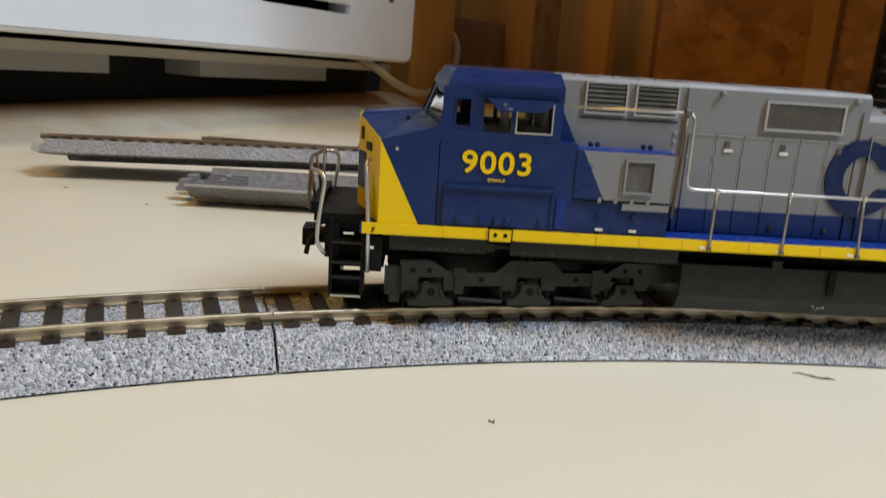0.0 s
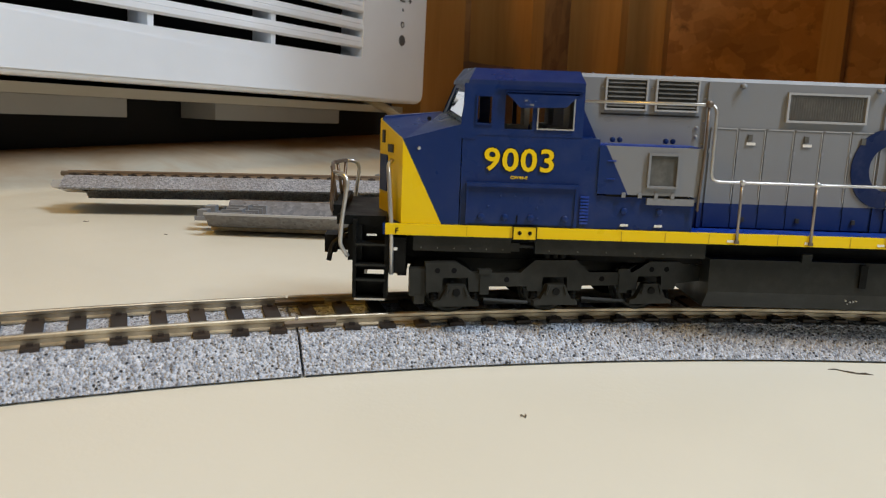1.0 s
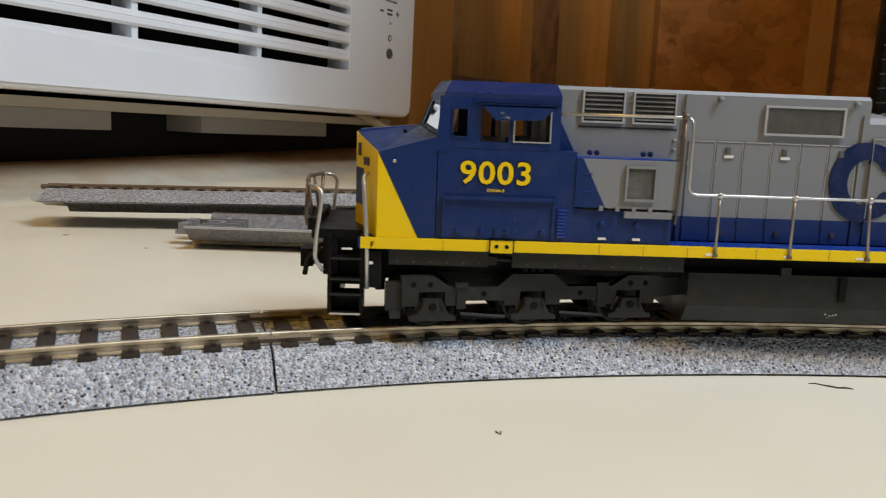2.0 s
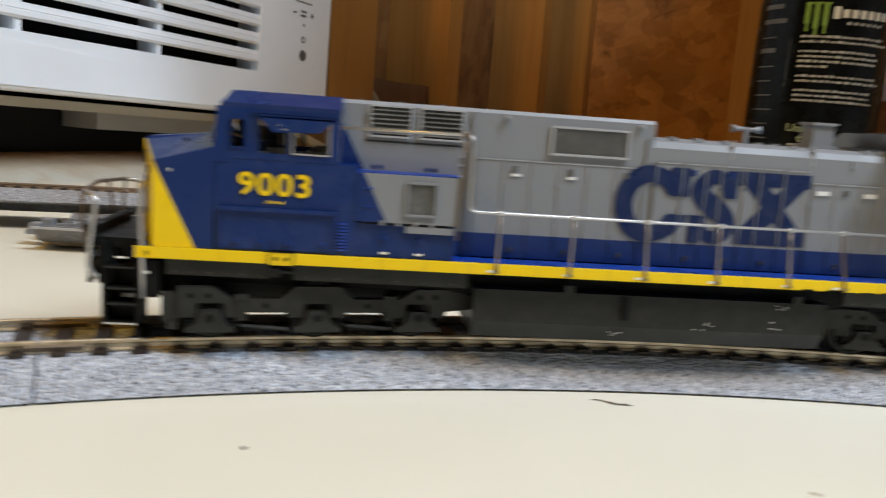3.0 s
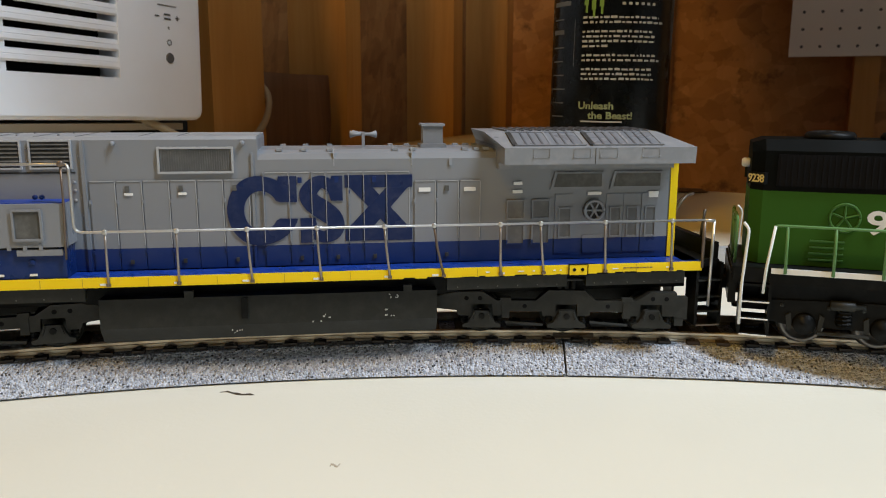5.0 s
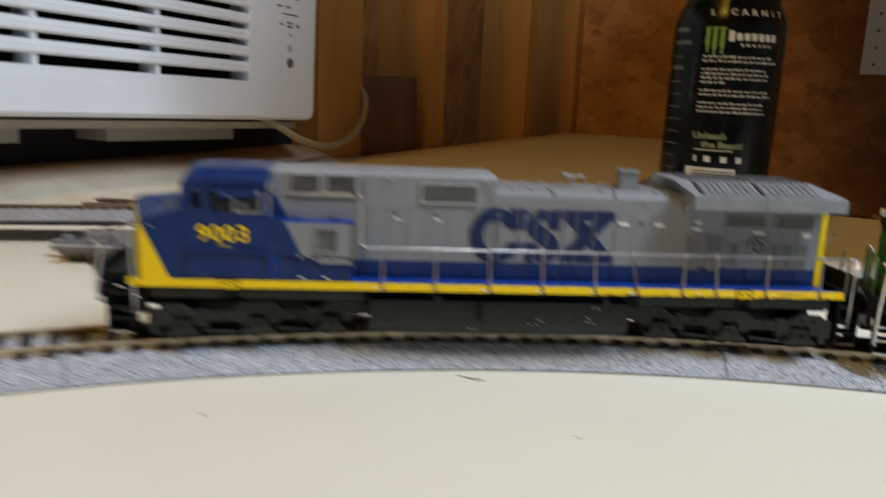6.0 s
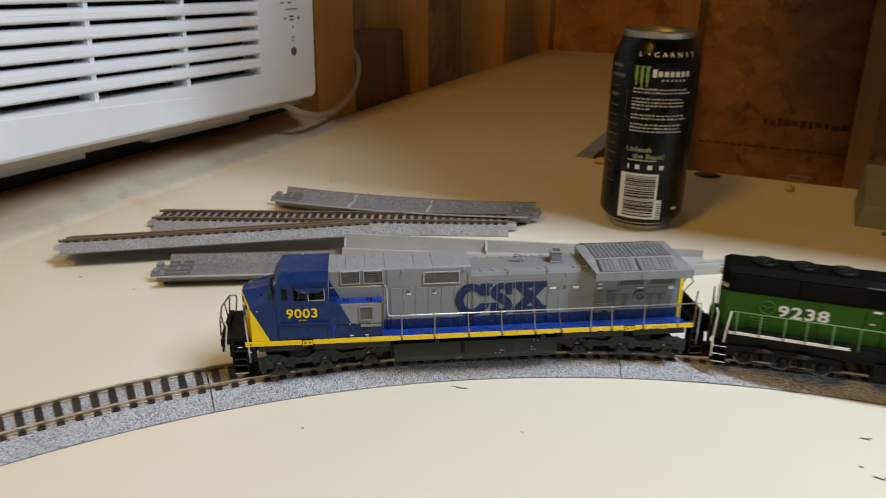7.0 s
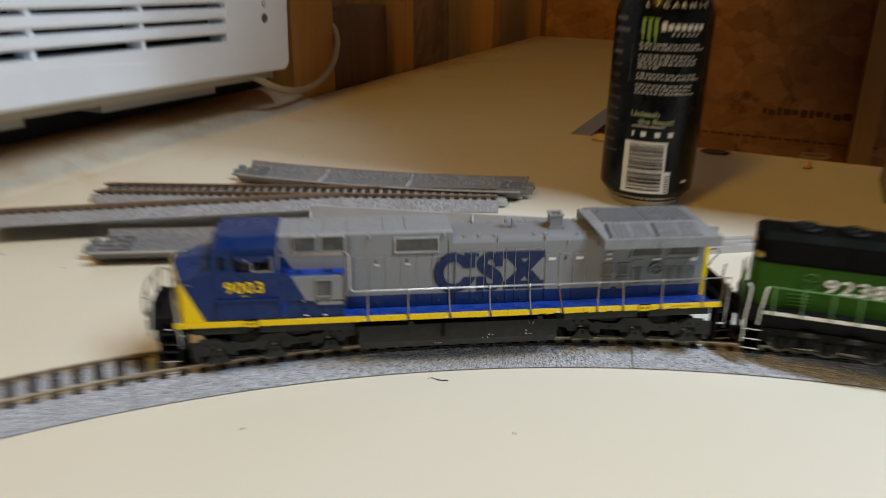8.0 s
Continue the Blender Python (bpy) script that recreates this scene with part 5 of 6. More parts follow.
stack = across("exhaust_stack", (0.2113, 0.0036, 0.0593, 0.2181, 0.0604), "grey", None, "short grey exhaust stack", 0.0002)
bm = bmesh.new()
for c in ((-0.0026, -0.0028, 0.0026, -0.0020), (-0.0026, 0.0020, 0.0026, 0.0028), (-0.0026, -0.0020, -0.0019, 0.0020), (0.0019, -0.0020, 0.0026, 0.0020)):
    box(bm, 0.2147 + c[0], YC + c[1], 0.0603, 0.2147 + c[2], YC + c[3], 0.0650)
lp("stack_pipe", bm, "grey", stack)
# black box stands in for the shaded inside of the open stack
bm = bmesh.new()
box(bm, 0.21275, YC - 0.00205, 0.0612, 0.21665, YC + 0.00205, 0.0640)
lp("stack_soot", bm, "black", stack)
bm = bmesh.new()
for c in ((-0.0031, -0.0033, 0.0031, -0.0021), (-0.0031, 0.0021, 0.0031, 0.0033), (-0.0031, -0.0021, -0.0020, 0.0021), (0.0020, -0.0021, 0.0031, 0.0021)):
    box(bm, 0.2147 + c[0], YC + c[1], 0.0650, 0.2147 + c[2], YC + c[3], 0.0656)
lp("stack_rim", bm, "grey_roof", stack)
for x in (0.1745, 0.1805, 0.1870, 0.2035, 0.2080, 0.2215, 0.2245, 0.2270):
    lbox("roof_clamp", (x, HOODW - 0.0036, 0.0591, x + 0.0014, HOODW - 0.0016, 0.0598), "grey_roof", h2, "", 0.0002, True)
for x in (0.1886, 0.2082):
    lbox("hood_seam", (x, HOODW - 0.0006, 0.0555, x + 0.0002, HOODW + 0.00015, 0.0600), "trim", h2, "", 0)
lbox("sand_hatch", (0.2178, HOODW - 0.0003, 0.0555, 0.2186, HOODW + 0.0004, 0.0572), "grey_roof", h2, "", 0.0001)

# handrails: each stanchion a wire post with a collar
RZ = 0.0412
posts = (0.1350, 0.1512, 0.1676, 0.1842, 0.2007, 0.2130, 0.2298, 0.2402, 0.2572, 0.2752)
lean = (0, 0, 0.0008, 0.0008, 0.0012, 0.0024, 0.0002, 0.0010, 0.0004, 0.0004)
rail = wire("handrail", [(0.0990, HOODW + 0.0072, 0.0570), (0.1275, HOODW + 0.0072, 0.0572), (0.1281, SILLW + 0.0002, 0.0560), (0.1282, SILLW + 0.0004, RZ), (0.2842, SILLW + 0.0004, RZ)], 0.00036, "wire", None, "thin silver wire handrail", 0.0020, True)
for x, k in zip(posts, lean):
    p = wire("stanchion", [(x, SILLW + 0.0004, RZ), (x + k * 0.3, SILLW + 0.0006, 0.0360), (x + k, SILLW + 0.0007, 0.0285)], 0.00033, "wire_post" if k < 0.002 else "wire_dark", None, "", 0.001, True)
    knob("collar", x, SILLW + 0.0004, RZ, 0.00065, 0.0006, "wire", p, 8)
    lbox("foot", (x + k - 0.0005, SILLW + 0.0005, 0.0281, x + k + 0.0005, SILLW + 0.0010, 0.0288), "wire_dark", p, "", 0.0001)
wire("stanchion", [(0.1264, CABW + 0.0002, 0.0573), (0.1264, CABW + 0.0004, 0.0480), (0.1259, CABW + 0.0003, 0.0348)], 0.0003, "wire_dark", None, "brown bare wire stanchion")
knob("collar", 0.1264, CABW, 0.0573, 0.0008, 0.0008, "wire_dark", None, 8)

# front pilot: platform, steps, wires, plough, coupler
pilot = across("front_platform", (0.0490, 0.0158, 0.0292, 0.0596, 0.0312), "black", None, "black front platform with steps", 0.0006)
across("pilot_beam", (0.0515, 0.0165, 0.0215, 0.0545, 0.0292), "black", pilot)
across("anticlimber", (0.0478, 0.0130, 0.0305, 0.0500, 0.0330), "black", pilot, "", 0.0005)
for s in (-1, 1):
    for x in (0.0530, 0.0598):
        bm = bmesh.new()
        y = YC + s * 0.0178
        box(bm, x - 0.0004, min(y, y - s * 0.006), 0.0135, x + 0.0004, max(y, y - s * 0.006), 0.0305)
        lp("step_side", bm, "black", pilot)
    for z in (0.0130, 0.0172, 0.0205, 0.0250):
        bm = bmesh.new()
        y = YC + s * 0.0180
        box(bm, 0.0530, min(y, y - s * 0.005), z, 0.0598, max(y, y - s * 0.005), z + 0.0006)
        st = lp("step", bm, "black", pilot)
        bm = bmesh.new()
        box(bm, 0.0531, min(y, y + s * 0.0002), z + 0.0001, 0.0597, max(y, y + s * 0.0002), z + 0.0005)
        lp("step_edge", bm, "wire" if z < 0.014 else "underbody", st)
for z0, z1 in ((0.0190, 0.0300), (0.0137, 0.0166)):
    lbox("step_back", (0.0532, 0.0125, z0, 0.0597, 0.0142, z1), "black", pilot, "", 0, True)
lbox("step_gusset", (0.0545, 0.0165, 0.0166, 0.0588, 0.0176, 0.0176), "black", pilot, "", 0.0002, True)
lbox("white_label", (0.0556, 0.0182, 0.0273, 0.0578, 0.0184, 0.0277), "decal_white", pilot, "", 0)
lbox("white_label", (0.0606, 0.0182, 0.0243, 0.0622, 0.0184, 0.0249), "decal_white", pilot, "", 0)
lbox("cab_step_side", (0.0603, 0.0150, 0.0192, 0.0640, 0.0180, 0.0270), "black", pilot, "", 0.0003)
bm = bmesh.new()
prism(bm, [(0.0528, 0.0122), (0.0540, 0.0122), (0.0552, 0.0215), (0.0530, 0.0215)], YC - 0.0118, YC + 0.0118)
lp("snow_plough", bm, "black", pilot)
bm = bmesh.new()
prism(bm, [(0.0460, 0.0208), (0.0520, 0.0208), (0.0520, 0.0240), (0.0460, 0.0240)], YC - 0.0018, YC + 0.0018)
box(bm, 0.0450, YC - 0.0036, 0.0205, 0.0478, YC + 0.0030, 0.0246)
lp("coupler", soften(bm, 0.0006), "black", pilot, "black knuckle coupler")
wire("front_rail", [(0.0516, 0.0176, 0.0225), (0.0499, 0.0178, 0.0250), (0.0502, 0.0176, 0.0300), (0.0513, 0.0172, 0.0384), (0.0506, 0.0165, 0.0400), (0.0482, 0.0150, 0.0403)], 0.0005, "wire", pilot, "", 0.0012, True)
wire("front_rail", [(0.0610, 0.0182, 0.0190), (0.0608, 0.0183, 0.0290), (0.0600, 0.0172, 0.0400), (0.0598, 0.0160, 0.0425), (0.0606, 0.0150, 0.0432)], 0.0005, "wire", pilot, "", 0.0015, True)
wire("front_rail", [(0.0480, 0.0150, 0.0403), (0.0476, 0.0140, 0.0324), (0.0478, 0.0110, 0.0310)], 0.00045, "wire_dark", pilot, "", 0.0012, True)
wire("front_rail", [(0.0481, 0.0150, 0.0404), (0.0464, 0.0, 0.0410), (0.0481, -0.0150, 0.0404)], 0.00045, "wire_dark", pilot, "", 0.0015)
for d in (0.006, -0.006):
    wire("front_rail", [(0.0468, d, 0.0408), (0.0480, d, 0.0325)], 0.0004, "wire_dark", pilot)
wire("air_hose", [(0.0510, 0.0050, 0.0250), (0.0470, 0.0055, 0.0235), (0.0462, 0.0055, 0.0190)], 0.0006, "rubber", pilot, "", 0.002, True)

# rear end: platform, steps, wires
back_end = across("rear_platform", (0.2800, 0.0158, 0.0282, 0.2905, 0.0300), "black", None, "black rear platform with steps", 0.0005)
across("end_plate", (0.2885, 0.0150, 0.0215, 0.2905, 0.0345), "black", back_end)
for s in (-1, 1):
    for x in (0.2838, 0.2905):
        bm = bmesh.new()
        y = YC + s * 0.0178
        box(bm, x - 0.0004, min(y, y - s * 0.006), 0.0125, x + 0.0004, max(y, y - s * 0.006), 0.0295)
        lp("step_side", bm, "black", back_end)
    for z in (0.0122, 0.0160, 0.0200, 0.0245):
        bm = bmesh.new()
        y = YC + s * 0.0180
        box(bm, 0.2838, min(y, y - s * 0.005), z, 0.2905, max(y, y - s * 0.005), z + 0.0006)
        st = lp("step", bm, "black", back_end)
        bm = bmesh.new()
        box(bm, 0.2839, min(y, y + s * 0.0002), z + 0.0001, 0.2904, max(y, y + s * 0.0002), z + 0.0005)
        lp("step_edge", bm, "wire_dark" if z < 0.013 else "underbody", st)
lbox("step_back", (0.2840, 0.0120, 0.0175, 0.2904, 0.0128, 0.0295), "black", back_end, "", 0, True)
wire("end_rail", [(0.2842, SILLW + 0.0004, RZ), (0.2868, SILLW + 0.0004, RZ - 0.0002)], 0.00045, "wire", back_end, "", 0.001, True)
wire("end_rail", [(0.2842, SILLW + 0.0003, RZ), (0.2842, SILLW + 0.0004, 0.0285)], 0.00045, "wire_dark", back_end, "", 0.001, True)
wire("end_rail", [(0.2868, SILLW + 0.0003, RZ), (0.2866, SILLW + 0.0004, 0.0180)], 0.00042, "wire", back_end, "", 0.001, True)
wire("end_rail", [(0.2796, 0.0100, 0.0420), (0.2830, 0.0090, 0.0465), (0.2880, 0.0040, 0.0462), (0.2905, -0.0040, 0.0455), (0.2905, -0.0120, 0.0420), (0.2900, -0.0150, 0.0300)], 0.00032, "wire_dark", back_end, "", 0.004)
wire("end_rail", [(0.2895, 0.0060, 0.0340), (0.2905, 0.0058, 0.0420)], 0.0004, "wire_dark", back_end)
bm = bmesh.new()
prism(bm, [(0.2900, 0.0208), (0.3010, 0.0208), (0.3010, 0.0240), (0.2900, 0.0240)], YC - 0.0018, YC + 0.0018)
box(bm, 0.2985, YC - 0.0036, 0.0205, 0.3014, YC + 0.0030, 0.0246)
lp("coupler", soften(bm, 0.0006), "black", back_end, "black knuckle coupler")
bm = bmesh.new()
lathe(bm, [(0.0001, 0.2800), (0.0020, 0.2800), (0.0020, 0.2792)], (0, YC - 0.0055, 0.0435), "x", 16)
lp("end_disc", bm, "yellow", rear)

# fuel tank and pipes
bm = bmesh.new()
prism(bm, [(YC - 0.0152, 0.0238), (YC + 0.0152, 0.0238), (YC + 0.0156, 0.0165), (YC + 0.0130, 0.0125), (YC - 0.0130, 0.0125), (YC - 0.0156, 0.0165)], 0.1312, 0.2142, "x")
tank = lp("fuel_tank", soften(bm, 0.0006, 2), "underbody", None, "dark grey fuel tank with chipped paint")
lbox("filler", (0.1650, 0.0150, 0.0182, 0.1666, 0.0160, 0.0234), "black", tank, "", 0.0002)
lbox("tank_bracket", (0.1515, 0.0150, 0.0236, 0.1537, 0.0160, 0.0256), "underbody", tank, "", 0.0002)
lbox("tank_bracket", (0.2055, 0.0150, 0.0236, 0.2077, 0.0160, 0.0256), "underbody", tank, "", 0.0002)
rng = random.Random(5)
for x, z, sp in ((0.1845, 0.0172, 0.0022), (0.2018, 0.0181, 0.0018), (0.2030, 0.0228, 0.0012), (0.1635, 0.0143, 0.0016)):
    for k in range(5):
        a, b = x + rng.uniform(-sp, sp), z + rng.uniform(-sp, sp) * 0.55
        lbox("paint_chip", (a, 0.0154, b, a + rng.uniform(0.0002, 0.0006), 0.0158, b + rng.uniform(0.00015, 0.00035)), "wire", tank, "", 0)

# trucks
def truck(xc, mirror, yaw):
    x = [xc - 0.0224, xc, xc + 0.0224]
    top = [(-0.0288, 0.0150), (-0.0290, 0.0220), (-0.0222, 0.0221), (-0.0184, 0.0197), (-0.0080, 0.0197), (-0.0048, 0.0225)]
    prof = top + [(0.0048, 0.0225), (0.0080, 0.0197), (0.0184, 0.0197), (0.0222, 0.0221), (0.0290, 0.0220), (0.0348, 0.0208), (0.0348, 0.0176), (0.0290, 0.0170)]
    for p in (0.0224, 0.0, -0.0224):
        prof += [(p + 0.0062, 0.0156), (p + 0.0030, 0.0156), (p + 0.0028, 0.0187), (p - 0.0028, 0.0187), (p - 0.0030, 0.0156), (p - 0.0062, 0.0156)]
        if p > -0.02:
            prof += [(p - 0.0064, 0.0167), (p - 0.0160, 0.0167)]
    truck_frame = across("truck", (xc - 0.022, 0.0055, 0.0150, xc + 0.022, 0.0215), "underbody", None, "black six-wheel truck")
    for s in (-1, 1):
        bm = bmesh.new()
        y = YC + s * 0.0132
        prism(bm, [(xc + (a if not mirror else -a), b) for a, b in prof], min(y, y + s * 0.0022), max(y, y + s * 0.0022))
        side = lp("side_frame", soften(bm, 0.0003), "truck_grey", truck_frame, "black cast truck side frame")
        for xx in x:
            bm = bmesh.new()
            y0 = YC + s * 0.0150
            prism(bm, [(xx - 0.0050, 0.0127), (xx + 0.0050, 0.0127), (xx + 0.0050, 0.0136), (xx + 0.0036, 0.0140), (xx + 0.0027, 0.0156), (xx + 0.0020, 0.0173), (xx - 0.0020, 0.0173), (xx - 0.0027, 0.0156), (xx - 0.0036, 0.0140), (xx - 0.0050, 0.0136)], min(y0, y0 + s * 0.0018), max(y0, y0 + s * 0.0018))
            jb = lp("journal_box", soften(bm, 0.0004), "truck_grey", side)
            bm = bmesh.new()
            tube(bm, [(xx - 0.0018, y0 + s * 0.0019, 0.0170), (xx - 0.0024, y0 + s * 0.0020, 0.0150)], 0.0003, 5)
            tube(bm, [(xx + 0.0018, y0 + s * 0.0019, 0.0170), (xx + 0.0024, y0 + s * 0.0020, 0.0150)], 0.0003, 5)
            lp("journal_rib", bm, "truck_grey", jb)
            for dx in (-0.0045, 0.0045):
                bm = bmesh.new()
                lathe(bm, [(0.0010, 0.0136), (0.0011, 0.0140), (0.0009, 0.0144), (0.0011, 0.0148), (0.0009, 0.0152), (0.0011, 0.0157)], (xx + dx, YC + s * 0.0142, 0), "z", 8)
                lp("spring", bm, "black", side)
            bm = bmesh.new()
            lathe(bm, [(0.0001, y0 + s * 0.0021), (0.0008, y0 + s * 0.0021), (0.0009, y0 + s * 0.0017)], (xx, 0, 0.0158), "y", 10)
            lp("bearing_cap", bm, "black", jb)
        # dark discs stand in for the shade inside the frame's holes
        for dx, z in ((-0.0264, 0.0203), (-0.0228, 0.0203), (0.0228, 0.0203), (0.0264, 0.0203), (-0.0110, 0.0182), (0.0110, 0.0182)):
            bm = bmesh.new()
            lathe(bm, [(0.0001, YC + s * 0.01545), (0.0006, YC + s * 0.01545), (0.0008, YC + s * 0.0150)], (xc + dx, 0, z), "y", 10)
            lp("frame_hole", bm, "dark", side)
        for dx in (-0.0160, 0.0160):
            bm = bmesh.new()
            y0 = YC + s * 0.0146
            box(bm, xc + dx - 0.0014, min(y0, y0 + s * 0.0014), 0.0196, xc + dx + 0.0014, max(y0, y0 + s * 0.0014), 0.0206)
            box(bm, xc + dx - 0.0010, min(y0, y0 + s * 0.0011), 0.0150, xc + dx + 0.0010, max(y0, y0 + s * 0.0011), 0.0197)
            lp("brake_bracket", soften(bm, 0.0002), "truck_grey", side)
        for dx in (-0.0112, 0.0112):
            bm = bmesh.new()
            y0 = YC + s * 0.0140
            box(bm, xc + dx - 0.0045, min(y0, y0 + s * 0.001), 0.0126, xc + dx + 0.0045, max(y0, y0 + s * 0.001), 0.0133)
            lp("brake_rod", bm, "black", side)
            bm = bmesh.new()
            tube(bm, [(xc + dx - 0.005, YC + s * 0.0158, 0.0140), (xc + dx + 0.005, YC + s * 0.0158, 0.0132)], 0.0004, 5)
            lp("brake_rod", bm, "underbody", side)
        for a, b, z0, z1 in ((-0.0322, -0.0288, 0.0146, 0.0206), (-0.0312, -0.0290, 0.0128, 0.0150)):
            a, b = sorted((xc + (-a if mirror else a), xc + (-b if mirror else b)))
            bm = bmesh.new()
            y0 = YC + s * 0.0124
            box(bm, a, min(y0, y0 + s * 0.0022), z0, b, max(y0, y0 + s * 0.0022), z1)
            lp("end_bracket", soften(bm, 0.0004), "truck_grey", side)
        for dx in (-0.0018, 0.0, 0.0018):
            bm = bmesh.new()
            lathe(bm, [(0.0007, 0.0228), (0.0007, 0.0262)], (xc + dx, YC + s * 0.0145, 0), "z", 8)
            lp("spring", bm, "black", side)
    for xx in x:
        bm = bmesh.new()
        lathe(bm, [(0.0010, -0.0105), (0.0010, 0.0105)], (xx, YC, 0.0152), "y", 10)
        ax = lp("axle", bm, "steel", truck_frame)
        for s in (-1, 1):
            bm = bmesh.new()
            lathe(bm, [(0.0008, s * 0.0070), (0.0062, s * 0.0070), (0.0063, s * 0.0076), (0.0056, s * 0.0079), (0.0055, s * 0.0101), (0.0046, s * 0.0101), (0.0044, s * 0.0096), (0.0012, s * 0.0094), (0.0010, s * 0.0104)], (xx, YC, 0.0152), "y", 28)
            lp("wheel", bm, "underbody", ax, "", True)
            bm = bmesh.new()
            lathe(bm, [(0.00560, s * 0.0080), (0.00565, s * 0.0100)], (xx, YC, 0.0152), "y", 28, False)
            lp("tread", bm, "steel", ax, "", True)
    turn = Matrix.Translation((xc - X0, 0, 0)) @ pose(0, 0, 0, 0, 0, yaw) @ Matrix.Translation((X0 - xc, 0, 0))
    truck_frame.matrix_local = turn


truck(0.0946, False, 9.0)
truck(0.2510, True, -8.6)

# ---- the green and black model locomotive coupled behind ----
green = empty("model_locomotive", pose(0.2996, 0.1825, 0, 0, 0, -25.5), "green and black model diesel locomotive with white edges on the track", "model locomotive", "model locomotives")
GW, GD = 0.0107, 0.0165


def gp(name, bm, mat, parent=None, label="", smooth=False):
    return part(name, bm, M[mat] if isinstance(mat, str) else mat, parent or green, label, smooth)


def gbox(name, c, mat, parent=None, label="", soft=0.0002, both=False):
    x0, d0, z0, x1, d1, z1 = c
    out = None
    for s in ((-1, 1) if both else (-1,)):
        bm = bmesh.new()
        box(bm, x0, min(s * d0, s * d1), z0, x1, max(s * d0, s * d1), z1)
        ob = gp(name, soften(bm, soft), mat, parent, label)
        out = out or ob
    return out


def gwire(name, pts, r=0.00042, mat="wire_green", parent=None, bend=0.0015, both=True):
    out = None
    for s in ((-1, 1) if both else (-1,)):
        bm = bmesh.new()
        tube(bm, rounded([(x, s * d, z) for x, d, z in pts], bend), r, 6)
        ob = gp(name, bm, mat, parent, "", True)
        out = out or ob
    return out


two_tone = paint_by("green_black_paint", [(GREEN, []), ((0.0035, 0.004, 0.0035), [(0, 1, 0.0492)])], 0.5, 0.0)
two_tone.node_tree.nodes["Principled BSDF"].inputs["Specular IOR Level"].default_value = 0.04
GL = 0.205
bm = bmesh.new()
ring = [(-GW, 0.0302), (GW, 0.0302), (GW, 0.0594), (GW - 0.0030, 0.0622), (-GW + 0.0030, 0.0622), (-GW, 0.0594)]
end = [(-GW + 0.0030, 0.0302), (GW - 0.0030, 0.0302), (GW - 0.0030, 0.0588), (GW - 0.0045, 0.0612), (-GW + 0.0045, 0.0612), (-GW + 0.0030, 0.0588)]
loft(bm, [[(0.0, a, b) for a, b in end], [(0.0030, a, b) for a, b in ring], [(GL - 0.05, a, b) for a, b in ring]])
ghood = gp("long_hood", soften(bm, 0.0003), two_tone, None, "long hood, green below and black above")
bm = bmesh.new()
box(bm, GL - 0.0499, -GD, 0.0302, GL - 0.018, GD, 0.0650)
gp("cab", soften(bm, 0.0012, 2), two_tone, None, "green and black cab")
bm = bmesh.new()
box(bm, GL - 0.0179, -0.0120, 0.0302, GL + 0.004, 0.0120, 0.0500)
gp("short_hood", soften(bm, 0.0015, 2), two_tone)
bm = bmesh.new()
box(bm, -0.0030, -GD + 0.0003, 0.0262, GL + 0.012, GD - 0.0003, 0.0300)
gp("deck", soften(bm, 0.0004), "black")
bm = bmesh.new()
box(bm, 0.004, -0.0135, 0.0215, GL, 0.0135, 0.0263)
gp("underframe", bm, "black")
# white edge of the deck, broken where the paint stops
for x0, x1 in ((0.0060, 0.0610), (0.0815, 0.0872), (0.120, 0.150)):
    gbox("white_sill_edge", (x0, GD - 0.0002, 0.0288, x1, GD + 0.0003, 0.0302), "white_paint", None, "white painted sill edge", 0.0001, True)
# radiator screens under the roof edge
for x0, x1 in ((0.0060, 0.0345), (0.0360, 0.0640)):
    scr = gbox("radiator_screen", (x0, GW - 0.0001, 0.0505, x1, GW + 0.0004, 0.0585), "dark", ghood, "black radiator screen", 0.0001, True)
    for i in range(int((x1 - x0) / 0.0014)):
        gbox("screen_rib", (x0 + 0.0006 + i * 0.0014, GW + 0.0004, 0.0508, x0 + 0.0010 + i * 0.0014, GW + 0.0006, 0.0582), "dark", scr, "", 0)
gbox("roof_line", (0.0640, GW - 0.0003, 0.0594, GL - 0.05, GW + 0.0002, 0.0600), "grille", ghood, "", 0.0001)
gbox("white_label", (0.0690, GW, 0.0474, 0.0725, GW + 0.0003, 0.0484), "decal_white", ghood, "", 0)
gbox("white_label", (0.0682, GW, 0.0412, 0.0705, GW + 0.0003, 0.0418), "chip", ghood, "", 0)
# three roof fans
for x in (0.0190, 0.0370, 0.0550):
    bm = bmesh.new()
    lathe(bm, [(0.0062, 0.0618), (0.0062, 0.0630), (0.0056, 0.0638), (0.0044, 0.0641), (0.0042, 0.0634), (0.0014, 0.0633), (0.0012, 0.0641), (0.0001, 0.0643)], (x, 0, 0), "z", 28)
    fan = gp("roof_fan", bm, "black", ghood, "round black roof fan", True)
    for k in range(8):
        bm = bmesh.new()
        box(bm, 0.0012, -0.0002, 0.0634, 0.0056, 0.0002, 0.0639)
        bmesh.ops.transform(bm, matrix=pose(x, 0, 0, 0, 0, k * 45), verts=bm.verts)
        gp("fan_blade", bm, "underbody", fan)
for x in (0.083, 0.094, 0.112):
    gbox("roof_hatch", (x, -0.0060, 0.0620, x + 0.008, 0.0060, 0.0627), "black", ghood, "", 0.0003)
gwire("lifting_ring", [(0.1010, 0.0050, 0.0620), (0.1010, 0.0050, 0.0646), (0.1035, 0.0050, 0.0646), (0.1035, 0.0050, 0.0620)], 0.0004, "wire_dark", ghood)
number("9238", 0.0062, 0.0060, 0.02, 1.3, M["decal_white"], ghood, "road_figure", pose(0.0390, -GW - 0.0003, 0.0421))
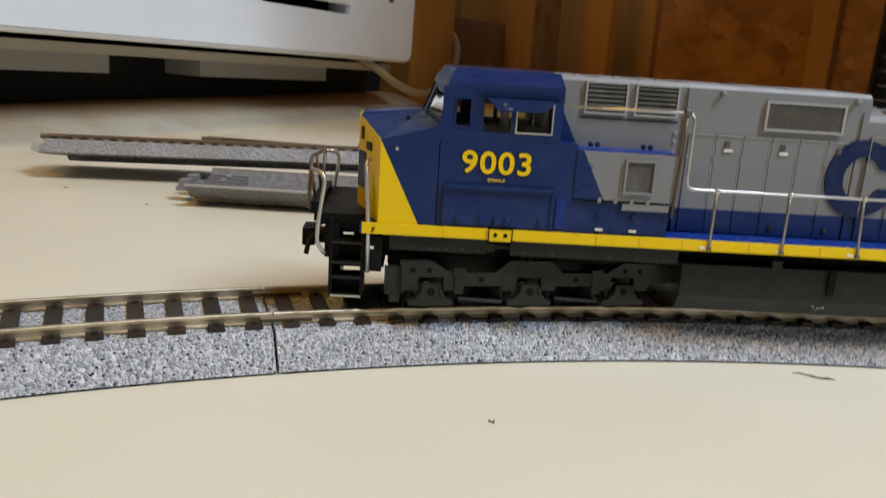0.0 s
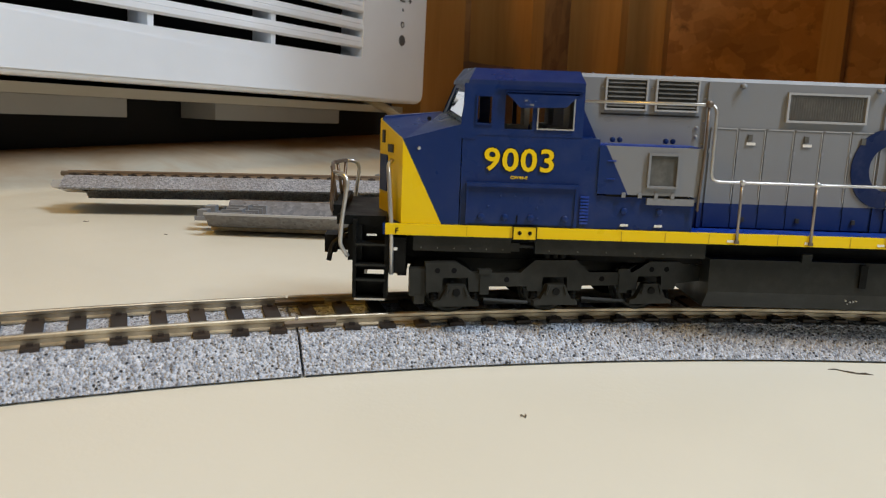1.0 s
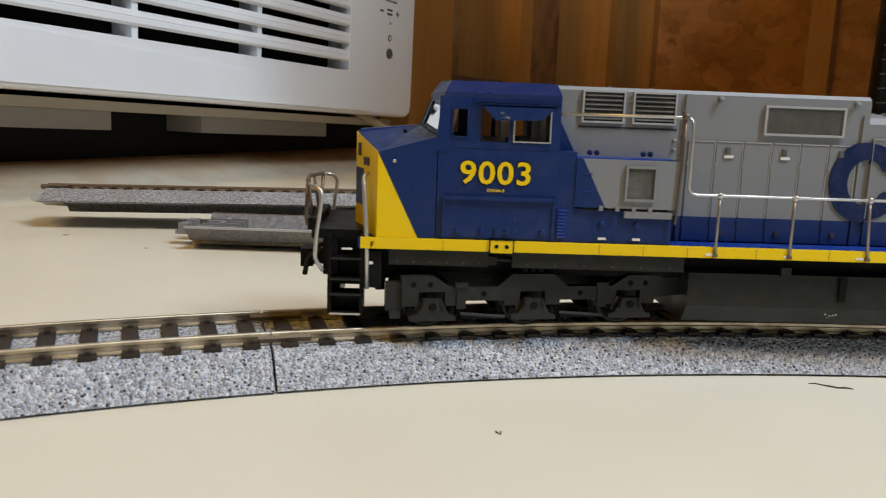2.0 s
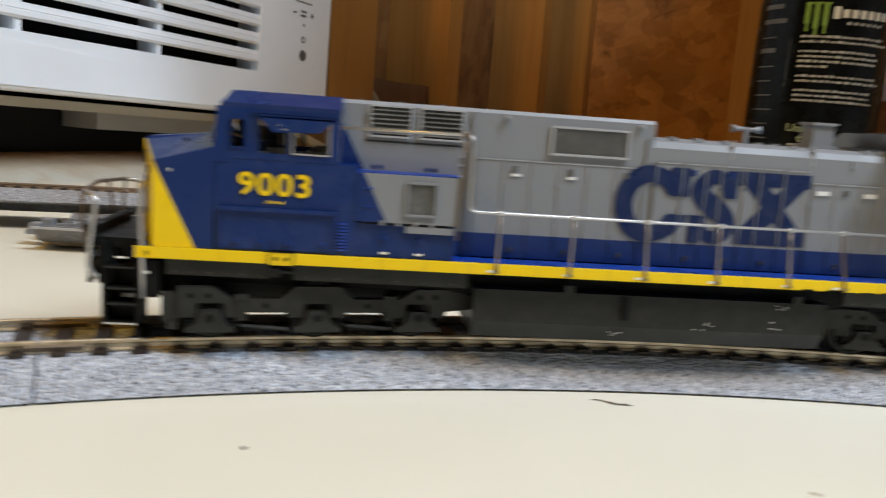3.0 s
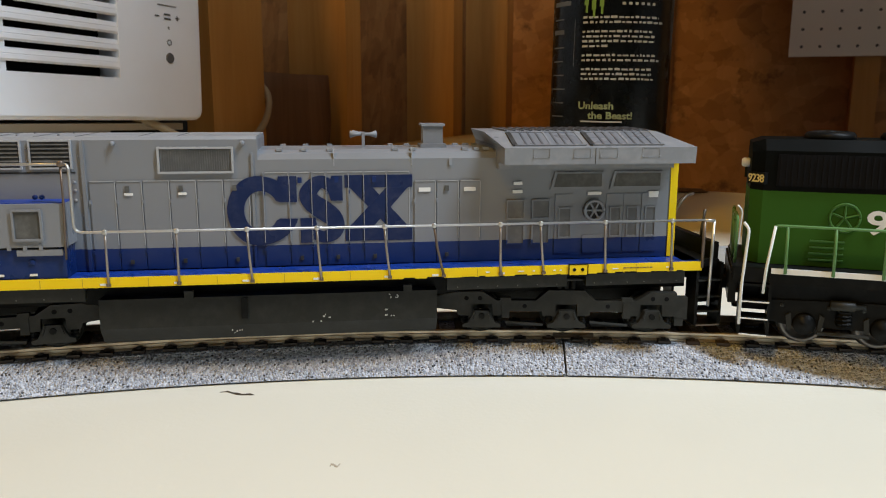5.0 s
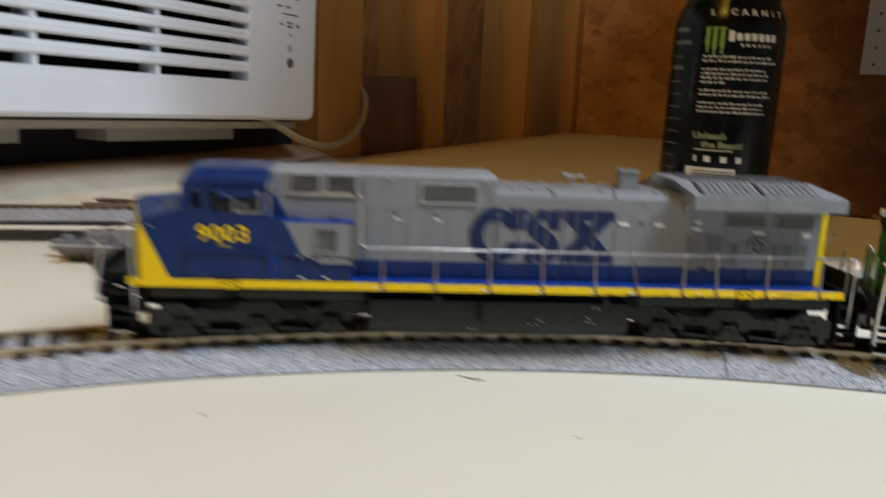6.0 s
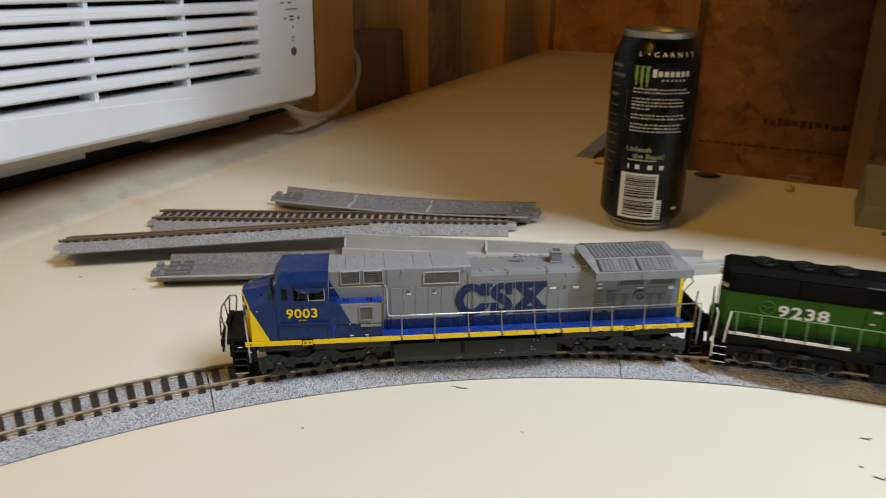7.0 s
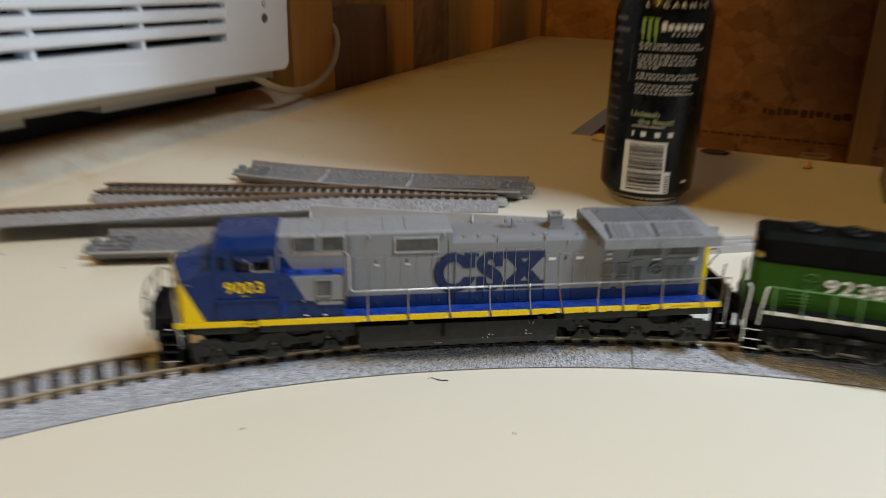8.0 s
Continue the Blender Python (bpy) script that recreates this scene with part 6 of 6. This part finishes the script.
for s in (-1, 1):
    bm = bmesh.new()
    box(bm, -0.0026, -0.0006, -0.0015, 0.0026, 0.0006, 0.0015)
    bmesh.ops.transform(bm, matrix=pose(0.0016, s * (GW - 0.0014), 0.0523, 0, 0, -45 if s < 0 else 45), verts=bm.verts)
    nb = gp("number_board", bm, "black", ghood)
number("9238", 0.0021, 0.00125, 0.02, 1.0, M["board_yellow"], ghood, "board_figure", pose(0.0011, -GW + 0.0009, 0.0523, 0, 0, -45))
# headlight on the end
bm = bmesh.new()
lathe(bm, [(0.0012, 0.0005), (0.0012, -0.0016), (0.0009, -0.0020), (0.0001, -0.0021)], (0, 0, 0.0555), "x", 14)
gp("headlight", bm, "can_white", ghood, "small pale headlight", True)
# embossed hand brake wheel and louvres on the side
bm = bmesh.new()
rr = 0.0035
tube(bm, [(0.0225 + rr * math.cos(2 * math.pi * k / 22), -GW - 0.0002, 0.0430 + rr * math.sin(2 * math.pi * k / 22)) for k in range(23)], 0.00035, 6)
bw = gp("brake_wheel", bm, "green_edge", ghood, "green embossed brake wheel", True)
for k in range(5):
    a = 2 * math.pi * k / 5 + 0.3
    bm = bmesh.new()
    tube(bm, [(0.0225, -GW - 0.0002, 0.0430), (0.0225 + rr * math.cos(a), -GW - 0.0002, 0.0430 + rr * math.sin(a))], 0.0003, 5)
    gp("spoke", bm, "green_edge", bw)
for i in range(4):
    gbox("louvre_slat", (0.0150, GW - 0.0001, 0.0318 + i * 0.0016, 0.0230, GW + 0.0004, 0.0322 + i * 0.0016), "green_edge", ghood, "", 0.0001)
for x in (0.046, 0.066, 0.074, 0.088, 0.102, 0.116, 0.130, 0.144):
    gbox("hood_seam", (x, GW - 0.0001, 0.0305, x + 0.0003, GW + 0.0002, 0.0480), "black", ghood, "", 0)
# handrails
gwire("handrail", [(0.0045, GD + 0.0003, 0.0235), (0.0048, GD + 0.0004, 0.0300), (0.0062, GD + 0.0004, 0.0412), (GL - 0.052, GD + 0.0004, 0.0408)], 0.00036, "wire_green", None, 0.0010)
gwire("handrail_end", [(0.0044, GD + 0.0005, 0.0236), (0.0047, GD + 0.0006, 0.0300), (0.0061, GD + 0.0006, 0.0411)], 0.00038, "white_paint", None, 0.0005)
for x in (0.0090, 0.0200, 0.0312, 0.0410, 0.0526, 0.0642, 0.0780, 0.0920, 0.1060, 0.1200, 0.1340, 0.1480):
    gwire("stanchion", [(x, GD + 0.0004, 0.0410), (x + 0.0002, GD + 0.0005, 0.0290)], 0.00040)
# end platform, steps and coupler
gend = gbox("end_platform", (-0.0105, -0.0150, 0.0280, 0.0, 0.0150, 0.0298), "black", None, "black end platform with steps", 0.0004)
gbox("end_plate", (-0.0110, -0.0145, 0.0200, -0.0092, 0.0145, 0.0290), "black", gend, "", 0.0004)
for s in (-1, 1):
    for x in (-0.0080, -0.0010):
        bm = bmesh.new()
        box(bm, x - 0.0004, min(s * 0.0165, s * 0.0110), 0.0125, x + 0.0004, max(s * 0.0165, s * 0.0110), 0.0290)
        gp("step_side", bm, "black", gend)
    for z in (0.0122, 0.0165, 0.0210, 0.0252):
        bm = bmesh.new()
        box(bm, -0.0080, min(s * 0.0167, s * 0.0118), z, -0.0010, max(s * 0.0167, s * 0.0118), z + 0.0006)
        gp("step", bm, "black", gend)
        if z != 0.0252:
            bm = bmesh.new()
            box(bm, -0.0079, min(s * 0.0167, s * 0.0170), z, -0.0011, max(s * 0.0167, s * 0.0170), z + 0.0003)
            gp("step_edge", bm, "white_paint", gend, "white painted step edge")
gbox("step_back", (-0.0078, 0.0112, 0.0180, -0.0012, 0.0118, 0.0290), "black", gend, "", 0, True)
gwire("end_rail", [(-0.0080, GD + 0.0003, 0.0150), (-0.0080, GD + 0.0004, 0.0260), (-0.0072, GD + 0.0003, 0.0400), (-0.0085, GD - 0.0005, 0.0415)], 0.0004, "white_paint", gend, 0.0015)
gwire("end_rail", [(-0.0098, 0.0110, 0.0298), (-0.0098, 0.0105, 0.0420), (-0.0100, 0.0040, 0.0425), (-0.0100, -0.0040, 0.0405)], 0.00042, "wire_green", gend, 0.001)
gwire("end_rail", [(-0.0100, 0.0030, 0.0298), (-0.0100, 0.0035, 0.0420)], 0.00045, "wire_green", gend)
bm = bmesh.new()
prism(bm, [(-0.0190, 0.0208), (-0.0090, 0.0208), (-0.0090, 0.0240), (-0.0190, 0.0240)], -0.0018, 0.0018)
box(bm, -0.0200, -0.0030, 0.0205, -0.0170, 0.0036, 0.0246)
gp("coupler", soften(bm, 0.0006), "black", gend, "black knuckle coupler")
gend.location.x = 0.0072
# tank and trucks
bm = bmesh.new()
prism(bm, [(-0.0145, 0.0230), (0.0145, 0.0230), (0.0148, 0.0170), (0.0110, 0.0122), (-0.0110, 0.0122), (-0.0148, 0.0170)], 0.0735, 0.1330, "x")
gp("fuel_tank", soften(bm, 0.0006), "black", None, "black fuel tank")


def gtruck(xc):
    prof = [(-0.0270, 0.0160), (-0.0262, 0.0215), (-0.0080, 0.0222), (0.0080, 0.0222), (0.0262, 0.0215), (0.0270, 0.0160), (0.0215, 0.0150), (-0.0215, 0.0150)]
    bm = bmesh.new()
    box(bm, xc - 0.020, -0.0055, 0.0150, xc + 0.020, 0.0055, 0.0215)
    body = gp("truck", bm, "black", None, "black six-wheel truck")
    for s in (-1, 1):
        bm = bmesh.new()
        prism(bm, [(xc + a, b) for a, b in prof], min(s * 0.0122, s * 0.0142), max(s * 0.0122, s * 0.0142))
        gp("side_frame", soften(bm, 0.0004), "black", body)
        for dx in (-0.0180, 0.0, 0.0180):
            bm = bmesh.new()
            lathe(bm, [(0.0001, s * 0.0163), (0.0010, s * 0.0163), (0.0012, s * 0.0159), (0.0019, s * 0.0159), (0.0021, s * 0.0154), (0.0027, s * 0.0152), (0.0029, s * 0.0140)], (xc + dx, 0, 0.0158), "y", 18)
            gp("journal_box", bm, "black", body, "", True)
            for k in (-1, 1):
                bm = bmesh.new()
                prism(bm, [(xc + dx + k * 0.0030, 0.0142), (xc + dx + k * 0.0040, 0.0142), (xc + dx + k * 0.0046, 0.0178), (xc + dx + k * 0.0034, 0.0186)][::k], min(s * 0.0141, s * 0.0150), max(s * 0.0141, s * 0.0150))
                gp("pedestal", bm, "underbody", body)
        for dx in (-0.009, 0.009):
            bm = bmesh.new()
            lathe(bm, [(0.0017, 0.0160)] + [(0.0020 if k % 2 else 0.0015, 0.0164 + k * 0.0005) for k in range(7)] + [(0.0017, 0.0200)], (xc + dx, s * 0.0146, 0), "z", 10)
            gp("spring", bm, "black", body)
            bm = bmesh.new()
            tube(bm, [(xc + dx - 0.006, s * 0.0152, 0.0138), (xc + dx + 0.006, s * 0.0152, 0.0138)], 0.0005, 5)
            gp("brake_rod", bm, "underbody", body)
            bm = bmesh.new()
            lathe(bm, [(0.0001, -0.0036), (0.0013, -0.0034), (0.0014, 0.0020), (0.0008, 0.0024), (0.0006, 0.0046), (0.0001, 0.0047)], (xc + dx, s * 0.0152, 0.0213), "x", 12)
            gp("brake_cylinder", bm, "underbody", body, "", True)
        for dx in (-0.0235, -0.0125, -0.0045, 0.0045, 0.0125, 0.0235):
            bm = bmesh.new()
            lathe(bm, [(0.0001, s * 0.0147), (0.0005, s * 0.0146), (0.0006, s * 0.0141)], (xc + dx, 0, 0.0203), "y", 8)
            gp("bolt", bm, "truck_grey", body)
    for dx in (-0.0180, 0.0, 0.0180):
        bm = bmesh.new()
        lathe(bm, [(0.0010, -0.0105), (0.0010, 0.0105)], (xc + dx, 0, 0.0152), "y", 10)
        gp("axle", bm, "steel", body)
        for s in (-1, 1):
            bm = bmesh.new()
            lathe(bm, [(0.0008, s * 0.0070), (0.0062, s * 0.0070), (0.0063, s * 0.0076), (0.0056, s * 0.0079), (0.0055, s * 0.0101), (0.0046, s * 0.0101), (0.0044, s * 0.0096), (0.0010, s * 0.0094)], (xc + dx, 0, 0.0152), "y", 28)
            gp("wheel", bm, "wheel_dull", body, "", True)


gtruck(0.0330)
gtruck(0.1700)

# ---- the drink can ----
CAN = (0.3425, 0.4180)
can = empty("drink_can", pose(CAN[0], CAN[1], 0, 0, 0.6, -17) @ Matrix.Diagonal((0.98, 0.98, 0.972, 1)), "tall black aluminium drink can with green and silver print", "drink can")
bm = bmesh.new()
lathe(bm, [(0.0252, 0.0045), (0.0262, 0.0050), (0.0290, 0.0085), (0.0325, 0.0125), (0.0331, 0.0150), (0.0331, 0.1330), (0.0328, 0.1365), (0.0312, 0.1415), (0.0288, 0.1470), (0.0276, 0.1500), (0.0272, 0.1520)], (0, 0, 0), "z", 72, False)
part("can_body", bm, M["can_black"], can, "glossy black printed can wall", True)
bm = bmesh.new()
lathe(bm, [(0.0001, 0.0060), (0.0215, 0.0060), (0.0232, 0.0000), (0.0242, 0.0), (0.0256, 0.0044), (0.0290, 0.0084)], (0, 0, 0), "z", 48, False)
part("can_base", bm, M["can_metal"], can, "bare silver rim at the foot", True)
bm = bmesh.new()
lathe(bm, [(0.0271, 0.1518), (0.0274, 0.1545), (0.0283, 0.1560), (0.0281, 0.1572), (0.0270, 0.1570), (0.0262, 0.1530), (0.0250, 0.1518), (0.0001, 0.1522)], (0, 0, 0), "z", 64, False)
part("can_lid", bm, M["lid_metal"], can, "silver lid", True)
bm = bmesh.new()
prism(bm, [(-0.004, -0.014), (0.004, -0.014), (0.008, -0.006), (0.006, 0.006), (-0.006, 0.006), (-0.008, -0.006)], 0.1528, 0.1538, "z")
part("pull_tab", soften(bm, 0.0003), M["can_metal"], can)


def wrap(u0, z0, u1, z1, mat, name="printed_mark", label="", lift=0.00015):
    """A print on the can's wall; u is the way round in metres from the middle of the visible side."""
    steps = max(2, int(abs(u1 - u0) / 0.002) + 1)
    bm = bmesh.new()
    rings = []
    for i in range(steps):
        a = (u0 + (u1 - u0) * i / (steps - 1)) / 0.0331
        row = []
        for z in (z0, z1):
            r = 0.0331 + lift if z < 0.133 else 0.0331 + lift - (z - 0.133) * 0.30
            row.append((r * math.sin(a), -r * math.cos(a), z))
        rings.append(row)
    rows = [[bm.verts.new(p) for p in r] for r in rings]
    for a, b in zip(rows, rows[1:]):
        bm.faces.new((a[0], b[0], b[1], a[1]))
    return part(name, bm, M[mat], can, label)


rng = random.Random(11)
# three jagged green strokes and a silver block beside them
for k, (u, lo, hi) in enumerate(((-0.0160, 0.1180, 0.1345), (-0.0118, 0.1155, 0.1345), (-0.0076, 0.1170, 0.1345))):
    wrap(u - 0.0011, lo + 0.004, u + 0.0012, hi - 0.002, "can_green", "logo_stroke")
    wrap(u - 0.0003, lo, u + 0.0009, lo + 0.005, "can_green", "logo_stroke")
    wrap(u - 0.0014, hi - 0.003, u + 0.0022, hi, "can_green", "logo_stroke")
for k in range(7):
    wrap(-0.0040 + k * 0.0043, 0.1252 if k else 0.1245, -0.0009 + k * 0.0043, 0.1292 if k else 0.1305, "can_white", "logo_block")
for k in range(6):
    wrap(0.0030 + k * 0.0034, 0.1218, 0.0048 + k * 0.0034, 0.1232, "can_grey")
for k, ch in enumerate("L-CARNIT"):
    me = letters(ch, 0.0007 if ch == "-" else 0.0036, 0.02, 1.1)
    me.materials.append(M["can_white"])
    ob = new("letter", me)
    ob.parent = can
    a = (-0.0140 + k * 0.0058) / 0.0315
    ob.matrix_local = pose(0.03165 * math.sin(a), -0.03165 * math.cos(a), 0.1412, 0, 0, math.degrees(a)) @ pose(0, 0, 0, -19)
# paragraphs of small print
z = 0.1150
for rows in (2, 4, 2, 3):
    for r in range(rows):
        u, end = -0.0175, 0.0285 - rng.uniform(0, 0.008) - (0.030 if r == rows - 1 and rows > 3 else 0)
        while u < end:
            w = rng.uniform(0.0010, 0.0034)
            wrap(u, z, min(u + w, end), z + rng.uniform(0.0009, 0.0013), "can_grey")
            u += w + rng.uniform(0.0006, 0.0012)
        z -= 0.00255
    z -= 0.0022
for word, u, zz, h in (("Unleash", -0.0085, 0.0692, 0.0040), ("the Beast!", -0.0005, 0.0640, 0.0040)):
    me = letters(word, h, 0.03, 1.15)
    me.materials.append(M["can_lime"])
    for q in me.vertices:
        a = (u + q.co.x) / 0.0331
        q.co = Vector((0.03325 * math.sin(a), -0.03325 * math.cos(a), zz + q.co.z))
    ob = new("slogan", me)
    ob.parent = can
wrap(-0.0165, 0.0602, 0.0060, 0.0610, "can_grey")
for k, u in enumerate((-0.0160, -0.0100, -0.0005, 0.0085)):
    wrap(u, 0.0535, u + (0.0014 if k == 0 else 0.0036), 0.0570, "can_white")
# bar code panel
wrap(-0.0205, 0.0130, 0.0090, 0.0500, "can_white", "code_panel", "white panel with black bars")
zz = 0.0150
while zz < 0.0480:
    h = rng.choice((0.0003, 0.0005, 0.0009, 0.0012))
    wrap(-0.0165, zz, 0.0072, zz + h, "can_black", "code_bar", "", 0.0003)
    zz += h + rng.choice((0.0004, 0.0006, 0.0009))
wrap(0.0090, 0.0130, 0.0135, 0.0290, "can_white")
for k in range(7):
    wrap(0.0098, 0.0140 + k * 0.0019, 0.0127, 0.0148 + k * 0.0019, "can_black", "code_bar", "", 0.0003)
wrap(0.0235, 0.0200, 0.0290, 0.0222, "can_grey")
# table of figures round the side
for r in range(13):
    zz = 0.1300 - r * 0.0075
    wrap(-0.0420, zz, -0.0260 - rng.uniform(0, 0.006), zz + (0.0024 if r in (0, 1, 3) else 0.0007), "can_dim")
wrap(-0.0228, 0.0900, -0.0225, 0.1340, "can_dim")

# ---- grey case with dark slots, screwdriver ----
case = empty("grey_case", pose(0.5130, 0.3905, 0, 0, 0, -32), "grey plastic case with dark slots standing on the table", "case")
bm = bmesh.new()
a = [(0, 0, 0), (0.16, 0, 0), (0.16, 0.072, 0), (0, 0.072, 0)]
b = [(0.004, 0.004, 0.017), (0.156, 0.004, 0.017), (0.156, 0.068, 0.036), (0.004, 0.068, 0.036)]
loft(bm, [a, b])
part("shell", soften(bm, 0.003, 3), M["case"], case)
# black bars on the shell stand in for its shaded slots
for i in range(4):
    k = 0.16 + i * 0.22
    y, zz = 0.004 + 0.064 * k, 0.017 + 0.019 * k
    bm = bmesh.new()
    box(bm, 0.050, -0.0030, -0.0006, 0.125, 0.0030, 0.0006)
    bmesh.ops.transform(bm, matrix=pose(0, y, zz, 16.5), verts=bm.verts)
    part("slot", bm, M["dark"], case, "black bar standing in for a slot")
driver = empty("screwdriver", pose(0.5140, 0.3585, 0, 0, 0, -27), "small black screwdriver lying on the table", "screwdriver")
bm = bmesh.new()
tube(bm, [(0.0, 0, 0.0050), (0.003, 0, 0.0050), (0.030, 0, 0.0050)], 0.0016, 8)
part("shaft", bm, M["wire_dark"], driver, "dark steel shaft", True)
bm = bmesh.new()
lathe(bm, [(0.0020, 0.028), (0.0042, 0.030), (0.0050, 0.036), (0.0050, 0.075), (0.0040, 0.082), (0.0001, 0.083)], (0, 0, 0.0051), "x", 12)
part("grip", bm, M["rubber"], driver, "black plastic grip", True)

# ---- wood chips, board and stamps at the back ----
def chip(x, y, w, d, h, turn, label, mat="chip", z=0.0):
    bm = bmesh.new()
    bmesh.ops.create_icosphere(bm, subdivisions=2, radius=0.5)
    for q in bm.verts:
        q.co = Vector((q.co.x * w, q.co.y * d, max(q.co.z, -0.35) * h)) * (1 + 0.35 * noise.noise(q.co * 3 + Vector((x * 90, y * 70, 0))))
    low = min(q.co.z for q in bm.verts)
    bmesh.ops.translate(bm, verts=bm.verts, vec=(0, 0, -low))
    ob = part("wood_chip", bm, M[mat])
    ob.matrix_world = pose(x, y, z, 0, 0, turn)
    return tagged(ob, label, "wood chip", "wood chips on the table")


chip(0.5105, 0.488, 0.011, 0.008, 0.007, 20, "small pale chip of raw wood on the table")
chip(0.3665, 0.598, 0.020, 0.011, 0.008, -35, "pale splinter of raw wood by the table's notch")
chip(0.4560, 0.5450, 0.026, 0.013, 0.004, -25, "flat reddish flake of wood on the table", "block")
ring = empty("wire_ring", pose(0.5380, 0.522, 0), "loose ring of thin dull wire", "wire ring")
bm = bmesh.new()
tube(bm, [(0.012 * math.cos(2 * math.pi * k / 24), 0.009 * math.sin(2 * math.pi * k / 24), 0.0016 + 0.0004 * math.sin(k)) for k in range(25)], 0.0012, 6)
part("loop", bm, M["dull_ring"], ring, "", True)

board = empty("perforated_board", ROOM, "off-white perforated board fixed to the wall studs", "board")
bm = bmesh.new()
box(bm, 0.8500, -0.62, 0.136, 0.8615, -0.186, 0.52)
part("panel", soften(bm, 0.001), M["board_white"], board)
# dark discs on the surface stand in for the board's shaded holes
for i in range(8):
    for j in range(6):
        bm = bmesh.new()
        lathe(bm, [(0.0001, 0.8497), (0.0026, 0.8497), (0.0026, 0.8505)], (0, -0.205 - i * 0.028, 0.152 + j * 0.028), "x", 10)
        part("hole", bm, M["ink"], board)

# dark stamps on the end wall: unreadable lines as bars
rng = random.Random(3)
for row, (zz, h, v0, v1) in enumerate(((-0.133, 0.017, 0.125, 0.285), (-0.182, 0.006, 0.0, 0.33))):
    v = v0
    while v < v1:
        w = rng.uniform(0.005, 0.016)
        bm = bmesh.new()
        box(bm, 0.9492, -v - w, zz + h * rng.uniform(0, 0.25), 0.9502, -v, zz + h * rng.uniform(0.65, 1.0))
        ob = part("wall_stamp", bm, M["stamp"])
        ob.matrix_world = ROOM
        tagged(ob, "dark faded stamped bar on the strand board", "stamp", "stamps on the wall", "structure")
        v += w + rng.uniform(0.001, 0.005)

# ---- scratches and specks in the table's paint ----
def scratch(x, y, length, w, turn, label="thin dark scratch in the cream paint", mat="scratch"):
    bm = bmesh.new()
    n = 7
    lo = [((i / (n - 1) - 0.5) * length, -w * 0.5 * (0.3 + rng.random()) + 0.0006 * math.sin(i * 1.3), 0.0) for i in range(n)]
    hi = [(p[0], p[1] + w * (0.4 + rng.random()) * (0.2 if i in (0, n - 1) else 1), 0.0) for i, p in enumerate(lo)]
    va, vb = [bm.verts.new((p[0], p[1], 0.00012)) for p in lo], [bm.verts.new((p[0], p[1], 0.00012)) for p in hi]
    vc, vd = [bm.verts.new((p[0], p[1], -0.0002)) for p in lo], [bm.verts.new((p[0], p[1], -0.0002)) for p in hi]
    for i in range(n - 1):
        for f in ((va[i], va[i + 1], vb[i + 1], vb[i]), (vc[i], vc[i + 1], va[i + 1], va[i]), (vb[i], vb[i + 1], vd[i + 1], vd[i])):
            bm.faces.new(f)
    ob = part("paint_scratch", bm, M[mat])
    ob.matrix_world = pose(x, y, 0, 0, 0, turn)
    return tagged(ob, label, "scratch", "scratches in the table", "structure")


scratch(0.1635, 0.1738, 0.0092, 0.0009, -22)
scratch(0.0868, 0.1452, 0.0012, 0.0007, 10, "tiny dark speck in the cream paint")
scratch(0.1875, 0.1320, 0.0022, 0.0008, 5, "tiny faint speck in the cream paint", "scratch_pale")
for x, y, s in ((-0.0725, 0.3401, 0.0022), (-0.0315, 0.3156, 0.0014), (0.0889, 0.5595, 0.0018), (0.1441, 0.5376, 0.0018), (0.1232, 0.5170, 0.0014), (0.3279, 0.0918, 0.0016), (0.3682, 0.1111, 0.0016)):
    scratch(x, y, s, s * 0.6, 20, "tiny dark speck in the cream paint")
scratch(0.3424, 0.1115, 0.0060, 0.0010, -12)
scratch(0.3282, 0.0921, 0.0015, 0.0012, 0, "tiny dark speck in the cream paint")
scratch(0.3314, 0.0838, 0.0062, 0.0012, -18)
